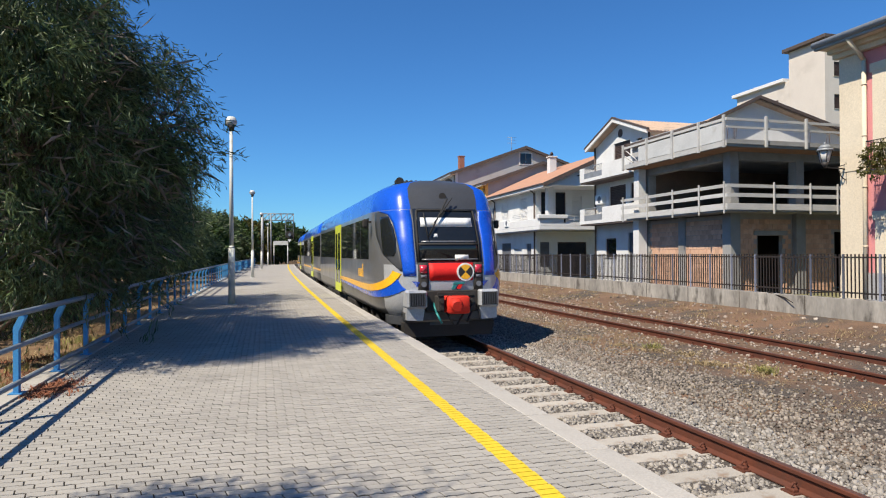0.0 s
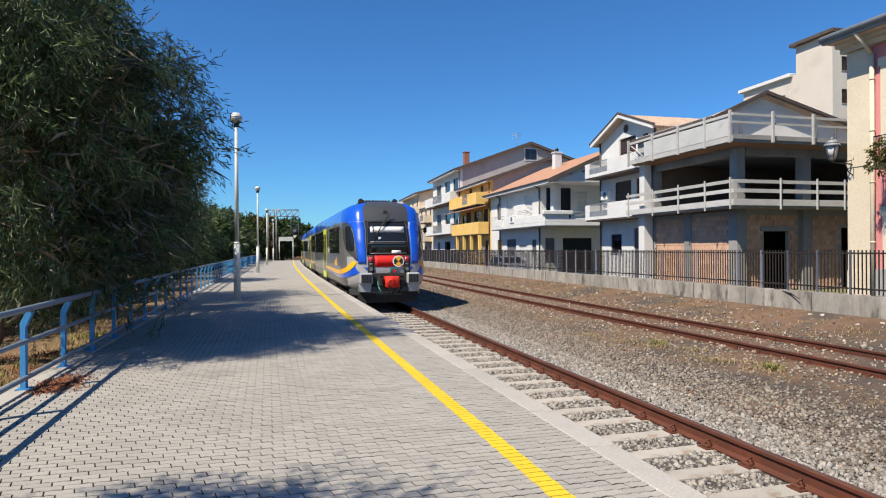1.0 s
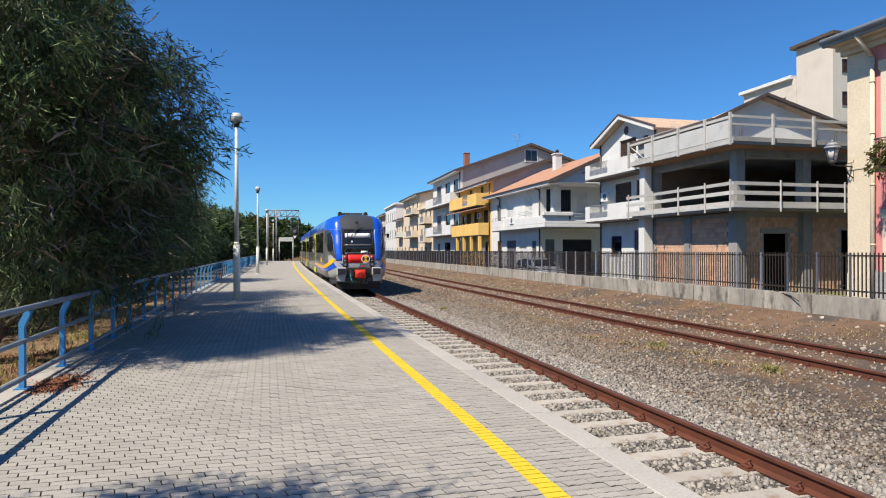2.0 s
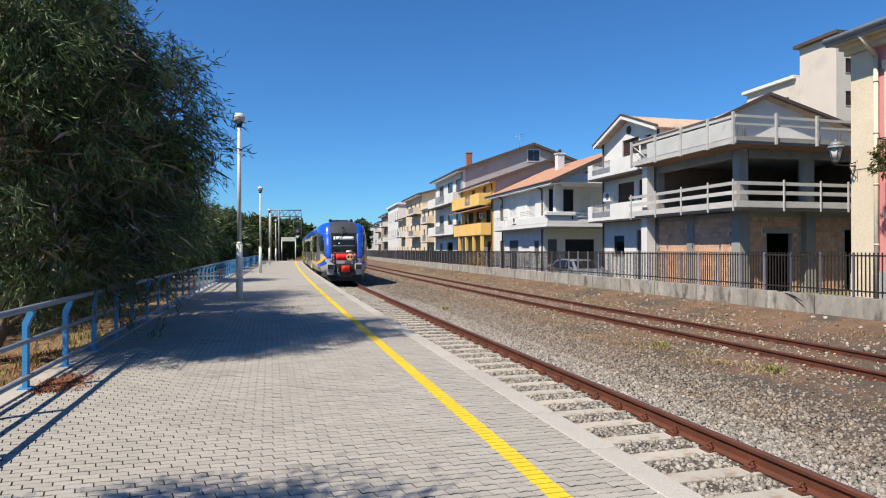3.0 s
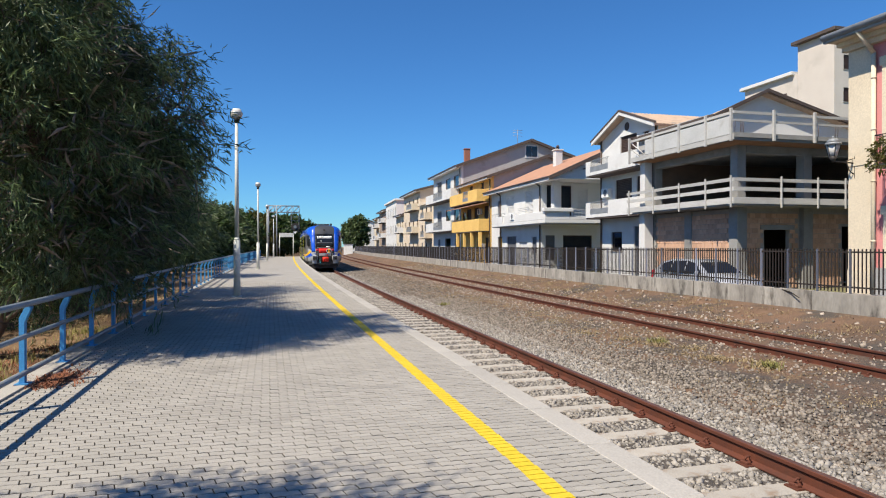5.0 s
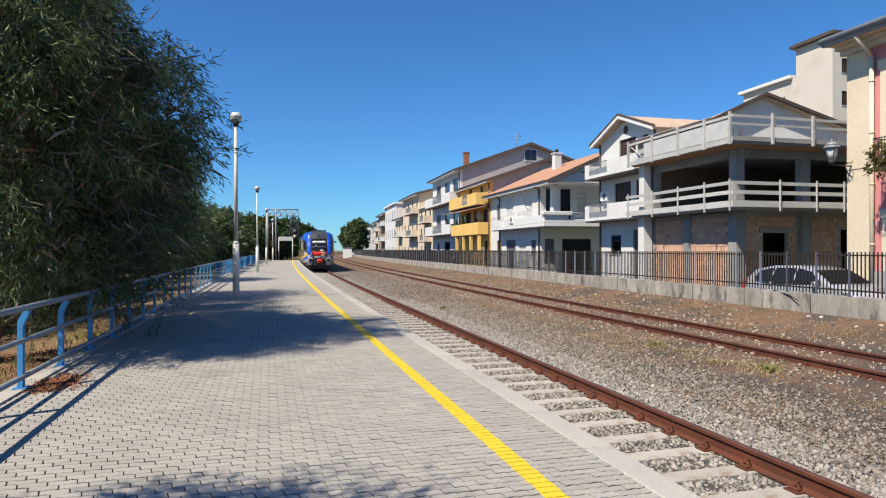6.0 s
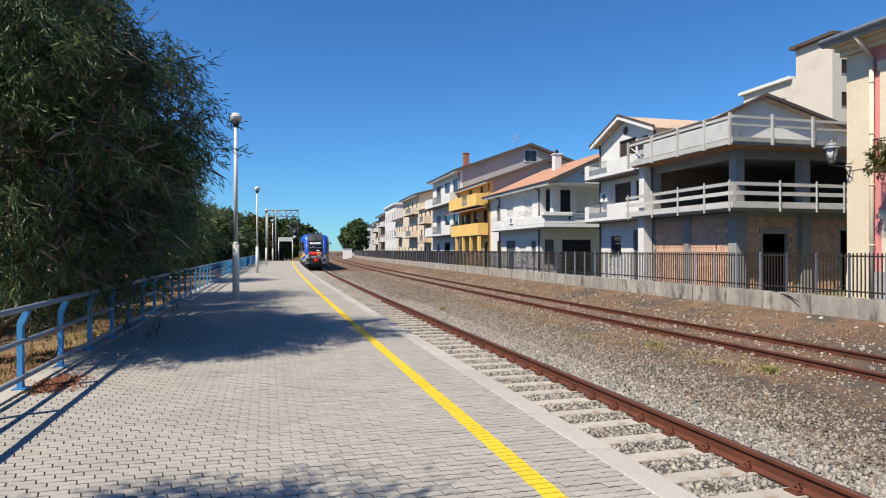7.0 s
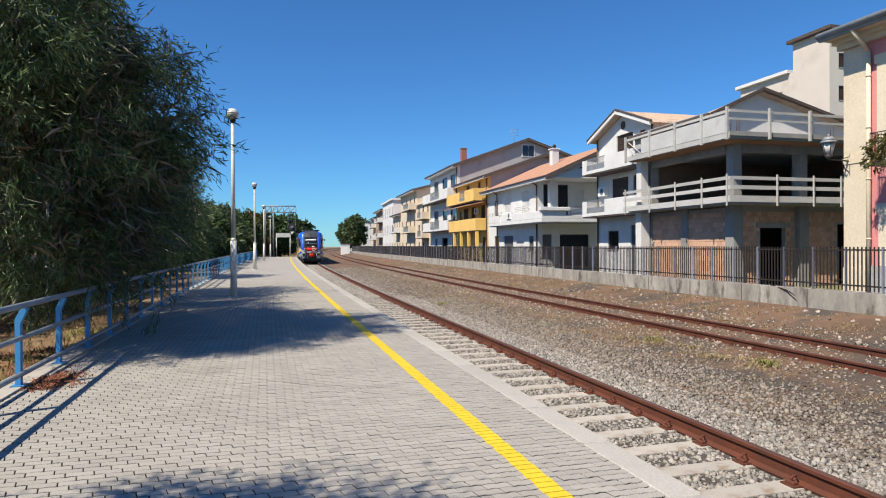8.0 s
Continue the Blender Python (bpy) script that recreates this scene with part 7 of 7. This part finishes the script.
for i, (s, off, h, r, mt) in enumerate(((40, -6.2, 4.6, 2.6, 0), (48, -6.0, 4.2, 2.6, 0), (56, -5.8, 4.6, 2.8, 1), (65, -6.2, 5.2, 3.0, 0), (75, -6.0, 5.8, 3.2, 0), (87, -5.5, 5.6, 3.4, 1), (100, -4.6, 6.2, 3.6, 2), (113, -3.6, 6.6, 4.0, 1),
                                        (128, -3.0, 7.0, 4.4, 1), (145, -2.6, 7.6, 4.8, 1), (165, -2.6, 8.4, 5.2, 1), (190, -3.0, 9.4, 6.0, 1), (120, -9.0, 8.0, 4.5, 1), (90, -11.0, 7.0, 4.5, 1), (70, -11.0, 6.2, 4.0, 1), (55, -11.0, 5.4, 3.8, 1), (40, -11.0, 4.8, 3.6, 1), (225, -2.5, 10.5, 7.0, 1))):
    p = on_line(s, off)
    lf = 0.12 + 0.0035 * s
    tree("roadside_tree", ("dark green bushy tree behind the railing", "dark green broad-leaved tree beside the line", "golden green tree beside the gantry")[mt], 40 + i, (p.x, p.y, -0.5),
         [((p.x, p.y, h * 0.45), (r, r, h * 0.48), 3), ((p.x + far.uniform(-1, 1), p.y + far.uniform(-1, 1), h * 0.72), (r * 0.65, r * 0.65, h * 0.32), 1.5)],
         420, 14, lf * 1.7, lf * (0.30 if mt == 0 else 0.75), 0.35, (M_WILLOW, M_BROADLEAF, M_GOLDLEAF)[mt], 0.12, 0.12 * r + 0.2, 2, 12, 0.45)
for i, (s, off, h, r) in enumerate(((186, 16.6, 10.6, 2.9), (206, 14.5, 9.0, 2.8))):
    p = on_line(s, off)
    tree("street_tree", "green street tree beyond the end of the fence", 80 + i, (p.x, p.y, -0.6),
         [((p.x, p.y, h * 0.6), (r, r, h * 0.4), 3), ((p.x + 1, p.y, h * 0.35), (r * 0.8, r * 0.8, h * 0.3), 1)], 520, 16, 0.7, 0.4, 0.3, M_WILLOW, 0.2, 0.6, 1, 14, 0.4)


def shrub(seed, x, y, h, r, material, label):
    rng = np.random.default_rng(seed)
    root = thing("shrub", label, "shrub", "shrubs on the verge")
    p = crown("foliage", rng, [((x, y, h * 0.42 - 0.35), (r, r, h * 0.6), 1)], 170, 14, 0.11, 0.030, 0.1, material, 0.24, root, 0.3)
    limbs(rng, (x, y, -0.4), p[:10], 0.03, root, 2, "stem")


for i, (x, y, h, r) in enumerate(((-4.9, 15.2, 1.5, 1.0), (-6.6, 12.4, 2.6, 1.7), (-7.4, 16.4, 3.0, 1.9), (-5.3, 22.6, 1.8, 1.3), (-7.8, 20.6, 3.4, 2.1), (-4.9, 25.6, 2.0, 1.3), (-7.4, 26.0, 3.6, 2.3), (-5.2, 33.5, 2.2, 1.5), (-8.2, 32.0, 4.0, 2.6), (-9.0, 11.0, 3.8, 2.4), (-9.5, 15.0, 4.4, 2.6))):
    shrub(100 + i, x, y, h, r, M_BROADLEAF, "dark green shrub on the dry verge")

# dry litter and grass on the verge and at the foot of the railing
g = np.random.default_rng(31)
sp = np.stack([g.uniform(3, 26, 700), g.uniform(-5.5, -2.7, 700), np.full(700, -0.31)], -1)
blades("dead_grass", "straw-coloured dry grass on the verge behind the railing", g, sp, 14, 0.06, 0.16, M_STRAW, 1.6)
sp = np.stack([g.uniform(6, 14, 22), g.uniform(-3.6, -2.8, 22), np.full(22, -0.3)], -1)
blades("weed", "green weeds behind the railing", g, sp, 30, 0.16, 0.12, M_WEED, 0.8)
lit = np.stack([7.45 + g.normal(0, 0.22, 260), -2.12 + g.normal(0, 0.10, 260), np.full(260, 0.0)], -1)
tagged(blades("leaf_litter", "red-brown dead leaves heaped against the railing", g, lit, 6, 0.035, 0.03, M_LITTER, 2.5), category="leaf litter")
sp = np.stack([g.uniform(3, 12, 500), g.uniform(-4.2, -2.65, 500), np.full(500, -0.30)], -1)
tagged(blades("leaf_litter", "red-brown dead leaves on the verge", g, sp, 8, 0.05, 0.1, M_LITTER, 2.2), category="leaf litter")


def balcony_plant(seed, y, z, label):
    rng = np.random.default_rng(seed)
    root = thing("potted_plant", label, "potted plant", "plants on the balcony")
    q = on_line(y, 19.45)
    bm = bmesh.new()
    tube(bm, (q.x, q.y, z), (q.x, q.y, z + 0.22), 0.10, 0.14, 10)
    part("pot", bm, M_TILE, root)
    crown("foliage", rng, [((q.x - 0.1, q.y, z + 0.45), (0.32, 0.32, 0.36), 2), ((q.x - 0.2, q.y, z - 0.05), (0.22, 0.3, 0.4), 1)], 60, 12, 0.12, 0.045, 0.5, M_GOLDLEAF, 0.14, root, 0.2)


for i, y in enumerate((16.3, 15.8, 15.2)):
    balcony_plant(200 + i, y, 4.11, "trailing green and dry potted plant on the iron balcony")
def motions():
    """What moves: the train away along the line, its wheels, the car towards the camera along the street."""
    walk(train, [(0.25 * i, line_pose(train_at(0.25 * i), 3.80, RAIL_Z)) for i in range(33)])
    for w, y in wheels[:2]:
        rows = []
        for i in range(121):
            t = i / 15
            rows.append((t, pose(0, y, 0.42, -math.degrees((train_at(t) - 12.8) / 0.42))))
        walk(w, rows)
    walk(car, [(0.5 * i, line_pose(car_at(0.5 * i), 15.85, STREET_Z)) for i in range(17)])


motions()
